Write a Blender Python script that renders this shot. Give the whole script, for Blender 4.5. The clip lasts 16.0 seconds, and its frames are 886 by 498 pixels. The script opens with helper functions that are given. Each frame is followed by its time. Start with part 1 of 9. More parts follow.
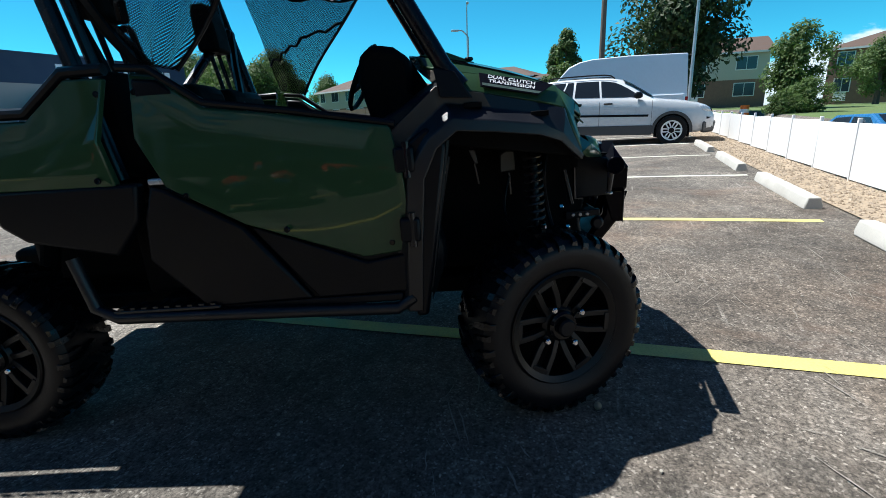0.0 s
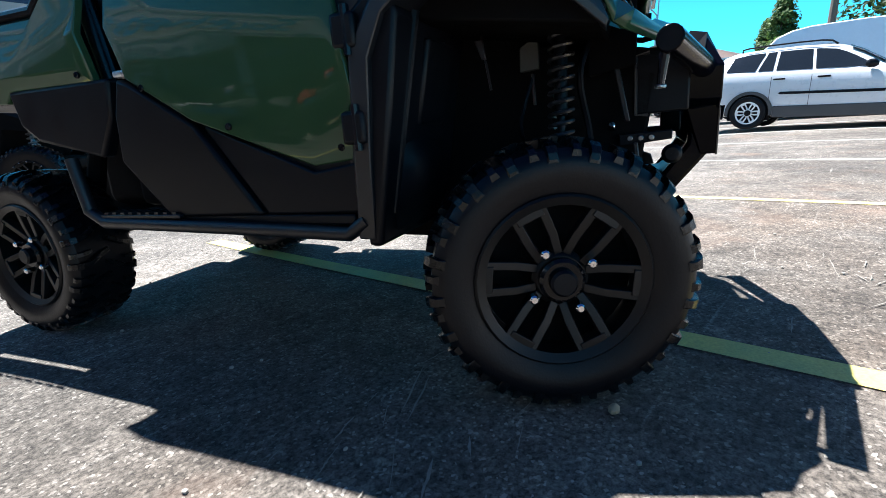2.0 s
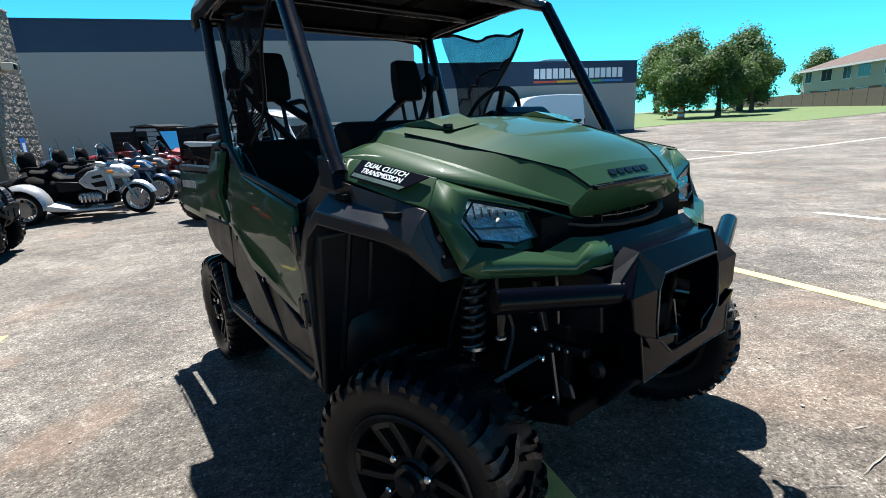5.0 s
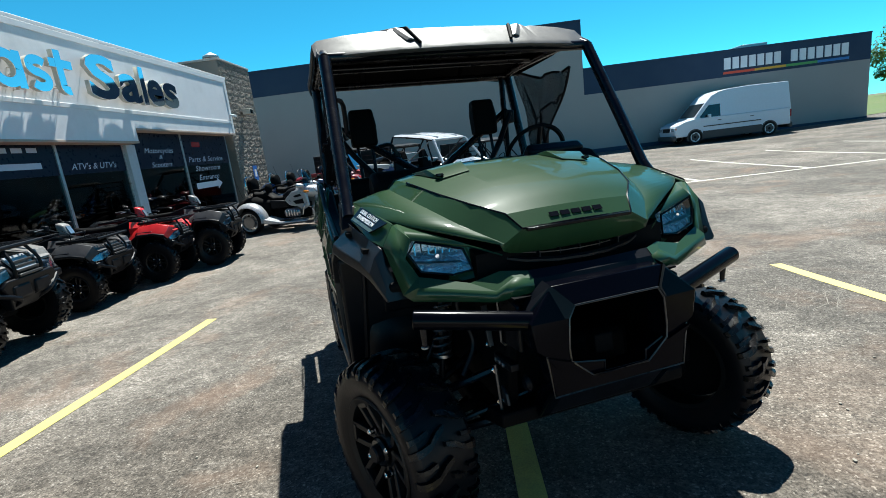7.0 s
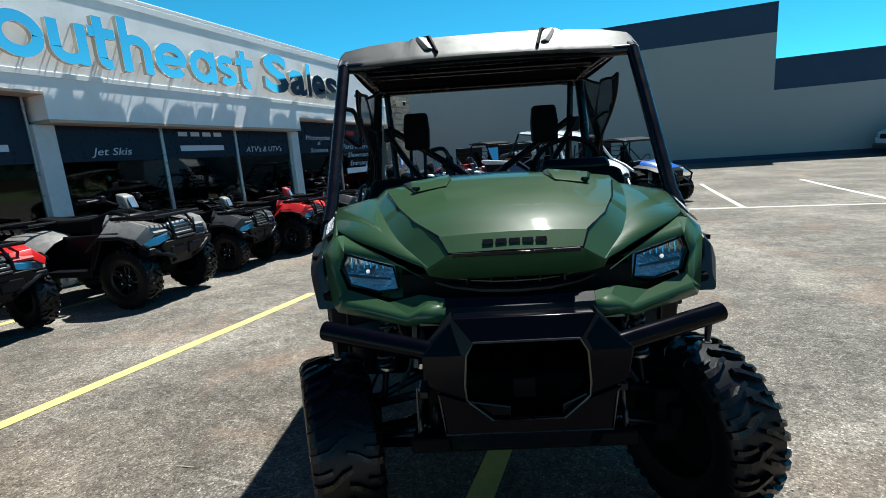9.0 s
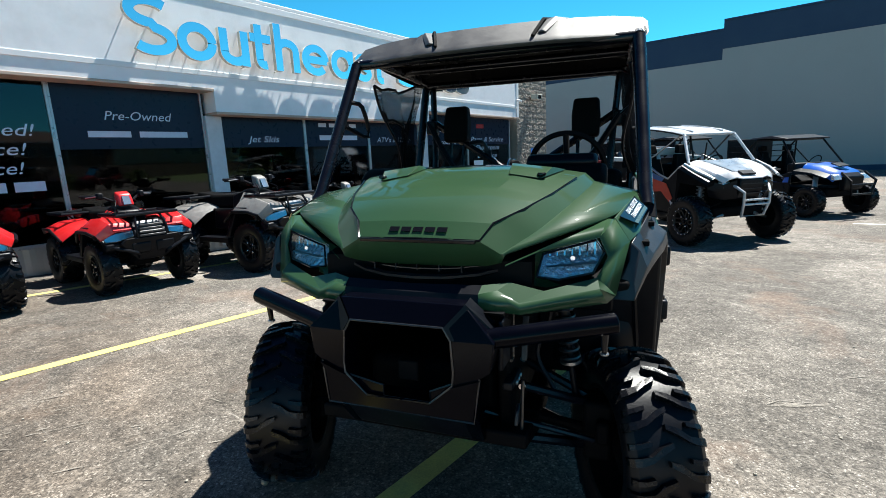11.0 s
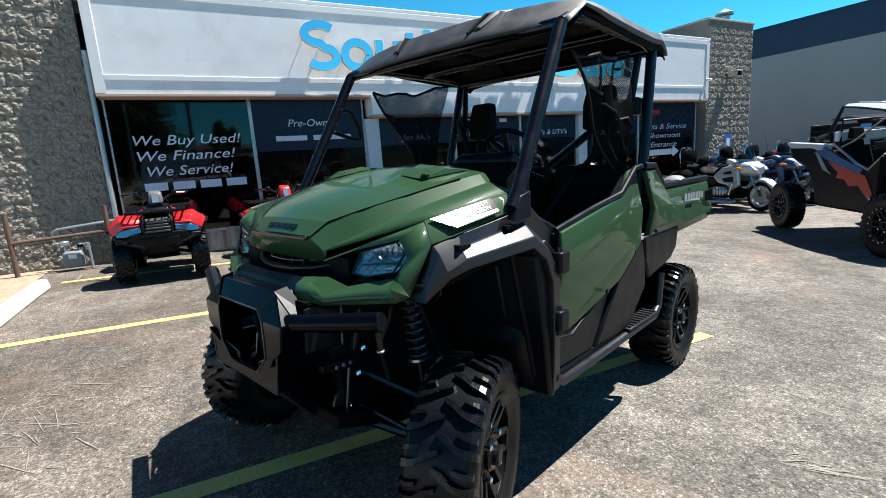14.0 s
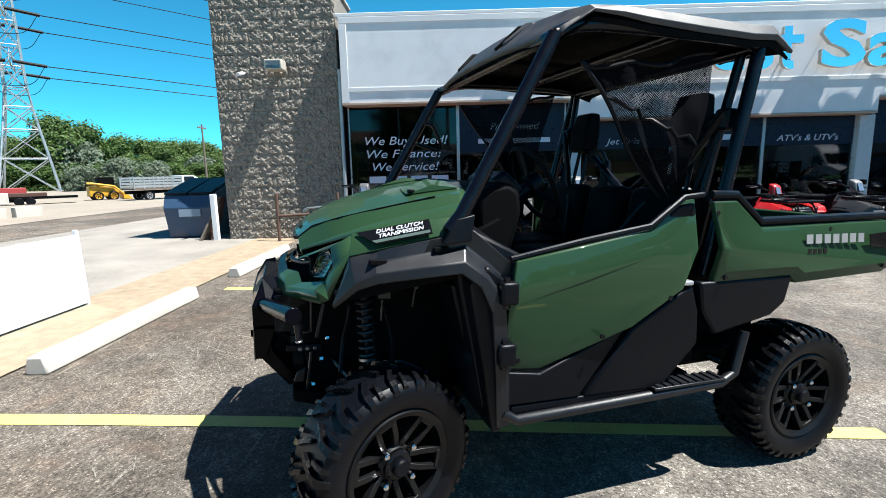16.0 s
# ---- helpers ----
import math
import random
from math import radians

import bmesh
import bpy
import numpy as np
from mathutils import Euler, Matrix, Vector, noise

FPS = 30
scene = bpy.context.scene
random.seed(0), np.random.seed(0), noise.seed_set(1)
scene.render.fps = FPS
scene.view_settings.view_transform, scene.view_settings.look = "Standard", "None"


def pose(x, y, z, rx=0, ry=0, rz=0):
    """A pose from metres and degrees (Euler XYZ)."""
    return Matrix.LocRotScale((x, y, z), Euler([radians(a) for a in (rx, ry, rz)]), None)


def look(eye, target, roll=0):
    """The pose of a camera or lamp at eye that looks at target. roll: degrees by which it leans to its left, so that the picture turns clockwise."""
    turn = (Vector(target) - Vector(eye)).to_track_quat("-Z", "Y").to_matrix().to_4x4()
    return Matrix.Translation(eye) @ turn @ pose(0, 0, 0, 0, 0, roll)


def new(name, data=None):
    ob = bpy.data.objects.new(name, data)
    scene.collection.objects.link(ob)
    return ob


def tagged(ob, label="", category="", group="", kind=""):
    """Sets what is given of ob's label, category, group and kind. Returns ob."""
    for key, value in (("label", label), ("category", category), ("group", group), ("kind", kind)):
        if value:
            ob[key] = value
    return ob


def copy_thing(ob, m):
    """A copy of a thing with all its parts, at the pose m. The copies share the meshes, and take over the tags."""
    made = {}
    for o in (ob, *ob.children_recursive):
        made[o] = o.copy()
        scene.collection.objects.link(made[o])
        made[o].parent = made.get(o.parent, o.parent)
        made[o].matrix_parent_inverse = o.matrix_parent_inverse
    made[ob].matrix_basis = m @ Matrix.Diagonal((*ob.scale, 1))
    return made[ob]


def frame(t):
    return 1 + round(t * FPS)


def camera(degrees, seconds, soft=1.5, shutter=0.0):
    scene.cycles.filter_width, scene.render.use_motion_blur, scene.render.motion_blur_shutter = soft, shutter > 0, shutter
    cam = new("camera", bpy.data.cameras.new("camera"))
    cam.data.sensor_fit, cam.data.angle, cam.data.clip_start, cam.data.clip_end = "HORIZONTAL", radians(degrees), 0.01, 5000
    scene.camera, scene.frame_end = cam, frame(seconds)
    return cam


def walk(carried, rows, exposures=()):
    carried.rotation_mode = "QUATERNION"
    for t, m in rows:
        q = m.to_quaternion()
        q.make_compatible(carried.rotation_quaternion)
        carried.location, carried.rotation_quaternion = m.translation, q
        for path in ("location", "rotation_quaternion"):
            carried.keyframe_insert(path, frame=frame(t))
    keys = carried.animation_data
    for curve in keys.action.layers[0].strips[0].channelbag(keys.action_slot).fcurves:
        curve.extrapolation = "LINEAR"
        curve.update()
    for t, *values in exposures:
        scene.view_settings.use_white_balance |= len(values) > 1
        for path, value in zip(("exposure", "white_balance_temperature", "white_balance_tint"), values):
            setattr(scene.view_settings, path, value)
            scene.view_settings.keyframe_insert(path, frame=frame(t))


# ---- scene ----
cam = camera(86.0, 16.0, 0.9)
PATH = [
    (0.0, (1.908, 1.361, 1.083), (0.101, 0.692, 0.545), -2.06),
    (0.5, (1.703, 1.516, 0.997), (-0.015, 0.698, 0.381), -3.56),
    (1.0, (1.517, 1.600, 0.913), (-0.124, 0.637, 0.297), -2.39),
    (1.5, (1.393, 1.655, 0.835), (-0.175, 0.543, 0.281), -3.26),
    (2.0, (1.339, 1.692, 0.758), (-0.122, 0.437, 0.219), -2.35),
    (2.5, (1.297, 1.742, 0.759), (-0.111, 0.422, 0.233), -2.41),
    (3.0, (1.274, 1.841, 0.834), (-0.044, 0.448, 0.268), -1.90),
    (3.5, (1.196, 1.960, 0.989), (-0.013, 0.470, 0.426), -1.47),
    (4.0, (1.030, 2.054, 1.130), (-0.003, 0.436, 0.570), -1.14),
    (6.5, (0.068, 2.627, 1.380), (0.040, 0.673, 0.956), -7.27),
    (7.0, (-0.008, 2.698, 1.394), (0.084, 0.744, 0.977), -7.06),
    (7.5, (-0.142, 2.643, 1.367), (-0.036, 0.696, 0.926), -5.35),
    (8.0, (-0.318, 2.558, 1.374), (-0.123, 0.623, 0.909), -3.97),
    (8.5, (-0.511, 2.533, 1.393), (-0.050, 0.631, 0.982), -5.06),
    (9.0, (-0.694, 2.535, 1.409), (0.006, 0.701, 1.022), -4.39),
    (11.5, (-1.547, 2.084, 1.347), (-0.238, 0.618, 0.974), -3.50),
    (12.0, (-1.725, 1.911, 1.346), (-0.297, 0.560, 0.976), -4.09),
    (12.5, (-1.934, 1.792, 1.335), (-0.337, 0.643, 0.977), -2.93),
    (13.0, (-2.057, 1.677, 1.324), (-0.421, 0.574, 0.993), -2.96),
    (13.5, (-2.166, 1.535, 1.331), (-0.471, 0.537, 0.965), -3.12),
    (14.0, (-2.219, 1.417, 1.327), (-0.480, 0.497, 0.965), -4.01),
    (14.5, (-2.329, 1.209, 1.315), (-0.482, 0.538, 0.947), -2.44),
    (15.0, (-2.408, 0.993, 1.326), (-0.497, 0.517, 0.976), -2.57),
    (15.5, (-2.435, 0.724, 1.351), (-0.481, 0.452, 1.019), -2.89),
    (16.0, (-2.505, 0.455, 1.350), (-0.531, 0.474, 1.032), -1.37),
]
walk(cam, [(t, look(eye, target, roll)) for t, eye, target, roll in PATH],
     [(0.0, 1.0, 5850, 6), (2.0, 1.90, 5750, 9), (3.0, 2.05, 5950, 11), (4.0, 1.85, 6050, 11), (6.5, 1.22, 6000, 2), (8.5, 1.12, 6000, 2), (11.5, 1.5, 6100, 6), (14.0, 1.47, 6100, 7), (16.0, 1.4, 6000, 6)])

# ---- world, sun, exposure ----
world = bpy.data.worlds.new("sky")
scene.world = world
world.use_nodes = True
wt = world.node_tree
sky = wt.nodes.new("ShaderNodeTexSky")
sky.sky_type, sky.sun_disc = "NISHITA", False
sky.sun_elevation, sky.sun_rotation = radians(62.9), radians(190)
sky.air_density, sky.dust_density, sky.ozone_density, sky.altitude = 0.7, 0.0, 1.0, 200
# cyan summer sky
tone = wt.nodes.new("ShaderNodeVectorMath")
tone.operation = "MULTIPLY"
wt.links.new(sky.outputs["Color"], tone.inputs[0])
# low white cumulus over the houses
geo = wt.nodes.new("ShaderNodeTexCoord")
sepd = wt.nodes.new("ShaderNodeSeparateXYZ")
wt.links.new(geo.outputs["Generated"], sepd.inputs[0])
stretch = wt.nodes.new("ShaderNodeMapping")
stretch.inputs["Scale"].default_value = (1, 1, 2.2)
wt.links.new(geo.outputs["Generated"], stretch.inputs["Vector"])
puff = wt.nodes.new("ShaderNodeTexNoise")
puff.inputs["Scale"].default_value, puff.inputs["Detail"].default_value, puff.inputs["Roughness"].default_value = 7.0, 6.0, 0.55
wt.links.new(stretch.outputs[0], puff.inputs["Vector"])


def sky_math(op, a, b):
    n = wt.nodes.new("ShaderNodeMath")
    n.operation = op
    n.use_clamp = op == "MULTIPLY"
    for i, v in enumerate((a, b)):
        if isinstance(v, (int, float)):
            n.inputs[i].default_value = v
        else:
            wt.links.new(v, n.inputs[i])
    return n.outputs[0]


def sky_ramp(v, lo, hi):
    n = wt.nodes.new("ShaderNodeMapRange")
    n.interpolation_type = "SMOOTHSTEP"
    n.inputs["From Min"].default_value, n.inputs["From Max"].default_value = lo, hi
    wt.links.new(v, n.inputs["Value"])
    return n.outputs[0]


# the clear sky deepens to a darker blue towards the zenith
deep = wt.nodes.new("ShaderNodeMix")
deep.data_type = "RGBA"
deep.inputs["A"].default_value, deep.inputs["B"].default_value = (0.32, 1.24, 1.27, 1), (0.15, 0.27, 0.52, 1)
wt.links.new(sky_ramp(sepd.outputs["Z"], 0.38, 0.85), deep.inputs["Factor"])
wt.links.new(deep.outputs["Result"], tone.inputs[1])
height = sky_math("SUBTRACT", sepd.outputs["Z"], sky_math("SUBTRACT", sky_math("MULTIPLY", puff.outputs["Fac"], 0.24), 0.066))
low = sky_math("SUBTRACT", 1.0, sky_ramp(height, 0.012, 0.032))
bank = sky_math("MULTIPLY", low, sky_math("MULTIPLY", sky_ramp(sepd.outputs["Y"], 0.10, 0.19), sky_ramp(sky_math("SUBTRACT", 0.0, sepd.outputs["X"]), 0.70, 0.86)))
cloud = wt.nodes.new("ShaderNodeMix")
cloud.data_type = "RGBA"
cloud.inputs["B"].default_value = (8.5, 9.6, 9.8, 1)
wt.links.new(bank, cloud.inputs["Factor"])
wt.links.new(tone.outputs[0], cloud.inputs["A"])
wt.links.new(cloud.outputs["Result"], wt.nodes["Background"].inputs["Color"])
wt.nodes["Background"].inputs["Strength"].default_value = 0.056
sun = new("sun", bpy.data.lights.new("sun", "SUN"))
sun.data.energy, sun.data.angle, sun.data.color = 5.0, radians(0.5), (1.0, 0.93, 0.84)
sun.matrix_world = look((-10.5, -50.4, 100), (0, 0, 0))

# ---- materials ----
MATS = {}


def pbr(name, col, rough=0.5, metal=0.0, var=0.12, scale=12.0, fine=140.0, bump=0.0, coat=0.0, dirt=None, dirt_amt=0.3, spec=0.5, strength=0.6):
    """A surface with variation at two scales, fine relief and, where given, patches of dirt."""
    if name in MATS:
        return MATS[name]
    m = bpy.data.materials.new(name)
    m.use_nodes = True
    t = m.node_tree
    b = t.nodes["Principled BSDF"]
    b.inputs["Metallic"].default_value = metal
    b.inputs["Coat Weight"].default_value = coat
    b.inputs["Coat Roughness"].default_value = 0.04
    b.inputs["Specular IOR Level"].default_value = spec
    tc = t.nodes.new("ShaderNodeTexCoord")
    n1 = t.nodes.new("ShaderNodeTexNoise")
    n1.inputs["Scale"].default_value, n1.inputs["Detail"].default_value = scale, 5
    n2 = t.nodes.new("ShaderNodeTexNoise")
    n2.inputs["Scale"].default_value, n2.inputs["Detail"].default_value = fine, 3
    for n in (n1, n2):
        t.links.new(tc.outputs["Object"], n.inputs["Vector"])
    add = t.nodes.new("ShaderNodeMath")
    add.operation = "ADD"
    t.links.new(n1.outputs["Fac"], add.inputs[0])
    t.links.new(n2.outputs["Fac"], add.inputs[1])
    mr = t.nodes.new("ShaderNodeMapRange")
    mr.inputs["From Min"].default_value, mr.inputs["From Max"].default_value = 0.6, 1.4
    mr.inputs["To Min"].default_value, mr.inputs["To Max"].default_value = 1 - var, 1 + var
    t.links.new(add.outputs[0], mr.inputs["Value"])
    mul = t.nodes.new("ShaderNodeVectorMath")
    mul.operation = "SCALE"
    mul.inputs[0].default_value = col
    t.links.new(mr.outputs[0], mul.inputs["Scale"])
    out = mul.outputs[0]
    if dirt:
        n3 = t.nodes.new("ShaderNodeTexNoise")
        n3.inputs["Scale"].default_value, n3.inputs["Detail"].default_value, n3.inputs["Roughness"].default_value = scale * 0.35, 7, 0.65
        t.links.new(tc.outputs["Object"], n3.inputs["Vector"])
        r3 = t.nodes.new("ShaderNodeMapRange")
        r3.inputs["From Min"].default_value, r3.inputs["From Max"].default_value, r3.inputs["To Max"].default_value = 0.5, 0.72, dirt_amt
        t.links.new(n3.outputs["Fac"], r3.inputs["Value"])
        mx = t.nodes.new("ShaderNodeMix")
        mx.data_type = "RGBA"
        t.links.new(r3.outputs[0], mx.inputs["Factor"])
        t.links.new(out, mx.inputs["A"])
        mx.inputs["B"].default_value = (*dirt, 1)
        out = mx.outputs["Result"]
    t.links.new(out, b.inputs["Base Color"])
    rr = t.nodes.new("ShaderNodeMapRange")
    rr.inputs["From Min"].default_value, rr.inputs["From Max"].default_value = 0.3, 0.7
    rr.inputs["To Min"].default_value, rr.inputs["To Max"].default_value = max(rough * 0.85, 0.01), min(rough * 1.15, 1)
    t.links.new(n1.outputs["Fac"], rr.inputs["Value"])
    t.links.new(rr.outputs[0], b.inputs["Roughness"])
    if bump:
        bp = t.nodes.new("ShaderNodeBump")
        bp.inputs["Strength"].default_value, bp.inputs["Distance"].default_value = strength, bump
        t.links.new(n2.outputs["Fac"], bp.inputs["Height"])
        t.links.new(bp.outputs[0], b.inputs["Normal"])
    MATS[name] = m
    return m


def asphalt_mat():
    m = bpy.data.materials.new("worn_asphalt")
    m.use_nodes = True
    t = m.node_tree
    b = t.nodes["Principled BSDF"]
    tc = t.nodes.new("ShaderNodeTexCoord")

    def noise_at(scale, detail, rough, lo, hi, dist=0.0):
        n = t.nodes.new("ShaderNodeTexNoise")
        n.inputs["Scale"].default_value, n.inputs["Detail"].default_value, n.inputs["Roughness"].default_value = scale, detail, rough
        n.inputs["Distortion"].default_value = dist
        t.links.new(tc.outputs["Object"], n.inputs["Vector"])
        r = t.nodes.new("ShaderNodeMapRange")
        r.inputs["From Min"].default_value, r.inputs["From Max"].default_value = lo, hi
        t.links.new(n.outputs["Fac"], r.inputs["Value"])
        return r.outputs[0], n.outputs["Fac"]

    def mix(fac, a, c):
        x = t.nodes.new("ShaderNodeMix")
        x.data_type = "RGBA"
        t.links.new(fac, x.inputs["Factor"])
        for s, v in (("A", a), ("B", c)):
            if isinstance(v, tuple):
                x.inputs[s].default_value = (*v, 1)
            else:
                t.links.new(v, x.inputs[s])
        return x.outputs["Result"]

    grain, g_raw = noise_at(75, 5, 0.8, 0.37, 0.66)
    col = mix(grain, (0.043, 0.038, 0.0335), (0.258, 0.233, 0.202))
    v = t.nodes.new("ShaderNodeTexVoronoi")
    v.inputs["Scale"].default_value = 130
    t.links.new(tc.outputs["Object"], v.inputs["Vector"])
    vr = t.nodes.new("ShaderNodeMapRange")
    vr.inputs["From Min"].default_value, vr.inputs["From Max"].default_value = 0.885, 0.975
    sep = t.nodes.new("ShaderNodeSeparateColor")
    t.links.new(v.outputs["Color"], sep.inputs[0])
    t.links.new(sep.outputs[0], vr.inputs["Value"])
    col = mix(vr.outputs[0], col, (0.35, 0.325, 0.29))
    wear, _ = noise_at(0.55, 8, 0.62, 0.42, 0.68, 0.4)
    sc = t.nodes.new("ShaderNodeMapRange")
    sc.inputs["To Min"].default_value, sc.inputs["To Max"].default_value = 0.66, 1.32
    t.links.new(wear, sc.inputs["Value"])
    vm = t.nodes.new("ShaderNodeVectorMath")
    vm.operation = "SCALE"
    t.links.new(col, vm.inputs[0])
    t.links.new(sc.outputs[0], vm.inputs["Scale"])
    col = vm.outputs[0]
    patch, _ = noise_at(26, 3, 0.6, 0.36, 0.64)
    s3 = t.nodes.new("ShaderNodeMapRange")
    s3.inputs["To Min"].default_value, s3.inputs["To Max"].default_value = 0.72, 1.26
    t.links.new(patch, s3.inputs["Value"])
    vm3 = t.nodes.new("ShaderNodeVectorMath")
    vm3.operation = "SCALE"
    t.links.new(col, vm3.inputs[0])
    t.links.new(s3.outputs[0], vm3.inputs["Scale"])
    col = vm3.outputs[0]
    mid, _ = noise_at(5.5, 5, 0.65, 0.36, 0.66, 0.3)
    s2 = t.nodes.new("ShaderNodeMapRange")
    s2.inputs["To Min"].default_value, s2.inputs["To Max"].default_value = 0.74, 1.22
    t.links.new(mid, s2.inputs["Value"])
    vm2 = t.nodes.new("ShaderNodeVectorMath")
    vm2.operation = "SCALE"
    t.links.new(col, vm2.inputs[0])
    t.links.new(s2.outputs[0], vm2.inputs["Scale"])
    col = vm2.outputs[0]
    # ground turns browner and darker in blots towards the heads of the bays
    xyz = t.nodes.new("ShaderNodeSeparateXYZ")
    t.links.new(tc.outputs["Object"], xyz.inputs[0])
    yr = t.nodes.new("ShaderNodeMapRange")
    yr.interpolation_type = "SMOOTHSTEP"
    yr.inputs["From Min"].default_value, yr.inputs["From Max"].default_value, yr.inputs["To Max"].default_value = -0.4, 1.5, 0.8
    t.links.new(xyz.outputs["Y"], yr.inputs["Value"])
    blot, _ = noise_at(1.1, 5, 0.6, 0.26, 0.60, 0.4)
    bay_brown = t.nodes.new("ShaderNodeMath")
    bay_brown.operation = "MULTIPLY"
    t.links.new(yr.outputs[0], bay_brown.inputs[0])
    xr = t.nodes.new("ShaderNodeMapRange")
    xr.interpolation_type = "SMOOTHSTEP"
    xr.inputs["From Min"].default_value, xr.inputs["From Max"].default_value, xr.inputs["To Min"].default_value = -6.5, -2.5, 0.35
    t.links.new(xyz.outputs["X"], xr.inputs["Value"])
    bay_mask = t.nodes.new("ShaderNodeMath")
    bay_mask.operation = "MULTIPLY"
    t.links.new(blot, bay_mask.inputs[0])
    t.links.new(xr.outputs[0], bay_mask.inputs[1])
    t.links.new(bay_mask.outputs[0], bay_brown.inputs[1])
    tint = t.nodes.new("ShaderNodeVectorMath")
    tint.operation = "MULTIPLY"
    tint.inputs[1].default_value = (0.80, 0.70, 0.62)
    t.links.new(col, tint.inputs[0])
    col = mix(bay_brown.outputs[0], col, tint.outputs[0])
    stain, _ = noise_at(0.8, 6, 0.7, 0.62, 0.74, 0.8)
    half = t.nodes.new("ShaderNodeMath")
    half.operation = "MULTIPLY"
    half.inputs[1].default_value = 0.55
    t.links.new(stain, half.inputs[0])
    col = mix(half.outputs[0], col, (0.05, 0.045, 0.04))
    rust, _ = noise_at(0.9, 6, 0.65, 0.54, 0.72, 0.5)
    h2 = t.nodes.new("ShaderNodeMath")
    h2.operation = "MULTIPLY"
    h2.inputs[1].default_value = 0.48
    t.links.new(rust, h2.inputs[0])
    col = mix(h2.outputs[0], col, (0.21, 0.135, 0.095))
    # pale scuffs drawn out along several ways
    for turn, sx, sy, sc_, lo, amt in ((35, 0.9, 16, 1.3, 0.66, 0.55), (-12, 1.1, 26, 1.1, 0.69, 0.5), (78, 0.8, 22, 1.6, 0.69, 0.38), (20, 1.6, 9, 2.3, 0.70, 0.5)):
        mp = t.nodes.new("ShaderNodeMapping")
        mp.inputs["Rotation"].default_value = (0, 0, radians(turn))
        mp.inputs["Scale"].default_value = (sx, sy, 1)
        t.links.new(tc.outputs["Object"], mp.inputs["Vector"])
        ns = t.nodes.new("ShaderNodeTexNoise")
        ns.inputs["Scale"].default_value, ns.inputs["Detail"].default_value = sc_, 6
        ns.inputs["Distortion"].default_value = 0.12
        t.links.new(mp.outputs[0], ns.inputs["Vector"])
        nr = t.nodes.new("ShaderNodeMapRange")
        nr.inputs["From Min"].default_value, nr.inputs["From Max"].default_value, nr.inputs["To Max"].default_value = lo, lo + 0.07, amt
        t.links.new(ns.outputs["Fac"], nr.inputs["Value"])
        br = t.nodes.new("ShaderNodeMath")
        br.operation = "MULTIPLY"
        t.links.new(nr.outputs[0], br.inputs[0])
        t.links.new(grain, br.inputs[1])
        col = mix(br.outputs[0], col, (0.50, 0.46, 0.41))
    # thin cracks, broken up by a slow noise
    cv = t.nodes.new("ShaderNodeTexVoronoi")
    cv.feature = "DISTANCE_TO_EDGE"
    cv.inputs["Scale"].default_value = 0.55
    wob = t.nodes.new("ShaderNodeTexNoise")
    wob.inputs["Scale"].default_value, wob.inputs["Detail"].default_value = 2.2, 6
    t.links.new(tc.outputs["Object"], wob.inputs["Vector"])
    wa = t.nodes.new("ShaderNodeVectorMath")
    wa.operation = "MULTIPLY_ADD"
    wa.inputs[1].default_value = (0.9, 0.9, 0.0)
    t.links.new(wob.outputs["Color"], wa.inputs[0])
    t.links.new(tc.outputs["Object"], wa.inputs[2])
    t.links.new(wa.outputs[0], cv.inputs["Vector"])
    cr = t.nodes.new("ShaderNodeMapRange")
    cr.inputs["From Min"].default_value, cr.inputs["From Max"].default_value = 0.0015, 0.004
    cr.inputs["To Min"].default_value, cr.inputs["To Max"].default_value = 1.0, 0.0
    t.links.new(cv.outputs["Distance"], cr.inputs["Value"])
    gate, _ = noise_at(0.35, 3, 0.5, 0.62, 0.72)
    cm = t.nodes.new("ShaderNodeMath")
    cm.operation = "MULTIPLY"
    t.links.new(cr.outputs[0], cm.inputs[0])
    t.links.new(gate, cm.inputs[1])
    col = mix(cm.outputs[0], col, (0.20, 0.18, 0.155))
    t.links.new(col, b.inputs["Base Color"])
    b.inputs["Roughness"].default_value = 0.88
    b.inputs["Specular IOR Level"].default_value = 0.3
    bp = t.nodes.new("ShaderNodeBump")
    bp.inputs["Strength"].default_value, bp.inputs["Distance"].default_value = 0.9, 0.006
    t.links.new(g_raw, bp.inputs["Height"])
    t.links.new(bp.outputs[0], b.inputs["Normal"])
    return m


def glass_mat(name, tint, gloss=0.03):
    m = bpy.data.materials.new(name)
    m.use_nodes = True
    t = m.node_tree
    t.nodes.remove(t.nodes["Principled BSDF"])
    tr = t.nodes.new("ShaderNodeBsdfTransparent")
    tr.inputs["Color"].default_value = (*tint, 1)
    gl = t.nodes.new("ShaderNodeBsdfGlossy")
    gl.inputs["Roughness"].default_value = gloss
    fr = t.nodes.new("ShaderNodeFresnel")
    fr.inputs["IOR"].default_value = 1.5
    mx = t.nodes.new("ShaderNodeMixShader")
    t.links.new(fr.outputs[0], mx.inputs["Fac"])
    t.links.new(tr.outputs[0], mx.inputs[1])
    t.links.new(gl.outputs[0], mx.inputs[2])
    t.links.new(mx.outputs[0], t.nodes["Material Output"].inputs["Surface"])
    return m


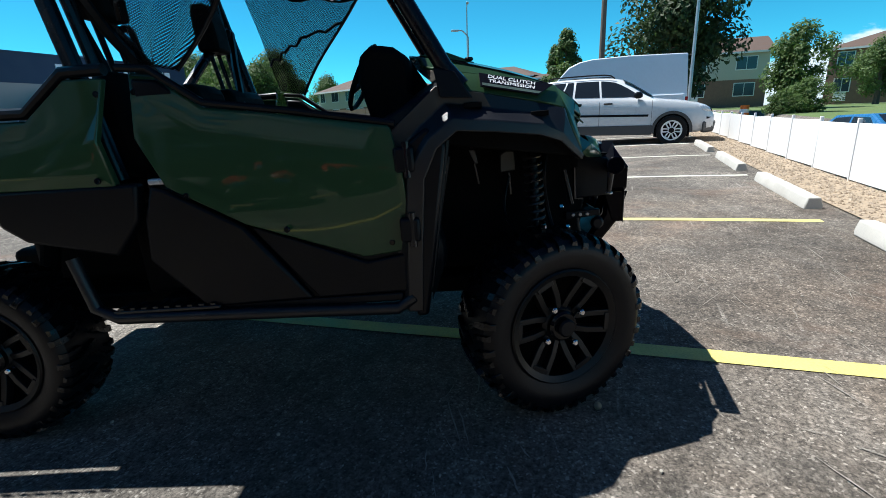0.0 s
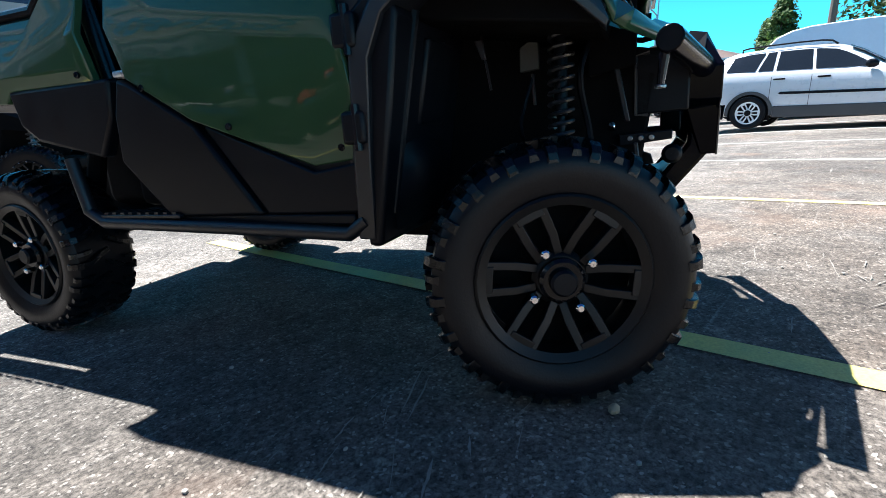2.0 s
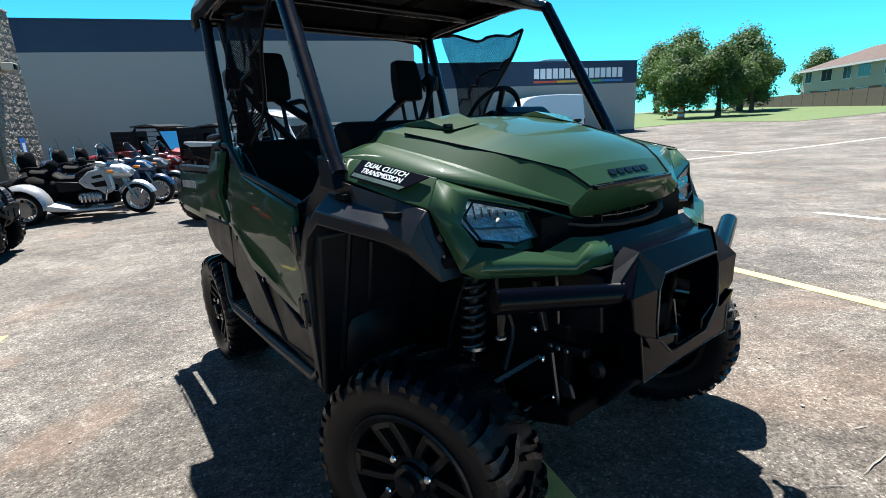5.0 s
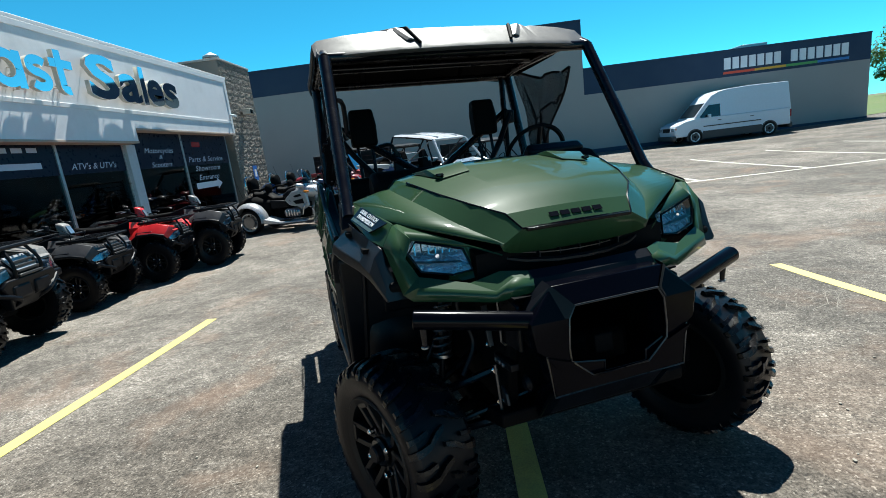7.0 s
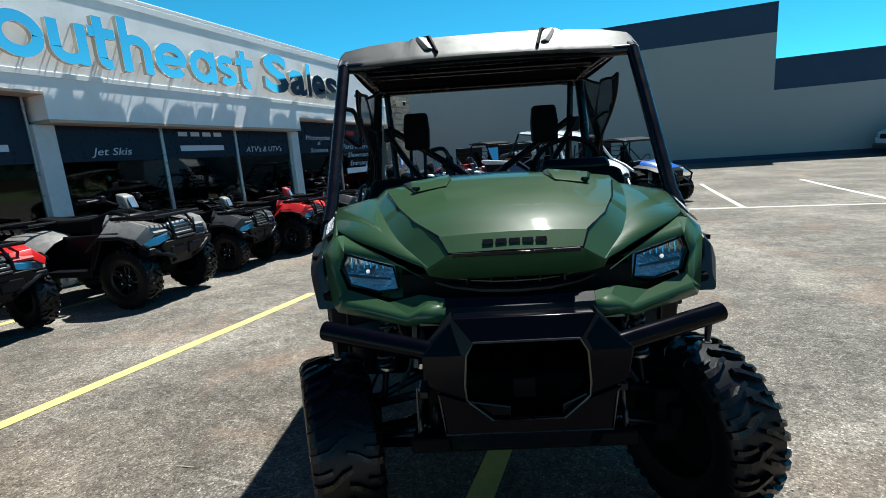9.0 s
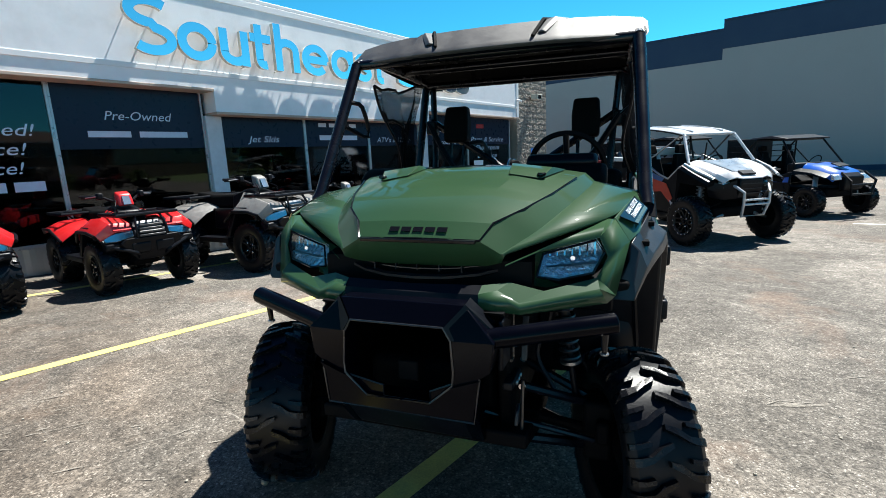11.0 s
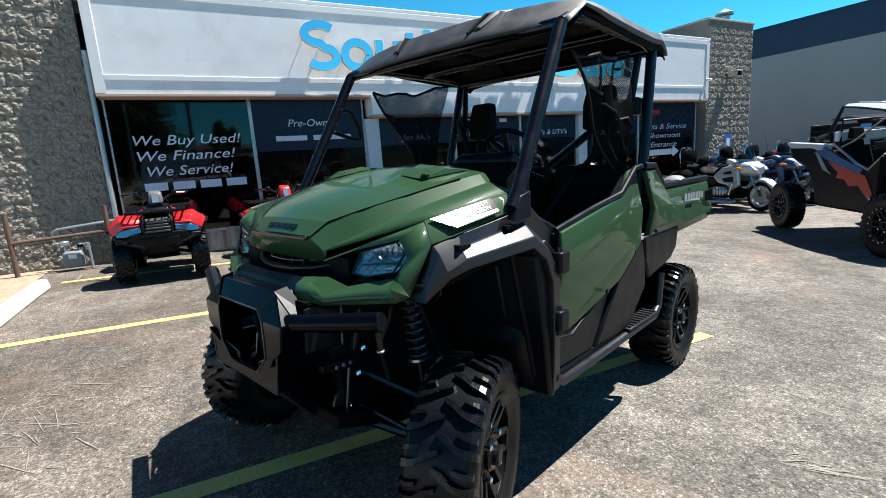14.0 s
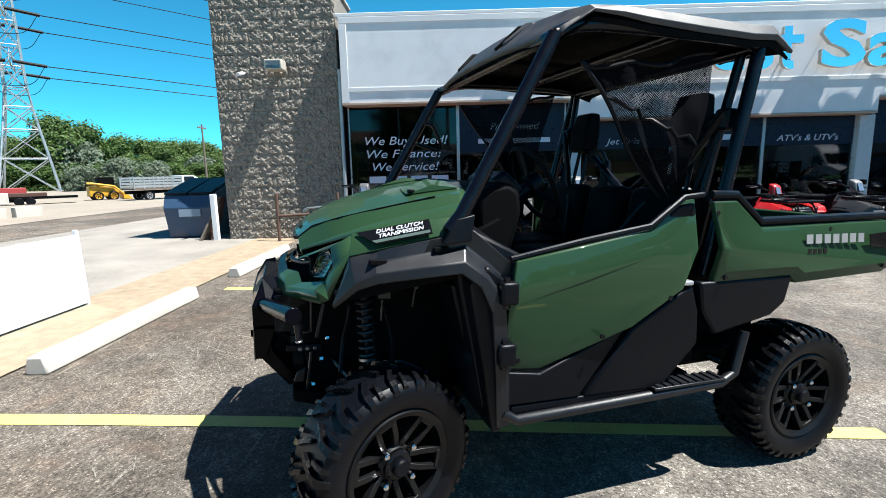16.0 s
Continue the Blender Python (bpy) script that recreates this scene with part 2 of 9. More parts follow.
def net_mat():
    m = bpy.data.materials.new("black_net")
    m.use_nodes = True
    t = m.node_tree
    b = t.nodes["Principled BSDF"]
    b.inputs["Base Color"].default_value = (0.002, 0.002, 0.003, 1)
    b.inputs["Roughness"].default_value = 0.7
    b.inputs["Specular IOR Level"].default_value = 0.03
    tc = t.nodes.new("ShaderNodeTexCoord")
    sp = t.nodes.new("ShaderNodeSeparateXYZ")
    t.links.new(tc.outputs["Object"], sp.inputs[0])

    def calc(op, a, c=None):
        n = t.nodes.new("ShaderNodeMath")
        n.operation = op
        for k, v in enumerate((a, c)):
            if v is None:
                continue
            if isinstance(v, (int, float)):
                n.inputs[k].default_value = v
            else:
                t.links.new(v, n.inputs[k])
        return n.outputs[0]

    waves = [calc("ABSOLUTE", calc("SINE", calc("MULTIPLY", calc(op, sp.outputs["Y"], sp.outputs["Z"]), 400.0))) for op in ("ADD", "SUBTRACT")]
    r = t.nodes.new("ShaderNodeMath")
    r.operation = "LESS_THAN"
    r.inputs[1].default_value = 0.76
    t.links.new(calc("MINIMUM", *waves), r.inputs[0])
    tr = t.nodes.new("ShaderNodeBsdfTransparent")
    mx = t.nodes.new("ShaderNodeMixShader")
    t.links.new(r.outputs[0], mx.inputs["Fac"])
    t.links.new(tr.outputs[0], mx.inputs[1])
    t.links.new(b.outputs[0], mx.inputs[2])
    t.links.new(mx.outputs[0], t.nodes["Material Output"].inputs["Surface"])
    return m


def leaf_mat(name, a, c):
    m = bpy.data.materials.new(name)
    m.use_nodes = True
    t = m.node_tree
    b = t.nodes["Principled BSDF"]
    g = t.nodes.new("ShaderNodeNewGeometry")
    mx = t.nodes.new("ShaderNodeMix")
    mx.data_type = "RGBA"
    mx.inputs["A"].default_value, mx.inputs["B"].default_value = (*a, 1), (*c, 1)
    t.links.new(g.outputs["Random Per Island"], mx.inputs["Factor"])
    t.links.new(mx.outputs["Result"], b.inputs["Base Color"])
    b.inputs["Roughness"].default_value = 0.6
    tr = t.nodes.new("ShaderNodeBsdfTranslucent")
    t.links.new(mx.outputs["Result"], tr.inputs["Color"])
    ms = t.nodes.new("ShaderNodeMixShader")
    ms.inputs["Fac"].default_value = 0.42
    t.links.new(b.outputs[0], ms.inputs[1])
    t.links.new(tr.outputs[0], ms.inputs[2])
    t.links.new(ms.outputs[0], t.nodes["Material Output"].inputs["Surface"])
    return m


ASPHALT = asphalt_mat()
BLACK = pbr("black_plastic", (0.0024, 0.0030, 0.0052), 0.40, var=0.15, bump=0.0004, fine=400, dirt=(0.010, 0.0098, 0.010), dirt_amt=0.2, spec=0.16)
SHEEN = pbr("satin_black_plastic", (0.0040, 0.0048, 0.0074), 0.42, var=0.12, fine=420, bump=0.0005, dirt=(0.010, 0.0098, 0.010), dirt_amt=0.2, spec=0.45)
DARK = pbr("dark_underbody", (0.0025, 0.0025, 0.003), 0.7, bump=0.0005, dirt=(0.008, 0.0075, 0.007), dirt_amt=0.3, spec=0.06)
GLOSSB = pbr("gloss_black_paint", (0.005, 0.005, 0.006), 0.12, var=0.08, coat=0.0, spec=0.22)
TUBEB = pbr("black_powder_coated_tube", (0.0022, 0.0026, 0.0055), 0.26, var=0.1, fine=260, spec=0.32)
GREEN = pbr("dark_green_paint", (0.0205, 0.0490, 0.0215), 0.45, var=0.05, scale=3, fine=700, coat=0.5, spec=0.06)
RUBBER = pbr("tyre_rubber", (0.0020, 0.0025, 0.0044), 0.40, var=0.2, scale=8, bump=0.0008, dirt=(0.006, 0.0058, 0.006), dirt_amt=0.25, spec=0.20)
LUG = pbr("tread_rubber", (0.0028, 0.0031, 0.0042), 0.27, var=0.2, scale=30, bump=0.001, dirt=(0.007, 0.007, 0.0074), dirt_amt=0.2, spec=0.26)
GUARDB = pbr("gloss_black_bumper_paint", (0.0012, 0.0014, 0.0032), 0.17, var=0.1, fine=260, spec=0.08)
# paler glossy black for small metal parts and the guard's painted edge highlights
GUARDE = pbr("pale_black_metal", (0.012, 0.012, 0.014), 0.3, var=0.2, spec=0.7)
RIMB = pbr("matt_black_alloy", (0.004, 0.004, 0.0046), 0.40, metal=0.0, var=0.1, spec=0.28)
CHROME = pbr("chrome", (0.62, 0.62, 0.64), 0.14, metal=1.0, var=0.05)
STEEL = pbr("raw_steel", (0.3, 0.3, 0.31), 0.35, metal=1.0, var=0.15)
FABRIC = pbr("black_seat_vinyl", (0.003, 0.003, 0.0035), 0.65, bump=0.0006, fine=300, spec=0.06)
SILVER = pbr("silver_paint", (0.42, 0.43, 0.45), 0.3, metal=0.4, var=0.05, coat=0.5)
WHITEP = pbr("white_car_paint", (0.58, 0.60, 0.63), 0.3, var=0.03, coat=0.6, dirt=(0.5, 0.49, 0.46), dirt_amt=0.15)
REDP = pbr("red_plastic", (0.50, 0.010, 0.012), 0.35, var=0.06, coat=0.3)
BLUEP = pbr("blue_plastic", (0.008, 0.085, 0.42), 0.33, var=0.06, coat=0.4)
NAVYP = pbr("dark_blue_car_paint", (0.012, 0.035, 0.10), 0.28, var=0.05, coat=0.6)
MIDBLUE = pbr("mid_blue_car_paint", (0.03, 0.13, 0.30), 0.28, var=0.05, coat=0.6)
YELLOW = pbr("worn_yellow_line_paint", (0.58, 0.50, 0.14), 0.75, var=0.28, scale=5, fine=120, bump=0.001, dirt=(0.16, 0.15, 0.12), dirt_amt=0.62)
FADEYELLOW = pbr("faded_yellow_line_paint", (0.58, 0.50, 0.17), 0.75, var=0.18, scale=5, fine=120, bump=0.001, dirt=(0.18, 0.17, 0.13), dirt_amt=0.45)
PALELINE = pbr("worn_white_line_paint", (0.62, 0.61, 0.52), 0.75, var=0.18, scale=5, fine=120, bump=0.001, dirt=(0.18, 0.17, 0.15), dirt_amt=0.5)
CONCRETE = pbr("pale_concrete", (0.46, 0.44, 0.40), 0.85, var=0.15, scale=4, bump=0.002, dirt=(0.3, 0.27, 0.23), dirt_amt=0.35)
DRIVE = pbr("worn_drive_concrete", (0.25, 0.228, 0.20), 0.9, var=0.3, scale=1.3, fine=60, bump=0.003, dirt=(0.12, 0.11, 0.10), dirt_amt=0.7)
SAND = pbr("pale_sand_gravel", (0.29, 0.225, 0.155), 0.9, var=0.4, scale=9, fine=150, bump=0.006, dirt=(0.22, 0.165, 0.105), dirt_amt=0.6)
STUCCO = pbr("white_stucco_fascia", (0.76, 0.76, 0.78), 0.8, var=0.06, scale=3, fine=200, bump=0.0015, dirt=(0.42, 0.42, 0.43), dirt_amt=0.35)
TRIMW = pbr("white_painted_trim", (0.72, 0.72, 0.73), 0.55, var=0.05, scale=4)
TAN = pbr("tan_trim", (0.42, 0.33, 0.27), 0.7, var=0.08)
STONE = pbr("split_face_stone", (0.24, 0.21, 0.175), 0.85, var=0.5, scale=22, fine=26, bump=0.035, dirt=(0.10, 0.088, 0.075), dirt_amt=0.6, strength=1.0)
VINYL = pbr("navy_window_film", (0.009, 0.015, 0.034), 0.3, var=0.06, spec=0.18)
LETTERW = pbr("white_lettering", (0.75, 0.76, 0.8), 0.5, var=0.04)
FILMTEXT = pbr("pale_film_lettering", (0.58, 0.61, 0.70), 0.5, var=0.06)
LETTERFACE = pbr("polished_letter_face", (0.80, 0.82, 0.84), 0.04, metal=1.0, var=0.04, scale=3)
RETURN = pbr("cream_letter_return", (0.55, 0.52, 0.44), 0.5, var=0.06)
NAVYW = pbr("navy_painted_wall", (0.020, 0.042, 0.085), 0.8, var=0.07, scale=0.8, fine=30, bump=0.002)
GREYW = pbr("grey_painted_block_wall", (0.33, 0.31, 0.30), 0.85, var=0.06, scale=0.5, fine=25, bump=0.003, dirt=(0.26, 0.25, 0.24), dirt_amt=0.4)
ROOFING = pbr("brown_shingles", (0.085, 0.055, 0.043), 0.9, var=0.25, scale=2, fine=14, bump=0.01)
BRICK = pbr("brown_brick", (0.20, 0.115, 0.085), 0.9, var=0.25, scale=3, fine=14, bump=0.008)
SIDING = pbr("beige_siding", (0.46, 0.43, 0.36), 0.8, var=0.06, scale=1, fine=20)
GRASS = pbr("mown_grass", (0.085, 0.13, 0.035), 0.9, var=0.3, scale=1.5, fine=40, bump=0.02, dirt=(0.15, 0.15, 0.06), dirt_amt=0.5)
DIRT = pbr("pale_dirt_lot", (0.26, 0.222, 0.18), 0.95, var=0.2, scale=0.5, fine=14, bump=0.02, dirt=(0.22, 0.2, 0.17), dirt_amt=0.6)
BARK = pbr("bark", (0.09, 0.07, 0.055), 0.95, var=0.3, scale=6, fine=30, bump=0.01)
WOODP = pbr("weathered_wood", (0.13, 0.105, 0.085), 0.9, var=0.25, scale=3, fine=30, bump=0.004)
GALV = pbr("galvanised_steel", (0.42, 0.44, 0.45), 0.45, metal=0.7, var=0.12, scale=3)
DUMP = pbr("blue_dumpster_paint", (0.025, 0.055, 0.115), 0.5, var=0.2, scale=3, dirt=(0.12, 0.09, 0.07), dirt_amt=0.5)
YELLOWM = pbr("yellow_machine_paint", (0.55, 0.30, 0.02), 0.45, var=0.1)
ORANGE = pbr("orange_plastic", (0.75, 0.16, 0.02), 0.5, var=0.06)
AMBER = pbr("amber_lens", (0.6, 0.2, 0.02), 0.15, var=0.05, coat=0.5)
REDLENS = pbr("red_lens", (0.35, 0.01, 0.012), 0.15, var=0.05, coat=0.5)
LENS = pbr("headlamp_reflector", (0.70, 0.74, 0.80), 0.20, metal=0.72, var=0.1, scale=40, fine=70, bump=0.012, strength=0.7)
GLASS = glass_mat("tinted_car_glass", (0.10, 0.12, 0.13))
SHOPGLASS = glass_mat("dark_shop_glass", (0.22, 0.25, 0.28))
CLEAR = glass_mat("clear_lens", (0.86, 0.9, 0.94))
NET = net_mat()
LEAF = leaf_mat("tree_leaves", (0.045, 0.09, 0.018), (0.12, 0.19, 0.045))
LEAFD = leaf_mat("dark_tree_leaves", (0.020, 0.042, 0.014), (0.05, 0.085, 0.024))
LEAFP = leaf_mat("pale_tree_leaves", (0.10, 0.14, 0.09), (0.2, 0.24, 0.17))


# ---- mesh helpers ----
def finish(name, bm, mat, parent=None, label="", smooth=35.0, bevel=0.0, segs=2):
    """Links a bmesh as one mesh object."""
    bmesh.ops.recalc_face_normals(bm, faces=bm.faces)
    me = bpy.data.meshes.new(name)
    bm.to_mesh(me)
    bm.free()
    for mm in (mat if isinstance(mat, (list, tuple)) else [mat]):
        me.materials.append(mm)
    if smooth:
        me.shade_smooth()
        me.set_sharp_from_angle(angle=radians(smooth))
    ob = new(name, me)
    if bevel:
        md = ob.modifiers.new("bevel", "BEVEL")
        md.width, md.segments, md.limit_method, md.angle_limit = bevel, segs, "ANGLE", radians(30)
    if parent:
        ob.parent = parent
    if label:
        tagged(ob, label)
    return ob


def part(name, bm, mat, parent, label="", smooth=35.0, bevel=0.0, segs=2):
    return finish(name, bm, mat, parent, label, smooth, bevel, segs)


def empty(name, m=None):
    e = new(name)
    e.empty_display_size = 0.2
    if m is not None:
        e.matrix_world = m
    return e


def add_box(bm, x0, x1, y0, y1, z0, z1, m=None):
    vs = [bm.verts.new((x, y, z)) for z in (z0, z1) for x, y in ((x0, y0), (x1, y0), (x1, y1), (x0, y1))]
    for f in ((0, 3, 2, 1), (4, 5, 6, 7), (0, 1, 5, 4), (1, 2, 6, 5), (2, 3, 7, 6), (3, 0, 4, 7)):
        bm.faces.new([vs[i] for i in f])
    if m is not None:
        bmesh.ops.transform(bm, matrix=m, verts=vs)
    return vs


def box(x0, x1, y0, y1, z0, z1, m=None):
    bm = bmesh.new()
    add_box(bm, x0, x1, y0, y1, z0, z1, m)
    return bm


def add_prism(bm, poly, a0, a1, axis="x"):
    """A polygon given in the two other axes, drawn out along one axis."""
    def at(p, a):
        return {"x": (a, p[0], p[1]), "y": (p[0], a, p[1]), "z": (p[0], p[1], a)}[axis]
    lo = [bm.verts.new(at(p, a0)) for p in poly]
    hi = [bm.verts.new(at(p, a1)) for p in poly]
    n = len(poly)
    bm.faces.new(lo)
    bm.faces.new(hi[::-1])
    for i in range(n):
        bm.faces.new((lo[i], hi[i], hi[(i + 1) % n], lo[(i + 1) % n]))
    return lo + hi


def prism(poly, a0, a1, axis="x"):
    bm = bmesh.new()
    add_prism(bm, poly, a0, a1, axis)
    return bm


def add_loft(bm, rings, closed=True, caps=True):
    rows = [[bm.verts.new(p) for p in r] for r in rings]
    n = len(rows[0])
    for a, b in zip(rows, rows[1:]):
        for i in range(n if closed else n - 1):
            j = (i + 1) % n
            bm.faces.new((a[i], a[j], b[j], b[i]))
    if caps and closed:
        bm.faces.new(rows[0][::-1])
        bm.faces.new(rows[-1])
    return rows


def loft(rings, closed=True, caps=True):
    bm = bmesh.new()
    add_loft(bm, rings, closed, caps)
    return bm


def smooth_path(pts, n=5):
    """Points of a smooth curve through the given ones."""
    p = [Vector(q) for q in pts]
    p = [p[0] * 2 - p[1], *p, p[-1] * 2 - p[-2]]
    out = []
    for i in range(1, len(p) - 2):
        for k in range(n):
            s = k / n
            a, b, c, d = p[i - 1:i + 3]
            out.append(0.5 * ((2 * b) + (c - a) * s + (2 * a - 5 * b + 4 * c - d) * s * s + (3 * b - a - 3 * c + d) * s ** 3))
    return out + [p[-2]]


def add_tube(bm, pts, r, seg=10, curve=0):
    p = smooth_path(pts, curve) if curve else [Vector(q) for q in pts]
    rings = []
    up = Vector((0, 0, 1))
    for i, q in enumerate(p):
        d = (p[min(i + 1, len(p) - 1)] - p[max(i - 1, 0)]).normalized()
        if abs(d.dot(up)) > 0.98:
            up = Vector((1, 0, 0))
        u = d.cross(up).normalized()
        v = u.cross(d)
        rr = r[i] if isinstance(r, (list, tuple)) else r
        rings.append([q + u * math.cos(2 * math.pi * k / seg) * rr + v * math.sin(2 * math.pi * k / seg) * rr for k in range(seg)])
    return add_loft(bm, rings)


def tube(pts, r, seg=10, curve=0):
    bm = bmesh.new()
    add_tube(bm, pts, r, seg, curve)
    return bm


def add_revolve(bm, prof, seg=40, axis="x", c=(0, 0, 0)):
    """A closed profile of (along, radius) turned round an axis."""
    rings = []
    for k in range(seg):
        a = 2 * math.pi * k / seg
        ring = []
        for s, r in prof:
            u, v = r * math.cos(a), r * math.sin(a)
            p = {"x": (s, u, v), "y": (u, s, v), "z": (u, v, s)}[axis]
            ring.append((p[0] + c[0], p[1] + c[1], p[2] + c[2]))
        rings.append(ring)
    rows = [[bm.verts.new(p) for p in r] for r in rings]
    n = len(prof)
    for k in range(seg):
        a, b = rows[k], rows[(k + 1) % seg]
        for i in range(n):
            j = (i + 1) % n
            bm.faces.new((a[i], a[j], b[j], b[i]))


def revolve(prof, seg=40, axis="x", c=(0, 0, 0)):
    bm = bmesh.new()
    add_revolve(bm, prof, seg, axis, c)
    return bm


def disc_prof(r, s0, s1, bev=0.004):
    return [(s0, 0.0005), (s0, r - bev), (s0 + (bev if s1 > s0 else -bev), r), (s1 - (bev if s1 > s0 else -bev), r), (s1, r - bev), (s1, 0.0005)]


def add_ball(bm, c, r, seg=10, rings=6, sx=1, sy=1, sz=1):
    add_loft(bm, [[(c[0] + sx * r * max(math.sin(math.pi * i / rings), 0.02) * math.cos(2 * math.pi * k / seg), c[1] + sy * r * max(math.sin(math.pi * i / rings), 0.02) * math.sin(2 * math.pi * k / seg), c[2] - sz * r * math.cos(math.pi * i / rings)) for k in range(seg)] for i in range(rings + 1)])


def mirror_x(bm):
    """Adds the mirror image across x = 0."""
    g = bmesh.ops.duplicate(bm, geom=bm.verts[:] + bm.edges[:] + bm.faces[:])
    vs = [v for v in g["geom"] if isinstance(v, bmesh.types.BMVert)]
    bmesh.ops.scale(bm, vec=(-1, 1, 1), verts=vs)
    bmesh.ops.reverse_faces(bm, faces=[f for f in g["geom"] if isinstance(f, bmesh.types.BMFace)])
    return bm


def text_mesh(body, size, depth=0.002, shear=0.0, align="CENTER", space=1.0, offset=0.0):
    """Raised lettering in the xy plane as a mesh, centred."""
    cu = bpy.data.curves.new("lettering", "FONT")
    cu.body, cu.size, cu.extrude, cu.shear, cu.align_x, cu.align_y, cu.space_character = body, size, depth, shear, align, "CENTER", space
    cu.resolution_u, cu.offset = 3, offset
    ob = bpy.data.objects.new("lettering", cu)
    scene.collection.objects.link(ob)
    me = bpy.data.meshes.new_from_object(ob.evaluated_get(bpy.context.evaluated_depsgraph_get()))
    bpy.data.objects.remove(ob)
    return me


def lettering(name, body, size, m, mat, parent, depth=0.002, shear=0.0, label="", space=1.0, stretch=1.0):
    me = text_mesh(body, size, depth, shear, space=space)
    me.materials.clear()
    me.materials.append(mat)
    me.transform(m @ Matrix.Diagonal((stretch, 1, 1, 1)))
    ob = new(name, me)
    ob.parent = parent
    if label:
        tagged(ob, label)
    return ob


def gz(y, x=0.0):
    """Height of the lot: it rises gently towards the wheel stops, and again far off towards the houses and the long building."""
    a = min(max(0.0, -x - 3 - 10 * min(max(-y / 8, 0.0), 1.0)), 35.0)
    b = min(max(0.0, -y - 12), 35.0)
    # the road behind the low fence lies lower than the lot
    dip = min(max(0.0, (y - 4.5) / 0.75), 1.0, max(0.0, (9.0 - y) / 1.5)) * min(max(0.0, (-3.5 - x) / 3.0), 1.0)
    return 0.15 * math.tanh(y / 3.4) + 0.021 * a * a / (a + 4) + 0.021 * b * b / (b + 4) - 0.68 * dip


def sheet(name, x0, x1, y0, y1, mat, dz=0.004, nx=1, ny=None):
    """A thin layer that follows the lot."""
    bm = bmesh.new()
    ny = ny or max(1, int(abs(y1 - y0) / 0.6))
    nx = max(nx, int(abs(x1 - x0) / 1.5))
    rows = [[bm.verts.new((x0 + (x1 - x0) * i / nx, y, gz(y, x0 + (x1 - x0) * i / nx) + dz)) for i in range(nx + 1)] for y in [y0 + (y1 - y0) * j / ny for j in range(ny + 1)]]
    for a, b in zip(rows, rows[1:]):
        for i in range(nx):
            bm.faces.new((a[i], a[i + 1], b[i + 1], b[i]))
    return finish(name, bm, mat, smooth=0)


# ---- ground ----
bm = bmesh.new()
ys = [-700, -300, -120, -60, -47, -40, -34, -30, -27, -24, -22, -20, -18, -16.5, -15, -14, -13, -12, -11, -10] + [-9 + 0.75 * i for i in range(25)] + [11, 14, 20, 40, 90, 200, 700]
xs = [-700, -200, -90, -60, -48, -43] + [-38 + 1.5 * i for i in range(27)] + [5, 10, 20, 60, 200, 700]
rows = [[bm.verts.new((x, y, gz(y, x))) for x in xs] for y in ys]
for a, b in zip(rows, rows[1:]):
    for i in range(len(xs) - 1):
        bm.faces.new((a[i], a[i + 1], b[i + 1], b[i]))
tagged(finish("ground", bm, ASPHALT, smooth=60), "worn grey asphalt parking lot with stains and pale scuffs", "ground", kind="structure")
for x0, x1, y0, y1, mt in ((-0.215, -0.105, -1.84, 2.96, YELLOW), (2.67, 2.78, -1.99, 2.98, YELLOW), (5.48, 5.59, -1.9, 3.0, YELLOW), (-2.98, -2.87, -1.76, 3.04, FADEYELLOW), (-5.93, -5.83, -1.85, 3.1, PALELINE), (-8.72, -8.62, -1.85, 3.05, PALELINE), (-11.5, -11.4, -1.85, 3.0, PALELINE), (-14.3, -14.2, -1.85, 3.0, PALELINE),
                        (-27, -1.95, -9.03, -8.92, PALELINE), (-3.18, -3.08, -14.7, -9.03, PALELINE), (-5.88, -5.78, -14.8, -9.03, PALELINE), (-8.5, -8.4, -14.9, -9.03, PALELINE), (-11.2, -11.1, -15.0, -9.03, PALELINE), (-13.9, -13.8, -15.0, -9.03, PALELINE)):
    tagged(sheet("parking_line", x0, x1, y0, y1, mt), "worn yellow parking line painted on the asphalt" if mt in (YELLOW, FADEYELLOW) else "faded white parking line painted on the asphalt", "parking line", "parking lines", "structure")
tagged(sheet("gravel_strip", -40, 6.9, 3.34, 4.25, SAND, 0.012, 12), "strip of pale sandy gravel behind the wheel stops", "gravel strip", kind="structure")
tagged(sheet("concrete_yard", -3.5, 20, 4.25, 9.5, DRIVE, 0.008, 4), "bright worn concrete drive behind the fence", "concrete drive", kind="structure")
tagged(sheet("dirt_yard", 3, 140, 13.0, 150, DIRT, 0.012, 6, 30), "pale dirt and gravel yard beyond the drive", "dirt yard", kind="structure")
for x0, x1 in ((-200, -38), (-38, -3.5)):
    tagged(sheet("concrete_road", x0, x1, 4.5, 8.25, DRIVE, 0.006, 6, 5), "pale concrete drive behind the fence", "concrete drive", kind="structure")
tagged(sheet("lawn", -110, -30, -60, -19, GRASS, 0.015, 4), "mown lawn sloping to a dark fence", "lawn", kind="structure")
tagged(sheet("lawn", -120, -21, 8.0, 40, GRASS, 0.015, 4), "mown lawn in front of the houses", "lawn", kind="structure")
tagged(sheet("lawn", -80, -22.5, -80, -26, GRASS, 0.02, 4), "mown verge beside the grey building", "lawn", kind="structure")


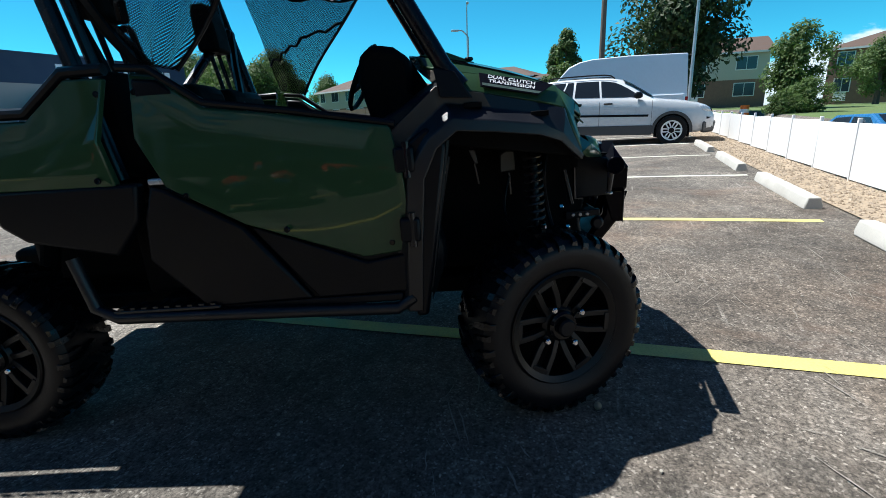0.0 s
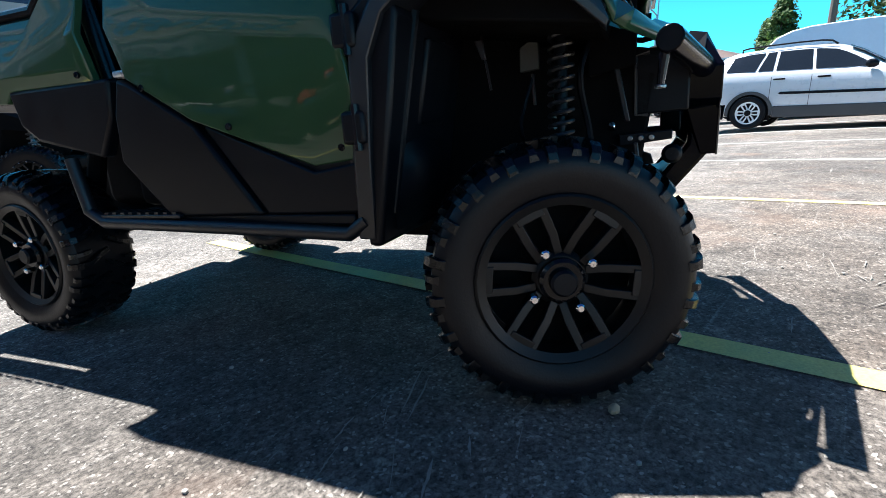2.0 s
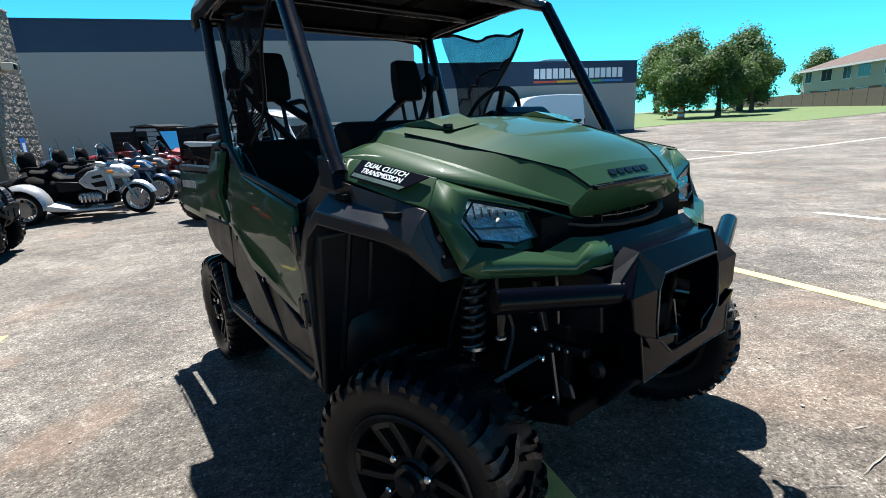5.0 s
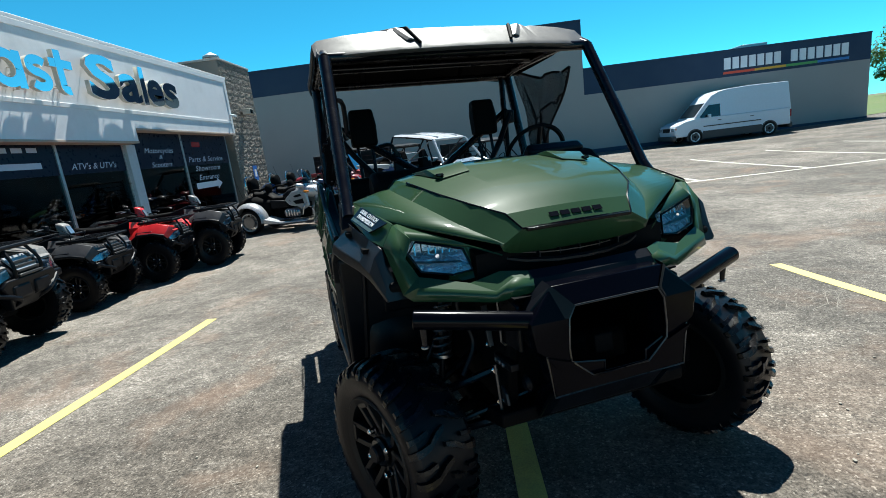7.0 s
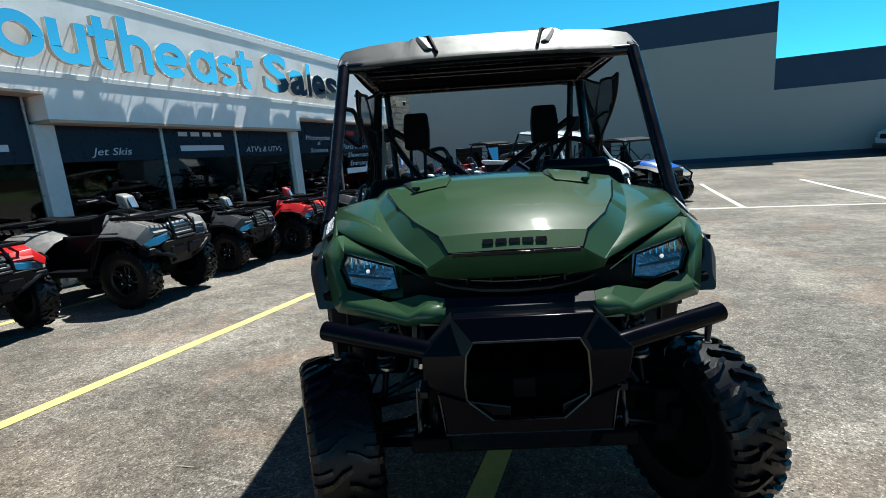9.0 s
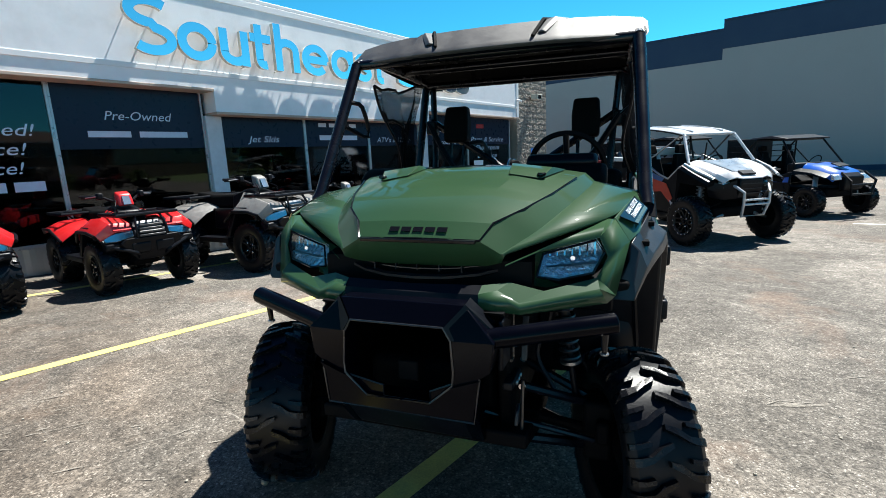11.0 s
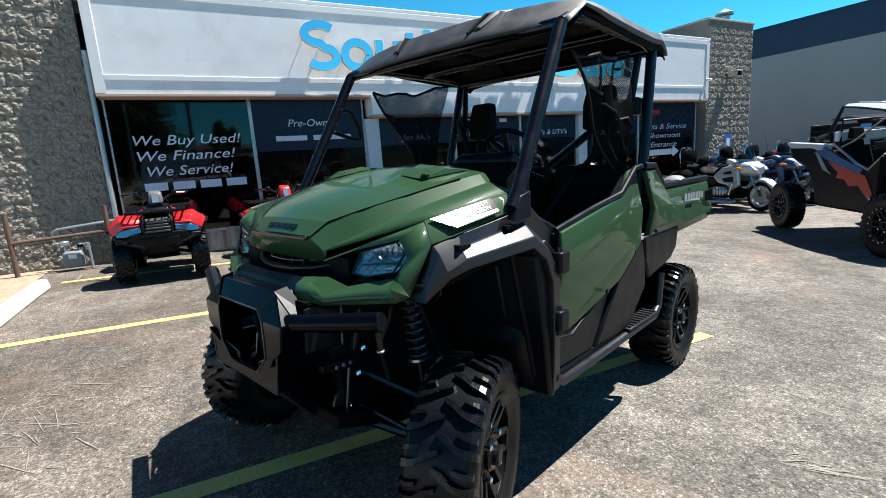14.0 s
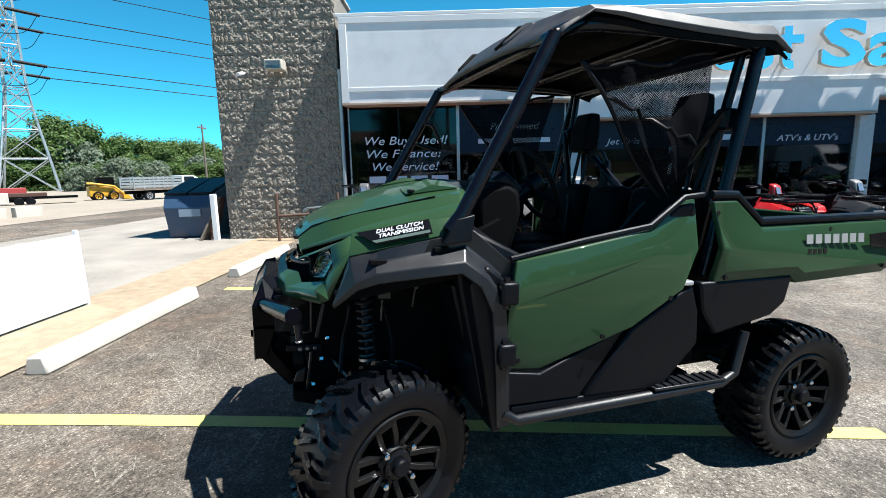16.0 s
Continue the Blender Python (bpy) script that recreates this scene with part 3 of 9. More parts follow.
# ---- wheel stops ----
def wheel_stop():
    ring = [(0, 0), (0.15, 0), (0.15, 0.05), (0.125, 0.125), (0.025, 0.125), (0, 0.05)]
    bm = bmesh.new()
    rings = []
    for i in range(13):
        x = 1.93 * i / 12
        e = 0.02 if i in (0, 12) else 0.0
        rings.append([(x, y * (1 - e) + 0.075 * e + random.uniform(-0.004, 0.004), z * (1 - e) + random.uniform(-0.003, 0.003) * (z > 0)) for y, z in ring])
    add_loft(bm, rings)
    return finish("wheel_stop", bm, CONCRETE, bevel=0.012)


stop = wheel_stop()
tagged(stop, "weathered pale concrete wheel stop at the head of a parking bay", "wheel stop", "wheel stops")
stop.matrix_world = pose(0.40, 3.07, gz(3.1))
for x in (3.32, -2.43, -5.40, -8.30, -11.2):
    copy_thing(stop, pose(x, 3.07, gz(3.1, x + 0.9), 0, math.degrees(math.atan((gz(3.1, x) - gz(3.1, x + 1.93)) / 1.93)), random.uniform(-1.2, 1.2)))


# ---- low white fence ----
def fence(x_end, n):
    e = empty("low_fence", pose(0, 4.05, gz(4.05)))
    tagged(e, "low white panel fence with slim posts along gravel strip", "fence")
    w = 1.22
    pm = pbr("white_fence_panel", (0.70, 0.70, 0.70), 0.5, var=0.04, scale=2, dirt=(0.6, 0.58, 0.53), dirt_amt=0.3)
    for i in range(n):
        x1 = x_end - w * i
        lean = random.uniform(-0.02, 0.02)
        bm = bmesh.new()
        up, top = gz(4.05, x1 - w / 2) - gz(4.05), 0.4 * (gz(4.05, x1) - gz(4.05))
        add_prism(bm, [(x1 - w + 0.017, 0.03 + up), (x1 - 0.017, 0.03 + up), (x1 - 0.017, 0.71 + top + random.uniform(-0.015, 0.015)), (x1 - w + 0.017, 0.71 + top + random.uniform(-0.015, 0.015))], -0.014, 0.014, "y")
        bmesh.ops.transform(bm, matrix=Matrix.Rotation(lean, 4, "X"), verts=bm.verts)
        part("fence_panel", bm, pm, e, bevel=0.004)
        bm = box(x1 - 0.016, x1 + 0.016, -0.022, 0.022, up - 0.05, 0.76 + top)
        bmesh.ops.transform(bm, matrix=Matrix.Translation((x1, 0, 0)) @ Matrix.Rotation(random.uniform(-0.06, 0.02), 4, "Y") @ Matrix.Translation((-x1, 0, 0)), verts=bm.verts)
        part("fence_post", bm, TRIMW, e, bevel=0.006)


fence(2.06, 17)


# ---- shop ----
def shop():
    e = empty("shop_building", pose(0, 0, 0))
    tagged(e, "single-storey motor shop with white fascia, dark windows and stone piers", "shop")
    # near-black colour puts the dimness of the unlit room into its walls
    dark = pbr("unlit_shop_interior", (0.03, 0.03, 0.034), 0.8)
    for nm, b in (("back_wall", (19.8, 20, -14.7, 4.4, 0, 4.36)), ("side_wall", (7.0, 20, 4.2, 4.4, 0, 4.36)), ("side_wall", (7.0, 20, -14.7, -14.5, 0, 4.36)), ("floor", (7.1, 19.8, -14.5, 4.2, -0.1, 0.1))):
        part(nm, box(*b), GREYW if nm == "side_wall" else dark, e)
    part("flat_roof", box(6.95, 20, -14.7, 4.4, 3.86, 4.04), ROOFING, e)
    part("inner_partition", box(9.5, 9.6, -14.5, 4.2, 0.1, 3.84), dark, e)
    # fascia of three stretches, with a sunk panel framed by a raised border
    for y0, y1, zb in ((2.355, -1.97, 2.67), (-1.97, -7.59, 2.30), (-7.59, -12.31, 2.575)):
        part("fascia", box(6.66, 7.1, min(y0, y1), max(y0, y1), zb, 4.17), STUCCO, e)
        part("soffit_edge", box(6.645, 7.09, min(y0, y1), max(y0, y1), zb - 0.045, zb - 0.002), TAN, e, bevel=0.006)
    part("coping", box(6.648, 7.14, -12.37, 2.41, 4.172, 4.24), TRIMW, e, bevel=0.01)
    for y0, y1, z0, z1 in ((-12.31, 2.355, 4.06, 4.17), (2.215, 2.355, 2.67, 4.06), (-12.31, -12.17, 2.575, 4.06), (-12.17, 2.215, 2.86, 2.94)):
        part("border", box(6.645, 6.658, y0, y1, z0, z1), TRIMW, e, bevel=0.008)
    # window bays: mullions, film bands, panes, skirt
    for a, b, top in ((2.33, 0.2, 2.625), (0.2, -1.89, 2.625), (-2.17, -3.94, 2.255), (-3.94, -5.72, 2.255), (-5.72, -7.49, 2.255), (-7.78, -9.76, 2.53), (-9.76, -12.25, 2.53)):
        w = part("window", box(7.02, 7.06, b + 0.02, a - 0.02, 0.42, 0.47), BLACK, e)
        g = part("pane", box(7.0, 7.012, b + 0.025, a - 0.025, 0.45, top), SHOPGLASS, w)
        g.visible_shadow = False
        for nm, bb in (("frame", (6.97, 7.05, b + 0.005, a - 0.005, 0.40, 0.45)), ("frame", (6.97, 7.05, b, b + 0.03, 0.45, top)), ("frame", (6.97, 7.05, a - 0.03, a, 0.45, top))):
            part(nm, box(*bb), SILVER if nm == "frame" else BLACK, w, bevel=0.004)
        if a < 1:
            part("film_band", box(6.988, 6.994, b + 0.035, a - 0.035, 1.72, top - 0.01), VINYL, w)
    for y0, y1 in ((-2.17, -1.89), (-7.78, -7.49)):
        part("post", box(6.9, 7.08, y0, y1, 0.0, 2.25), pbr("pale_blue_grey_post", (0.5, 0.53, 0.56), 0.5), e, bevel=0.01)
    # corrugated skirt
    bm = bmesh.new()
    n = 220
    r = [[], []]
    for i in range(n):
        y = 2.33 - 14.58 * i / (n - 1)
        x = 6.985 if (i // 2) % 2 else 6.965
        for k, z in enumerate((-0.15, 0.40)):
            r[k].append((x, y, z))
    add_loft(bm, r, closed=False, caps=False)
    part("corrugated_skirt", bm, GALV, e, smooth=0)
    # lettering on the glass; names and numbers are plain bars
    def lit(txt, ya, yb, z, size, x=6.984):
        me = text_mesh(txt, size, 0.001, 0.25)
        xs_ = [v.co.x for v in me.vertices]
        wide = max(xs_) - min(xs_)
        bpy.data.meshes.remove(me)
        lettering("lettering", txt, size, Matrix.Translation((x, (ya + yb) / 2, z)) @ Matrix.Rotation(radians(-90), 4, "Z") @ Matrix.Rotation(radians(90), 4, "X"), FILMTEXT, e, 0.001, 0.25, stretch=(ya - yb) / wide)
    def bar(y, z, w, h, x0=6.981, mt=FILMTEXT):
        part("lettering_bar", box(x0, x0 + 0.003, y - w / 2, y + w / 2, z - h / 2, z + h / 2), mt, e)
    lit("We Buy Used!", 2.05, 0.44, 1.975, 0.225)
    lit("We Finance!", 2.03, 0.56, 1.725, 0.225)
    lit("We Service!", 1.92, 0.62, 1.475, 0.225)
    for k in range(4):
        bar(1.80 - 0.41 * k, 1.235, 0.33, 0.13, 6.983)
    lit("Pre-Owned", -0.41, -1.36, 2.20, 0.185)
    for k, w in enumerate((0.56, 0.72)):
        bar(-0.47 - 0.76 * k, 1.935, w, 0.09)
    lit("Jet Skis", -2.67, -3.34, 1.86, 0.165)
    for k in range(4):
        bar(-4.4 - 0.28 * k, 2.16, 0.2, 0.08)
    bar(-4.83, 1.90, 1.05, 0.10)
    lit("ATV's & UTV's", -5.98, -7.17, 1.85, 0.165)
    lit("Motorcycles", -8.18, -9.31, 2.12, 0.17)
    lit("&", -8.68, -8.82, 1.97, 0.12)
    lit("Scooters", -8.34, -9.15, 1.79, 0.17)
    lit("Parts & Service", -9.92, -11.8, 1.87, 0.205)
    lit("Showroom", -10.18, -11.54, 1.62, 0.205)
    lit("Entrance", -10.26, -11.38, 1.37, 0.205)
    bar(-10.45, 2.27, 0.42, 0.13, 6.983, REDLENS)
    part("arrow_sign", prism([(-10.06, 1.08), (-10.06, 1.24), (-11.22, 1.24), (-11.22, 1.32), (-11.5, 1.16), (-11.22, 1.0), (-11.22, 1.08)], 6.978, 6.982), LETTERW, e)
    return e


shop()


# stone piers of rough split-face blocks
def block_meshes(w, h, n=7):
    out = []
    for k in range(n):
        bm = bmesh.new()
        nx, nz = 11, 5
        g = []
        for j in range(nz + 1):
            g.append([bm.verts.new((-(0.012 + random.uniform(0.0, 0.042 if 0 < i < nx and 0 < j < nz else 0.022)), -w / 2 + 0.002 + (w - 0.004) * (i + (random.uniform(-0.3, 0.3) if 0 < i < nx else 0)) / nx, 0.002 + (h - 0.004) * (j + (random.uniform(-0.3, 0.3) if 0 < j < nz else 0)) / nz)) for i in range(nx + 1)])
        for j in range(nz):
            for i in range(nx):
                q = [g[j][i], g[j][i + 1], g[j + 1][i + 1], g[j + 1][i]]
                if (i + j + k) % 2:
                    bm.faces.new((q[0], q[1], q[2]))
                    bm.faces.new((q[0], q[2], q[3]))
                else:
                    bm.faces.new((q[0], q[1], q[3]))
                    bm.faces.new((q[1], q[2], q[3]))
        ring = [g[0][i] for i in range(nx + 1)] + [g[j][nx] for j in range(1, nz + 1)] + [g[nz][i] for i in range(nx - 1, -1, -1)] + [g[j][0] for j in range(nz - 1, 0, -1)]
        back = [bm.verts.new((0.03, v.co.y, v.co.z)) for v in ring]
        for i in range(len(ring)):
            j = (i + 1) % len(ring)
            bm.faces.new((ring[i], back[i], back[j], ring[j]))
        bmesh.ops.recalc_face_normals(bm, faces=bm.faces)
        me = bpy.data.meshes.new("stone_block")
        bm.to_mesh(me)
        bm.free()
        me.materials.append(STONE)
        out.append(me)
    return out


BW, BH = 0.436, 0.204
BLOCKS = block_meshes(BW, BH)


def stone_pier(x, y0, y1, x_back, label):
    e = empty("stone_pier", pose(0, 0, -0.1))
    tagged(e, label, "stone pier")
    part("core", box(x, x_back, y0 + 0.02, y1 - 0.02, 0, 4.92), pbr("mortar", (0.2, 0.18, 0.155), 0.95, bump=0.003), e)
    part("cap", box(x - 0.045, x_back, y0 - 0.02, y1 + 0.02, 4.922, 4.98), pbr("grey_cap", (0.4, 0.39, 0.37), 0.7), e, bevel=0.008)
    n = round((y1 - y0) / BW)
    w = (y1 - y0) / n
    for j in range(24):
        off = 0.5 if j % 2 else 0.0
        for i in range(n + (1 if off else 0)):
            c = y0 + w * (i + 0.5 - off)
            f = w / BW
            if off and i in (0, n):
                c = y0 + w * 0.25 if i == 0 else y1 - w * 0.25
                f *= 0.5
            o = new("stone_block", random.choice(BLOCKS))
            o.parent = e
            o.matrix_local = Matrix.Translation((x, c, 0.01 + j * (BH + 0.002))) @ Matrix.Diagonal((0.62, f, 1, 1))
    return e


stone_pier(6.88, 2.45, 4.78, 8.4, "tall pier of rough grey-brown split-face stone beside the shop windows")
stone_pier(6.88, -14.8, -12.55, 8.4, "tall pier of rough grey-brown split-face stone at the shop's end")


def ribbon(pts, w, x0, x1):
    """A raised stroke of even width along points (u, z); u runs to the right as one faces the shop."""
    rings = []
    for i, (u, z) in enumerate(pts):
        (ua, za), (ub, zb) = pts[max(0, i - 1)], pts[min(len(pts) - 1, i + 1)]
        ln = math.hypot(ub - ua, zb - za) or 1.0
        nu, nz = -(zb - za) / ln * w / 2, (ub - ua) / ln * w / 2
        rings.append([(x0, -(u + nu), z + nz), (x0, -(u - nu), z - nz), (x1, -(u - nu), z - nz), (x1, -(u + nu), z + nz)])
    return loft(rings)


def arc(cu, cz, ru, rz, a0, a1, n=18):
    return [(cu + ru * math.cos(radians(a0 + (a1 - a0) * k / n)), cz + rz * math.sin(radians(a0 + (a1 - a0) * k / n))) for k in range(n + 1)]


def sign_letters():
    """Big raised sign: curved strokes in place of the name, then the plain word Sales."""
    shapes = (("double", -0.72, -1.39), ("loop", -1.41, -2.01), ("cup", -2.08, -2.58), ("cross", -2.62, -3.02), ("arch", -3.10, -3.60), ("open", -3.67, -4.29), ("stem", -4.36, -4.94), ("small", -5.0, -5.45), ("cross", -5.48, -5.97))
    for kind, ya, yb in shapes:
        w, m = abs(yb - ya), 0.13
        e = empty("sign_shape", pose(6.475, (ya + yb) / 2, 3.05))
        tagged(e, "raised mirror-faced sign shape with cream sides on the fascia", "sign shape", "shop sign")
        r, h = w / 2 - m / 2, 0.56
        ring = arc(0, h / 2, r, h / 2 - m / 2, 0, 360, 28)
        strokes = {"double": [arc(0, 0.60, r, 0.155, 40, 270) + arc(0, 0.225, r, 0.16, 90, -140)[1:]],
                   "small": [arc(0, 0.39, r, 0.10, 35, 270, 14) + arc(0, 0.17, r, 0.105, 90, -145, 14)[1:]],
                   "loop": [ring], "stem": [ring, [(r, 0.0), (r, h)]],
                   "open": [[(-r + 0.07, h / 2), (r + 0.02, h / 2)], arc(0, h / 2, r, h / 2 - m / 2, 0, 318, 24)],
                   "cup": [[(-r, h), (-r, 0.2)] + arc(0, 0.2, r, 0.14, 180, 350, 10), [(r, 0.0), (r, h)]],
                   "arch": [[(-r, 0.0), (-r, 0.80)], arc(0, 0.36, r, 0.14, 172, 0, 10) + [(r, 0.2), (r, 0.0)]],
                   "cross": [[(-0.04, 0.72), (-0.04, 0.14)] + arc(0.06, 0.14, 0.10, 0.08, 180, 290, 6), [(-w / 2, 0.5), (w / 2, 0.5)]]}[kind]
        for k, st in enumerate(strokes):
            q = 0.004 * k
            part("side", ribbon(st, m, 0.004 + q, 0.085 - q), RETURN, e, smooth=50)
            part("face", ribbon(st, m + 0.012, -0.012 + q, 0.0 + q), LETTERFACE, e, smooth=50)
            for i in {1, len(st) // 3, 2 * len(st) // 3, len(st) - 2}:
                u, z = st[i]
                part("stud", tube([(0.08, -u, z), (0.20, -u, z)], 0.008, 6), RETURN, e)
    turn = Matrix.Rotation(radians(-90), 4, "Z") @ Matrix.Rotation(radians(90), 4, "X")
    for ch, ya, yb, top in (("S", -6.30, -7.09, 0.82), ("a", -7.13, -7.76, 0.57), ("l", -7.82, -7.97, 0.78), ("e", -8.0, -8.58, 0.57), ("s", -8.6, -9.17, 0.57)):
        e = empty("sign_letter", pose(6.475, (ya + yb) / 2, 3.05))
        tagged(e, "raised mirror-faced sign letter with cream sides on the fascia", "sign letter", "shop sign")
        for nm, dep, x0, mt in (("side", 0.04, 0.042, RETURN), ("face", 0.006, -0.007, LETTERFACE)):
            me = text_mesh(ch, 1.1, dep, offset=0.035)
            xs_, zs_ = [v.co.x for v in me.vertices], [v.co.y for v in me.vertices]
            fit_ = Matrix.Diagonal((abs(yb - ya) / (max(xs_) - min(xs_)), top / (max(zs_) - min(zs_)), 1, 1)) @ Matrix.Translation((-(max(xs_) + min(xs_)) / 2, -min(zs_), 0))
            me.transform(Matrix.Translation((x0, 0, 0)) @ turn @ fit_)
            me.materials.clear()
            me.materials.append(mt)
            ob = new(nm, me)
            ob.parent = e
        for u, z in ((-0.36, 0.12), (0.34, 0.14), (-0.3, top - 0.2), (0.3, top - 0.26)):
            u = u * abs(yb - ya) * (0.9 if ch != "l" else 0.1)
            part("stud", tube([(0.08, -u, z), (0.20, -u, z)], 0.008, 6), RETURN, e)


sign_letters()


def wall_fixture(kind, y, z, x):
    if kind == "lamp":
        e = empty("wall_lamp", pose(x, y, z))
        tagged(e, "beige rectangular flood lamp on the stone pier", "wall lamp")
        part("housing", box(-0.16, 0.1, -0.16, 0.16, -0.08, 0.10), pbr("beige_housing", (0.45, 0.42, 0.36), 0.6), e, bevel=0.015)
        part("lens", box(-0.168, -0.161, -0.13, 0.13, -0.06, 0.07), CLEAR, e)
        part("bracket", box(0.1, 0.2, -0.04, 0.04, -0.03, 0.03), BLACK, e)
    else:
        e = empty("security_camera", pose(x, y, z))
        tagged(e, "small white security camera on the stone pier", "camera")
        part("body", tube([(-0.16, 0.02, -0.03), (0.02, 0, 0.02)], 0.035), TRIMW, e)
        part("mount", tube([(0.0, 0, 0.0), (0.12, 0, 0.05)], 0.015), TRIMW, e)


wall_fixture("lamp", 3.56, 3.36, 6.70)
wall_fixture("lamp", -13.6, 3.3, 6.68)
wall_fixture("cam", 4.2, 3.24, 6.72)
wall_fixture("cam", -12.2, 3.1, 6.62)

# conduit, gas meter and rail at the pier's foot
e = empty("gas_meter", pose(6.6, 3.0, 0.05))
tagged(e, "grey gas meter with pipework at the pier's foot", "gas meter")
part("meter_body", loft([[(-0.08, -0.12, 0.10), (0.08, -0.12, 0.10), (0.08, 0.12, 0.10), (-0.08, 0.12, 0.10)], [(-0.10, -0.13, 0.24), (0.08, -0.13, 0.24), (0.08, 0.13, 0.24), (-0.10, 0.13, 0.24)], [(-0.09, -0.11, 0.34), (0.07, -0.11, 0.34), (0.07, 0.11, 0.34), (-0.09, 0.11, 0.34)]]), pbr("meter_grey", (0.17, 0.20, 0.20), 0.5), e, bevel=0.02)
part("meter_dial", box(-0.105, -0.098, -0.05, 0.05, 0.24, 0.30), TRIMW, e, bevel=0.003)
part("pipe", tube([(0.02, 0.09, 0.33), (0.02, 0.09, 0.46), (0.02, 0.20, 0.48), (0.02, 0.20, 0.64), (0.02, 0.14, 0.68), (0.02, -0.62, 0.74)], 0.020, 8), GALV, e)
part("pipe", tube([(0.02, -0.09, 0.33), (0.02, -0.09, 0.43), (0.02, -0.20, 0.44), (0.02, -0.20, 0.05)], 0.020, 8), GALV, e)
part("regulator", revolve(disc_prof(0.06, 0.44, 0.50, 0.012), 16, "z", (0.02, 0.09, 0)), GALV, e)
part("shut_off", box(-0.01, 0.05, -0.12, -0.06, 0.38, 0.43), BLACK, e, bevel=0.006)
e = empty("guard_rail", pose(6.45, 3.3, 0.05))
tagged(e, "rusty brown pipe rail guarding the gas meter", "rail")
rust = pbr("rusty_steel", (0.10, 0.058, 0.042), 0.8, var=0.3)
part("post", tube([(0, 0.35, -0.1), (0, 0.35, 0.98)], 0.032, 10), rust, e)
part("rail", tube([(0, 0.35, 0.56), (0, -0.80, 0.60)], 0.026, 10), rust, e)
part("post", tube([(0, -0.80, -0.1), (0, -0.80, 0.98)], 0.032, 10), rust, e)
e = empty("conduit", pose(6.8, 2.41, 0.0))
tagged(e, "grey downpipe on the wall beside the windows", "downpipe")
part("pipe", tube([(0, 0, 0.0), (0, 0, 3.3)], 0.035, 10), GALV, e)
e = empty("accessible_sign", pose(6.80, -13.6, 1.3))
tagged(e, "small blue sign on the stone pier", "sign")
part("plate", box(0, 0.004, -0.16, 0.16, -0.25, 0.25), pbr("sign_blue", (0.03, 0.15, 0.5), 0.5), e)
part("symbol_bar", box(-0.004, -0.001, -0.08, 0.08, -0.12, 0.12), LETTERW, e)


def roof_unit(x, y, z, s, label):
    e = empty("rooftop_unit", pose(x, y, z))
    tagged(e, label, "rooftop unit")
    part("casing", prism([(-s, 0), (s, 0), (s * 0.92, s * 0.75), (-s * 0.75, s * 0.75)], -s * 0.8, s * 0.8, "x"), GALV, e, bevel=0.02)
    for k in range(4):
        part("louvre", box(-s * 0.815, -s * 0.802, -s * 0.7, s * 0.6, s * (0.12 + 0.13 * k), s * (0.18 + 0.13 * k)), BLACK, e)


roof_unit(9.5, -11.2, 4.04, 0.8, "grey metal air handling unit on the shop roof")
roof_unit(10.5, -9.6, 4.04, 0.55, "small grey metal air handling unit on the shop roof")
e = empty("roof_flue", pose(8.9, -16.6, 5.0))
tagged(e, "galvanised roof flue with a conical cap", "flue")
part("pipe", tube([(0, 0, -1), (0, 0, 0.75)], 0.17, 16), GALV, e)
part("cap", loft([[(r * math.cos(k * math.pi / 8), r * math.sin(k * math.pi / 8), z) for k in range(16)] for r, z in ((0.30, 0.8), (0.30, 0.86), (0.05, 1.0))]), GALV, e)


# ---- long grey and navy building ----
def long_building():
    e = empty("long_building", pose(0, -24.5, -0.15))
    tagged(e, "long grey painted block building with a navy top band", "building")
    for x0, x1, zt, zb in ((2.58, 40, 6.72, 5.42), (-7.4, 2.58, 7.12, 5.90), (-22.45, -7.4, 4.66, 3.36)):
        part("wall", box(x0, x1, -20, 0, 0, zb), GREYW, e)
        part("navy_band", box(x0, x1, -20, 0.012, zb + 0.001, zt), NAVYW, e)
        part("coping", box(x0, x1, -20, 0.05, zt + 0.001, zt + 0.08), NAVYW, e)
        part("plinth", box(x0, x1, 0.0, 0.03, 0.0, 0.42), NAVYW, e)
    # sign: plain shapes in place of the name, over a rainbow stripe
    for k in range(15):
        if k == 7:
            continue
        x = -15.0 - 0.435 * k
        part("sign_shape", box(x - 0.165, x + 0.165, 0.014, 0.06, 3.74, 4.32), LETTERW, e)
    for k, c in enumerate(((0.6, 0.08, 0.04), (0.65, 0.35, 0.04), (0.12, 0.35, 0.1), (0.06, 0.2, 0.5))):
        part("sign_stripe", box(-14.8 - 1.63 * (k + 1), -14.8 - 1.63 * k, 0.014, 0.05, 3.50, 3.62), pbr("stripe_%d" % k, c, 0.5), e)


long_building()
roof_unit(-18.3, -28.5, 4.4, 0.95, "grey air handling unit on the low flat roof")
roof_unit(-2.5, -30, 6.95, 1.0, "grey air handling unit on the high flat roof")


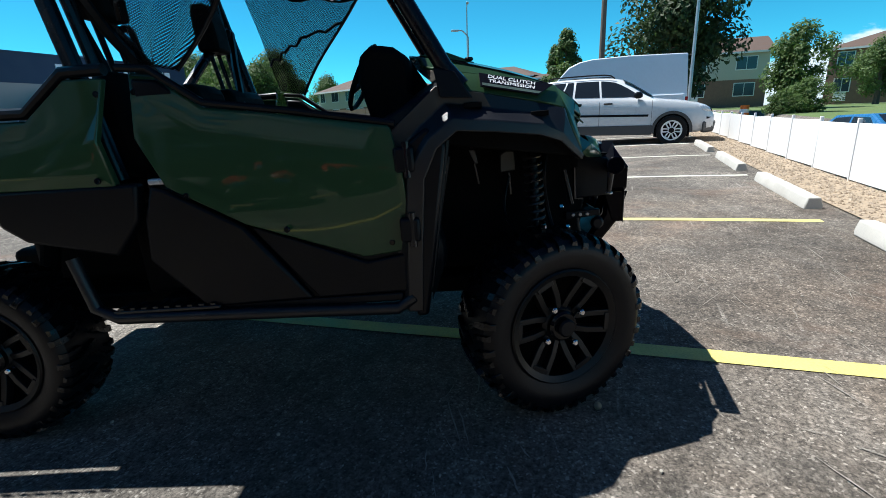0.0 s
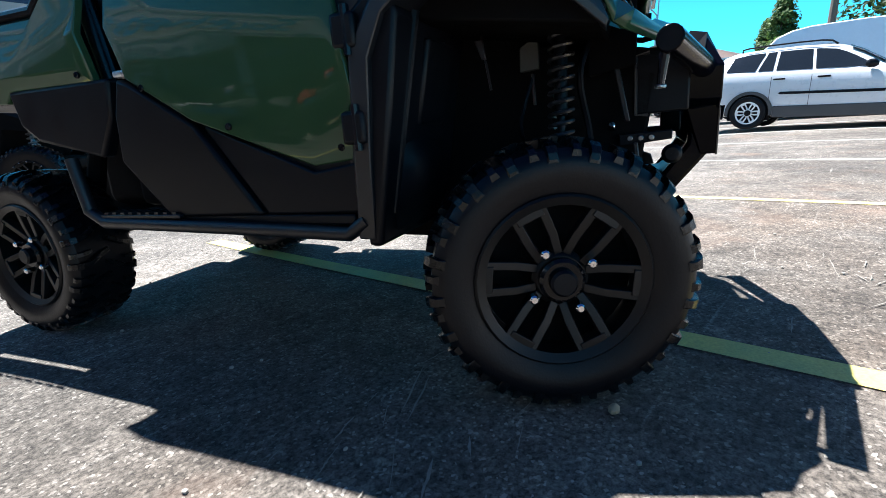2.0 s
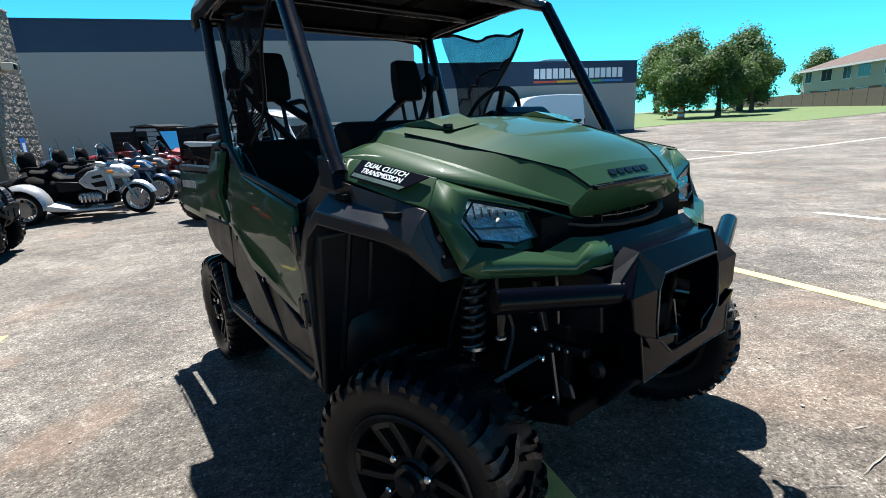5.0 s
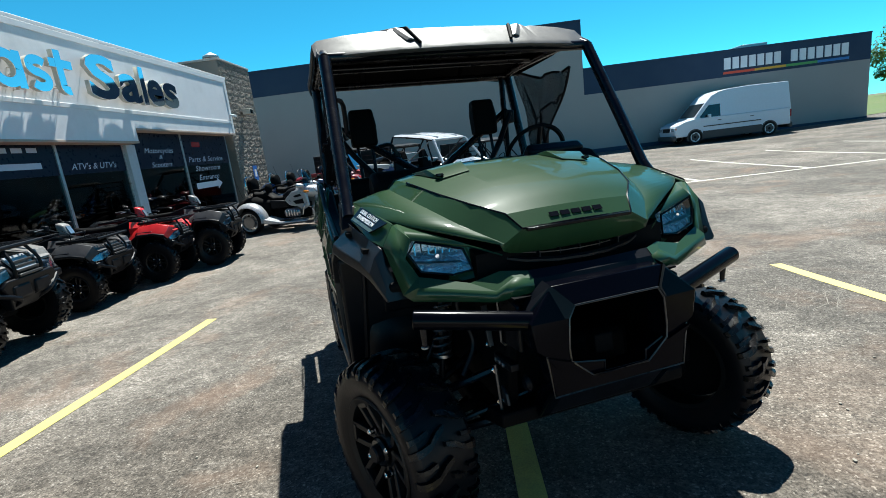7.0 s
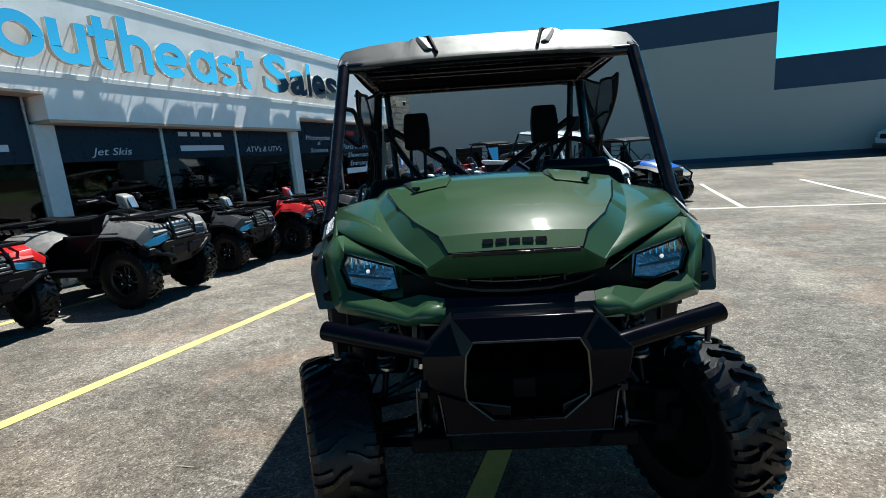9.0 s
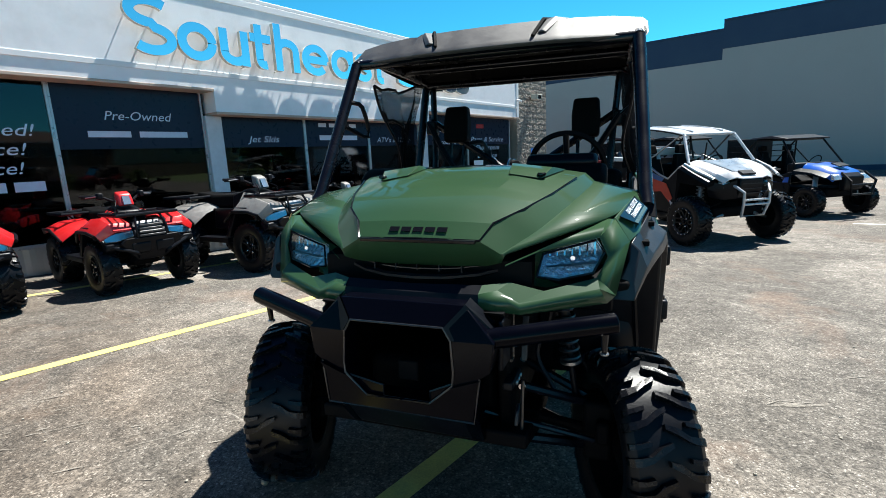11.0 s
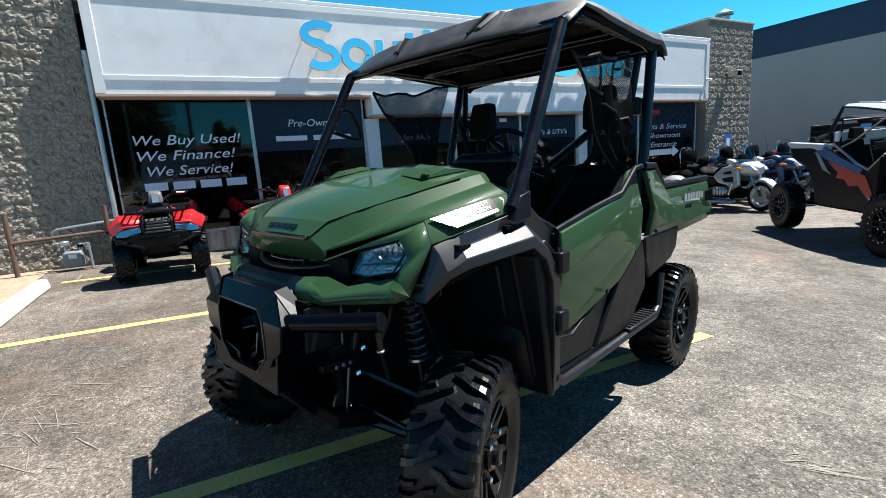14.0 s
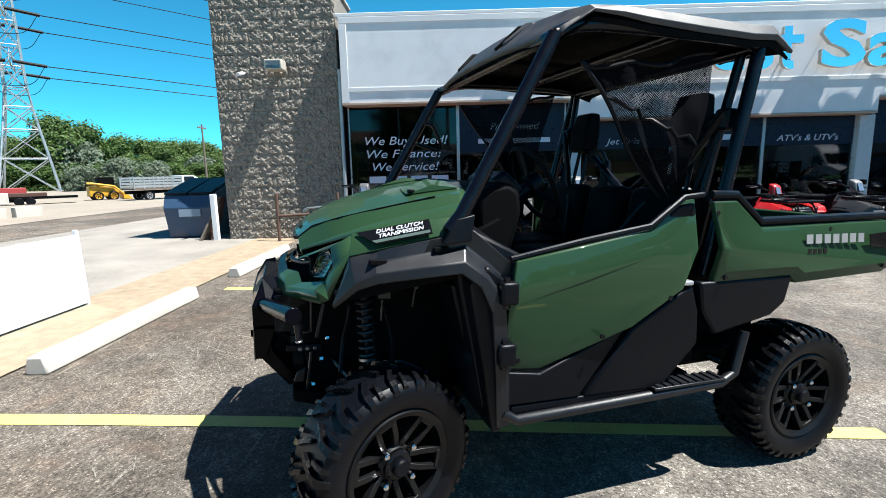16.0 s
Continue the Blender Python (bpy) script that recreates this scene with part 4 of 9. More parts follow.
# ---- wheels ----
def tyre_bm(R, rim, w, lugs=17, lug_h=0.022):
    h = w / 2
    prof = [(-h * 0.80, rim), (-h * 0.97, rim + (R - rim) * 0.28), (-h, rim + (R - rim) * 0.58), (-h * 0.95, R - lug_h * 2.0), (-h * 0.80, R - lug_h * 1.2), (-h * 0.5, R - lug_h * 1.1), (h * 0.5, R - lug_h * 1.1), (h * 0.80, R - lug_h * 1.2), (h * 0.95, R - lug_h * 2.0), (h, rim + (R - rim) * 0.58), (h * 0.97, rim + (R - rim) * 0.28), (h * 0.80, rim)]
    bm = bmesh.new()
    add_revolve(bm, prof, 44)
    # two rows of angled mud lugs that wrap over the shoulder
    for side in (-1, 1):
        for k in range(lugs):
            a0 = 2 * math.pi * (k + (0.5 if side > 0 else 0)) / lugs
            da = 2 * math.pi / lugs
            big = k % 2
            st = [(0.04, 0.30, R), (0.42, 0.16, R), (0.80, 0.10, R - 0.004), (1.03, 0.08, R - lug_h * 1.4), (1.045, 0.07, R - lug_h * (4.2 if big else 3.0))]
            rings = []
            for s, sh, r in st:
                ww = 0.20 if s > 0.6 else 0.16
                base = r - lug_h * 1.5 if s < 1.0 else r - 0.004
                q = []
                for da2, rr in ((-ww, base), (ww, base), (ww * 0.8, r), (-ww * 0.8, r)):
                    aa = a0 + (sh + da2) * da
                    ss = s if not (s > 1.0 and rr == base) else s - 0.10
                    q.append((side * ss * h, rr * math.cos(aa), rr * math.sin(aa)))
                rings.append(q)
            add_loft(bm, rings)
    return bm


def lug_bm(R, w, lugs, lug_h, side):
    """One forked lug: a bar from the middle of the tread over the shoulder, and a short prong beside it."""
    h, da = w / 2, 2 * math.pi / lugs
    bm = bmesh.new()

    def bar(stations):
        rings = []
        for s, mid, half, r, low in stations:
            q = []
            for a, rr in ((mid - half * 1.2, low), (mid + half * 1.2, low), (mid + half * 0.85, r), (mid - half * 0.85, r)):
                q.append((side * s * h, rr * math.cos(a * da), rr * math.sin(a * da)))
            rings.append(q)
        add_loft(bm, rings)
    b = R - lug_h * 1.6
    q = lug_h / 0.027
    bar([(-0.06, 0.50, 0.08, R - 0.002, b), (0.22, 0.36, 0.11, R, b), (0.50, 0.14, 0.10, R - 0.002 * q, b - 0.004 * q), (0.74, 0.07, 0.125, R - 0.009 * q, b - 0.016 * q), (0.90, 0.05, 0.135, R - 0.022 * q, b - 0.030 * q), (0.99, 0.05, 0.12, R - 0.044 * q, R - 0.066 * q), (1.01, 0.05, 0.11, R - 0.064 * q, R - 0.074 * q)])
    bar([(0.46, 0.56, 0.07, R - 0.003 * q, b - 0.003 * q), (0.70, 0.50, 0.075, R - 0.009 * q, b - 0.014 * q), (0.86, 0.48, 0.085, R - 0.020 * q, b - 0.028 * q), (0.96, 0.48, 0.10, R - 0.038 * q, R - 0.058 * q)])
    return bm


def wheel(parent_m, R, rim, w, face, spokes, rim_mat, parent, label="", nuts=4, lugs=17, pieces=False, lug_h=0.022):
    """A wheel about its own x axis. face is +1 when the outside looks along +x."""
    e = empty("wheel")
    e.parent = parent
    e.matrix_local = parent_m
    part("tyre", tyre_bm(R, rim, w, 0 if pieces else lugs, lug_h), RUBBER, e, label or "black mud tyre with deep lugs")
    if pieces:
        # two rows of forked mud lugs that wrap over the shoulder
        for side in (-1, 1):
            me = None
            for k in range(lugs):
                if me is None:
                    ob = part("tread_lug", lug_bm(R, w, lugs, lug_h, side), LUG, e, smooth=0)
                    me = ob.data
                else:
                    ob = new("tread_lug", me)
                    ob.parent = e
                ob.matrix_local = Matrix.Rotation(2 * math.pi * (k + (0.5 if side > 0 else 0)) / lugs, 4, "X")
    f = face
    h = w / 2
    bm = bmesh.new()
    add_revolve(bm, [(-h * 0.8, rim * 0.93), (-h * 0.82, rim * 1.02), (h * 0.82 * 1, rim * 1.02), (h * 0.80, rim * 0.93)], 40)
    add_revolve(bm, [(f * h * 0.78, rim * 0.94), (f * h * 0.86, rim * 1.03), (f * h * 0.90, rim * 1.0), (f * h * 0.80, rim * 0.90)], 40)
    part("rim", bm, rim_mat, e)
    # added dark disc stands in for the shade seen between the spokes
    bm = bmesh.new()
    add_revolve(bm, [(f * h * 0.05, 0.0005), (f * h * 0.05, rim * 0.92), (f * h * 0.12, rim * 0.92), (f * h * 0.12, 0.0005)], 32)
    part("spoke_shade_plate", bm, DARK, e)
    for k in range(spokes):
        a = 2 * math.pi * k / spokes
        bm = bmesh.new()
        for off in (-1, 1):
            pts = [(0.28 * rim, off * rim * 0.11, 0.56), (0.52 * rim, off * rim * 0.150, 0.66), (0.93 * rim, off * rim * 0.165, 0.80)]
            rings = []
            for r, o, s in pts:
                t = rim * 0.052
                rings.append([(f * h * s, r, o - t), (f * h * s, r, o + t), (f * h * (s - 0.22), r, o + t * 1.3), (f * h * (s - 0.22), r, o - t * 1.3)])
            add_loft(bm, rings)
        add_box(bm, *(sorted((f * h * 0.55, f * h * 0.795))), rim * 0.81, rim * 0.93, -rim * 0.16, rim * 0.16)
        bmesh.ops.rotate(bm, cent=(0, 0, 0), matrix=Matrix.Rotation(a, 3, "X"), verts=bm.verts)
        part("spoke", bm, rim_mat, e, bevel=0.002)
    part("hub", revolve(disc_prof(rim * 0.34, f * h * 0.2, f * h * 0.60, 0.012), 28), rim_mat, e)
    part("centre_cap", revolve(disc_prof(rim * 0.27, f * h * 0.60, f * (h * 0.60 + 0.022), 0.008), 24), GLOSSB, e)
    part("axle_cap", revolve(disc_prof(rim * 0.16, f * h * 0.66, f * (h * 0.66 + 0.036), 0.006), 20), BLACK, e)
    for k in range(nuts):
        a = 2 * math.pi * k / nuts + 0.62
        part("lug_nut", revolve(disc_prof(0.0115, f * h * 0.60, f * (h * 0.60 + 0.030), 0.004), 8, "x", (0, rim * 0.39 * math.cos(a), rim * 0.39 * math.sin(a))), CHROME, e)
    return e


def fill(verts, faces):
    bm = bmesh.new()
    vs = [bm.verts.new(v) for v in verts]
    for f in faces:
        bm.faces.new([vs[i] for i in f])
    return bm


def shell(name, bm, mat, parent, thick=0.012, label="", bevel=0.004, smooth=28, ahead=False):
    if ahead:
        bmesh.ops.recalc_face_normals(bm, faces=bm.faces)
        if sum(f.normal.y * f.calc_area() for f in bm.faces) < 0:
            bmesh.ops.reverse_faces(bm, faces=bm.faces)
    ob = part(name, bm, mat, parent, label, smooth=smooth)
    md = ob.modifiers.new("thick", "SOLIDIFY")
    md.thickness, md.offset = thick, -1
    if bevel:
        b = ob.modifiers.new("bevel", "BEVEL")
        b.width, b.segments, b.limit_method, b.angle_limit = bevel, 2, "ANGLE", radians(35)
    return ob


def panel(name, poly, x_of, side, mat, parent, thick=0.03, label="", bevel=0.008, inner=None):
    """A side panel: an outline in y and z, whose outside lies at x_of(y, z)."""
    bm = bmesh.new()
    o = [bm.verts.new((side * x_of(y, z), y, z)) for y, z in poly]
    i = [bm.verts.new((side * (x_of(y, z) - thick), y, z)) for y, z in poly]
    n = len(poly)
    if inner:
        c = [bm.verts.new((side * x_of(y, z), y, z)) for y, z in inner]
        for k in range(n):
            j = (k + 1) % n
            bm.faces.new((o[k], o[j], c[j], c[k]))
        bm.faces.new(c)
    else:
        bm.faces.new(o)
    bm.faces.new(i[::-1])
    for k in range(n):
        j = (k + 1) % n
        bm.faces.new((o[k], i[k], i[j], o[j]))
    return part(name, bm, mat, parent, label, smooth=20, bevel=bevel)


def liner_bulge(s):
    """The rounded lower bulge of the liner behind a front wheel."""
    return loft([[(s * x, 0.615 + d * math.sin(math.pi * k / 8), 0.43 + 0.30 * k / 8) for x, d in ((0.36, 0.0), (0.42, 0.045), (0.56, 0.06), (0.66, 0.045), (0.70, 0.0))] for k in range(9)], closed=False, caps=False)


UTV_M = pose(0, 0, 0, 2.5, 0, 0) @ pose(0, 0, 0, 0, 0, 18.5)


def main_utv():
    e = empty("utility_vehicle", UTV_M)
    tagged(e, "dark green side-by-side utility vehicle with black roof and cargo bed", "utility vehicle")
    # wheels: the front pair steered to the left
    steer = radians(21)
    for x, y, st, f, spin in ((0.663, 1.025, steer, 1, -0.09), (-0.663, 0.97, steer, -1, 0.2), (0.65, -1.0, 0, 1, 0.35), (-0.65, -1.0, 0, -1, 0.12)):
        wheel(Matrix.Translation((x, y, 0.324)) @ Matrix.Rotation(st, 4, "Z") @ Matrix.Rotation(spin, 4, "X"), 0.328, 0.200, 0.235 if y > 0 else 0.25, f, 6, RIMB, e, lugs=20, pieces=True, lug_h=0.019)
    # frame, skid plate, gearbox
    part("skid_plate", prism([(-1.35, 0.36), (1.0, 0.33), (1.28, 0.42), (1.28, 0.47), (1.0, 0.40), (-1.35, 0.43)], -0.36, 0.36), DARK, e, bevel=0.01)
    part("frame_tunnel", box(-0.24, 0.24, -1.3, 1.15, 0.40, 0.62), DARK, e, bevel=0.03)
    part("engine", box(-0.3, 0.3, -1.15, -0.35, 0.45, 0.86), DARK, e, bevel=0.05)
    part("floor_pan", box(-0.70, 0.70, -0.35, 0.56, 0.44, 0.50), DARK, e, bevel=0.01)
    part("firewall", prism([(0.50, 0.5), (0.58, 0.5), (0.60, 1.12), (0.52, 1.16)], -0.60, 0.60), DARK, e)
    part("seat_base", box(-0.66, 0.66, -0.42, 0.08, 0.50, 0.83), DARK, e, bevel=0.03)
    for s in (1, -1):
        part("front_frame_side", prism([(0.58, 0.42), (1.2, 0.42), (1.26, 0.80), (0.62, 1.02)], s * 0.26, s * 0.30), DARK, e, bevel=0.01)
        # liner behind the front wheel, with stiffening ribs
        part("wheel_liner", prism([(0.56, 0.40), (0.60, 0.40), (0.70, 0.96), (0.64, 1.02), (0.56, 0.96)], s * 0.30, s * 0.765), BLACK, e, bevel=0.012)
        part("liner_rib", tube([(s * 0.70, 0.61, 0.48), (s * 0.66, 0.70, 0.97)], 0.012, 8), BLACK, e)
        part("liner_box", prism([(0.62, 0.70), (0.66, 0.70), (0.71, 0.92), (0.66, 0.92)], s * 0.42, s * 0.60), BLACK, e, bevel=0.01)
        # suspension arms, damper with coil spring, tie rod
        wy = 1.0 if s > 0 else 0.97
        part("suspension_arm", tube([(s * 0.26, 1.14, 0.38), (s * 0.56, wy + 0.02, 0.31)], 0.018, 8), TUBEB, e)
        part("suspension_arm", tube([(s * 0.26, 0.88, 0.38), (s * 0.56, wy - 0.02, 0.31)], 0.018, 8), TUBEB, e)
        part("suspension_arm", tube([(s * 0.28, 1.12, 0.56), (s * 0.54, wy + 0.02, 0.46)], 0.016, 8), TUBEB, e)
        part("suspension_arm", tube([(s * 0.28, 0.9, 0.56), (s * 0.54, wy - 0.02, 0.46)], 0.016, 8), TUBEB, e)
        part("tie_rod", tube([(s * 0.2, 1.17, 0.47), (s * 0.55, wy + 0.1, 0.37)], 0.010, 8), TUBEB, e)
        part("drive_shaft", tube([(s * 0.15, 1.0, 0.42), (s * 0.58, wy, 0.345)], 0.02, 10), DARK, e)
        part("knuckle", box(s * 0.56 - 0.05, s * 0.56 + 0.05, wy - 0.06, wy + 0.06, 0.27, 0.48), DARK, e, bevel=0.015)
        d0, d1 = Vector((s * 0.485, wy + 0.02, 0.47)), Vector((s * 0.415, 1.012, 0.97))
        dp = part("damper", tube([d0, d0.lerp(d1, 0.45), d0.lerp(d1, 0.46), d1], [0.011, 0.011, 0.018, 0.018], 12), BLACK, e)
        helix = []
        for k in range(133):
            q = d0.lerp(d1, 0.30 + 0.63 * k / 132)
            a = 2 * math.pi * 11 * k / 132
            helix.append(q + Vector((0.031 * math.cos(a), 0.031 * math.sin(a), 0)))
        part("coil_spring", tube(helix, 0.0062, 7), GUARDE, dp)
        part("spring_seat", tube([d0.lerp(d1, 0.275), d0.lerp(d1, 0.295)], 0.038, 14), STEEL, dp)
        part("spring_seat", tube([d0.lerp(d1, 0.94), d0.lerp(d1, 0.97)], 0.038, 14), BLACK, dp)
        for px, py, pz in ((0.325, 1.155, 0.575), (0.30, 1.16, 0.40), (0.325, 1.19, 0.47), (0.325, 1.13, 0.66)):
            part("bolt", revolve(disc_prof(0.014, 0, 0.02), 8, "y", (s * px, py, pz)), CHROME, e)
        part("inner_fender", prism([(0.58, 0.97), (1.13, 0.885), (1.14, 0.925), (1.0, 1.0), (0.58, 1.08)], s * 0.27, s * 0.64), DARK, e, bevel=0.008)
        part("radiator_panel", prism([(1.20, 0.685), (1.34, 0.69), (1.34, 0.84), (1.20, 0.87)], s * 0.285, s * 0.300), BLACK, e, bevel=0.006)
        part("panel_flange", tube([(s * 0.303, 1.235, 0.85), (s * 0.303, 1.20, 0.845), (s * 0.303, 1.203, 0.685), (s * 0.303, 1.235, 0.684)], 0.005, 6), GUARDE, e)
        part("lower_bracket", prism([(1.16, 0.60), (1.30, 0.615), (1.30, 0.64), (1.16, 0.635)], s * 0.29, s * 0.32), BLACK, e, bevel=0.004)
        for by in (1.19, 1.218, 1.246):
            part("bolt", revolve(disc_prof(0.008, s * 0.320, s * 0.328, 0.002), 8, "x", (0, by, 0.622)), STEEL, e)
        if s > 0:
            part("horn", revolve(disc_prof(0.028, s * 0.255, s * 0.28, 0.010), 18, "x", (0, 1.303, 0.57)), BLACK, e)
        part("tie_plate", prism([(1.225, 0.545), (1.262, 0.53), (1.275, 0.49), (1.235, 0.485)], s * 0.32, s * 0.332), SHEEN, e, bevel=0.004)
        part("stay", tube([(s * 0.335, 1.205, 0.61), (s * 0.335, 1.225, 0.45)], 0.006, 6), GUARDE, e)
        part("panel_bracket", prism([(1.135, 0.86), (1.150, 0.86), (1.190, 0.67), (1.175, 0.67)], s * 0.325, s * 0.345), SHEEN, e, bevel=0.003)
        part("valve_plate", prism([(0.895, 0.825), (0.95, 0.83), (0.95, 0.90), (0.92, 0.905), (0.895, 0.89)], s * 0.385, s * 0.402), pbr("dull_olive_grey_cast", (0.030, 0.031, 0.026), 0.5), e, bevel=0.003)
        part("strap", tube([(s * 0.385, 0.928, 0.82), (s * 0.385, 0.933, 0.735)], 0.005, 6), GUARDE, e)
        part("strap", tube([(s * 0.40, 0.786, 0.97), (s * 0.40, 0.788, 0.916), (s * 0.40, 0.809, 0.787)], 0.004, 6), GUARDE, e)
        part("hook_plate", prism([(0.775, 0.92), (0.80, 0.92), (0.808, 0.868), (0.795, 0.868)], s * 0.43, s * 0.438), GUARDE, e, bevel=0.002)
        part("brake_hose", tube([(s * 0.38, 0.93, 0.82), (s * 0.43, 0.90, 0.68), (s * 0.50, wy - 0.06, 0.58), (s * 0.56, wy - 0.07, 0.46)], 0.006, 6, 4), BLACK, e)
        part("wiring_loom", tube([(s * 0.34, 1.09, 0.92), (s * 0.40, 1.06, 0.80), (s * 0.36, 1.08, 0.66), (s * 0.42, 1.10, 0.55)], 0.009, 6, 4), BLACK, e)
        part("brake_caliper", box(s * 0.575 - 0.025, s * 0.575 + 0.02, wy + 0.05, wy + 0.10, 0.35, 0.43), DARK, e, bevel=0.012)
        lp = part("liner_panel", fill([(s * x, y, z) for x, y, z in ((.56, .685, .949), (.463, .692, .924), (.438, .675, .851), (.58, .645, .771), (.56, .665, .949), (.463, .672, .924), (.438, .655, .851), (.58, .625, .771))], [(0, 1, 2, 3), (4, 7, 6, 5), (0, 4, 5, 1), (1, 5, 6, 2), (2, 6, 7, 3), (3, 7, 4, 0)]), SHEEN, e, bevel=0.003)
        part("liner_edge", tube([(s * .56, .688, .949), (s * .58, .648, .771), (s * .438, .678, .851), (s * .463, .694, .924)], 0.004, 6), GUARDE, lp)
        part("liner_bulge", liner_bulge(s), BLACK, e, smooth=60)
        # rear suspension and mudguard
        part("suspension_arm", tube([(s * 0.2, -1.15, 0.42), (s * 0.55, -1.0, 0.33)], 0.02, 8), TUBEB, e)
        part("suspension_arm", tube([(s * 0.2, -0.75, 0.42), (s * 0.55, -0.98, 0.33)], 0.02, 8), TUBEB, e)
        part("damper", tube([(s * 0.5, -0.95, 0.42), (s * 0.42, -0.85, 0.95)], 0.035, 10), DARK, e)
        # front fender flare: a sunk shoulder, a ridge and an outer lip round the wheel arch
        shoulder = [(.640, 1.105, .985), (.641, 1.090, 1.044), (.665, .995, 1.070), (.702, .823, 1.108), (.725, .677, 1.138), (.728, .60, 1.075), (.730, .513, 1.005), (.730, .505, .70), (.730, .50, .42)]
        ridge = [(.648, 1.130, .925), (.666, 1.089, 1.018), (.684, 1.007, 1.030), (.702, .849, 1.058), (.712, .705, 1.084), (.724, .62, 1.02), (.735, .545, .95), (.740, .53, .68), (.740, .52, .42)]
        outer = [(.655, 1.150, .888), (.690, 1.075, .965), (.712, 1.010, .997), (.752, .85, 1.022), (.773, .725, 1.038), (.783, .645, .98), (.785, .575, .88), (.778, .555, .64), (.765, .535, .42)]
        inner = [(.655, 1.140, .873), (.692, 1.065, .940), (.716, 1.0, .964), (.758, .85, .986), (.778, .735, .998), (.787, .67, .950), (.788, .625, .86), (.780, .60, .62), (.768, .585, .42)]
        rings = [[(s * a[0], a[1], a[2]) for a in (p, q, r, w, (0.58 if k == 0 else 0.61, w[1], w[2]))] for k, (p, q, r, w) in enumerate(zip(shoulder, ridge, outer, inner))]
        part("front_fender_flare", loft(rings), SHEEN, e, smooth=14, bevel=0.004)
        for x, y, z in ((0.682, 1.0, 1.034), (0.710, 0.79, 1.074)):
            part("flare_notch", box(s * x - 0.014, s * x + 0.014, y - 0.028, y + 0.028, z - 0.010, z + 0.006), DARK, e, bevel=0.002)
        # cowl corner that carries the front post
        bm = bmesh.new()
        add_loft(bm, [[(s * 0.56, 0.46, 1.03), (s * 0.735, 0.46, 1.03), (s * 0.75, 0.50, 0.90), (s * 0.50, 0.50, 0.90)], [(s * 0.54, 0.62, 1.14), (s * 0.70, 0.60, 1.10), (s * 0.72, 0.60, 0.95), (s * 0.50, 0.60, 0.95)], [(s * 0.52, 0.74, 1.205), (s * 0.675, 0.73, 1.16), (s * 0.70, 0.72, 1.10), (s * 0.52, 0.72, 1.08)]])
        part("cowl_corner", bm, BLACK, e, smooth=25, bevel=0.012)
        # door: green skin over a black lower half
        def xd(y, z):
            return 0.752 + (0.038 if 0.72 < z < 1.0 else 0.012) - 0.03 * max(0.0, z - 1.08) / 0.1 - 0.045 * max(0.0, 0.74 - z) / 0.2
        out = [(0.530, 1.030), (0.24, 1.082), (-0.045, 1.128), (-0.195, 1.238), (-0.272, 1.250), (-0.268, 1.05), (-0.185, 0.895), (0.045, 0.760), (0.405, 0.612), (0.572, 0.630), (0.560, 0.89)]
        inn = [(0.505, 0.955), (0.24, 0.985), (-0.075, 1.035), (-0.205, 1.16), (-0.245, 1.18), (-0.243, 1.06), (-0.165, 0.925), (0.06, 0.80), (0.40, 0.66), (0.54, 0.672), (0.535, 0.88)]
        dr = part("door", prism([(0.545, 0.47), (0.555, 0.9), (0.53, 1.02), (-0.04, 1.115), (-0.18, 1.22), (-0.26, 1.23), (-0.25, 1.05), (0.02, 0.76), (0.215, 0.47)], s * 0.68, s * 0.735), BLACK, e, "black lower half of the door", bevel=0.01)
        panel("door_skin", out, xd, s, GREEN, dr, 0.02, "glossy dark green door skin", 0.006, inn)
        part("door_top_trim", tube([(s * 0.745, 0.545, 1.035), (s * 0.745, 0.24, 1.095), (s * 0.745, -0.04, 1.142), (s * 0.745, -0.19, 1.252), (s * 0.742, -0.285, 1.262)], 0.012, 10), BLACK, dr)
        for yy, zz in ((0.505, 1.000), (0.168, 1.045), (-0.255, 1.19), (-0.125, 0.865), (0.175, 0.735), (0.50, 0.66)):
            part("door_bolt", revolve(disc_prof(0.010, s * (xd(yy, zz) - 0.006), s * (xd(yy, zz) + 0.004), 0.002), 10, "x", (0, yy, zz)), GLOSSB, dr)
        for zz in (0.925, 0.705):
            h = part("hinge", box(s * 0.775 - 0.03, s * 0.775 + 0.018, 0.535, 0.600, zz - 0.040, zz + 0.040), BLACK, dr, bevel=0.010)
            part("hinge_pin", tube([(s * 0.782, 0.575, zz - 0.055), (s * 0.782, 0.575, zz + 0.055)], 0.012, 10), TUBEB, h)
        part("lower_door_skin", prism([(0.55, 0.49), (0.572, 0.625), (0.41, 0.60), (0.05, 0.748), (0.045, 0.735), (0.235, 0.485)], s * 0.71, s * 0.752), BLACK, dr, bevel=0.012)
        part("door_latch", box(s * 0.762 - 0.02, s * 0.762 + 0.022, -0.245, -0.17, 0.905, 0.925), SILVER, dr, bevel=0.006)
        # black quarter panel between door and wheel
        panel("quarter_panel", [(-0.20, 0.888), (0.03, 0.752), (0.215, 0.485), (-0.15, 0.475), (-0.30, 0.66), (-0.285, 0.80), (-0.245, 0.905)], lambda y, z: 0.758 + 0.02 * (z > 0.6), s, BLACK, e, 0.05, "", 0.012)
        panel("rear_quarter", [(-0.29, 0.912), (-0.80, 0.918), (-0.775, 0.80), (-0.70, 0.745), (-0.42, 0.675), (-0.315, 0.79)], lambda y, z: 0.752 + 0.02 * (z > 0.74), s, BLACK, e, 0.05, "", 0.012)
        # cargo bed side
        def xb(y, z):
            return 0.752 + (0.033 if z < 1.09 else 0.0) - (0.02 if z < 0.93 else 0)
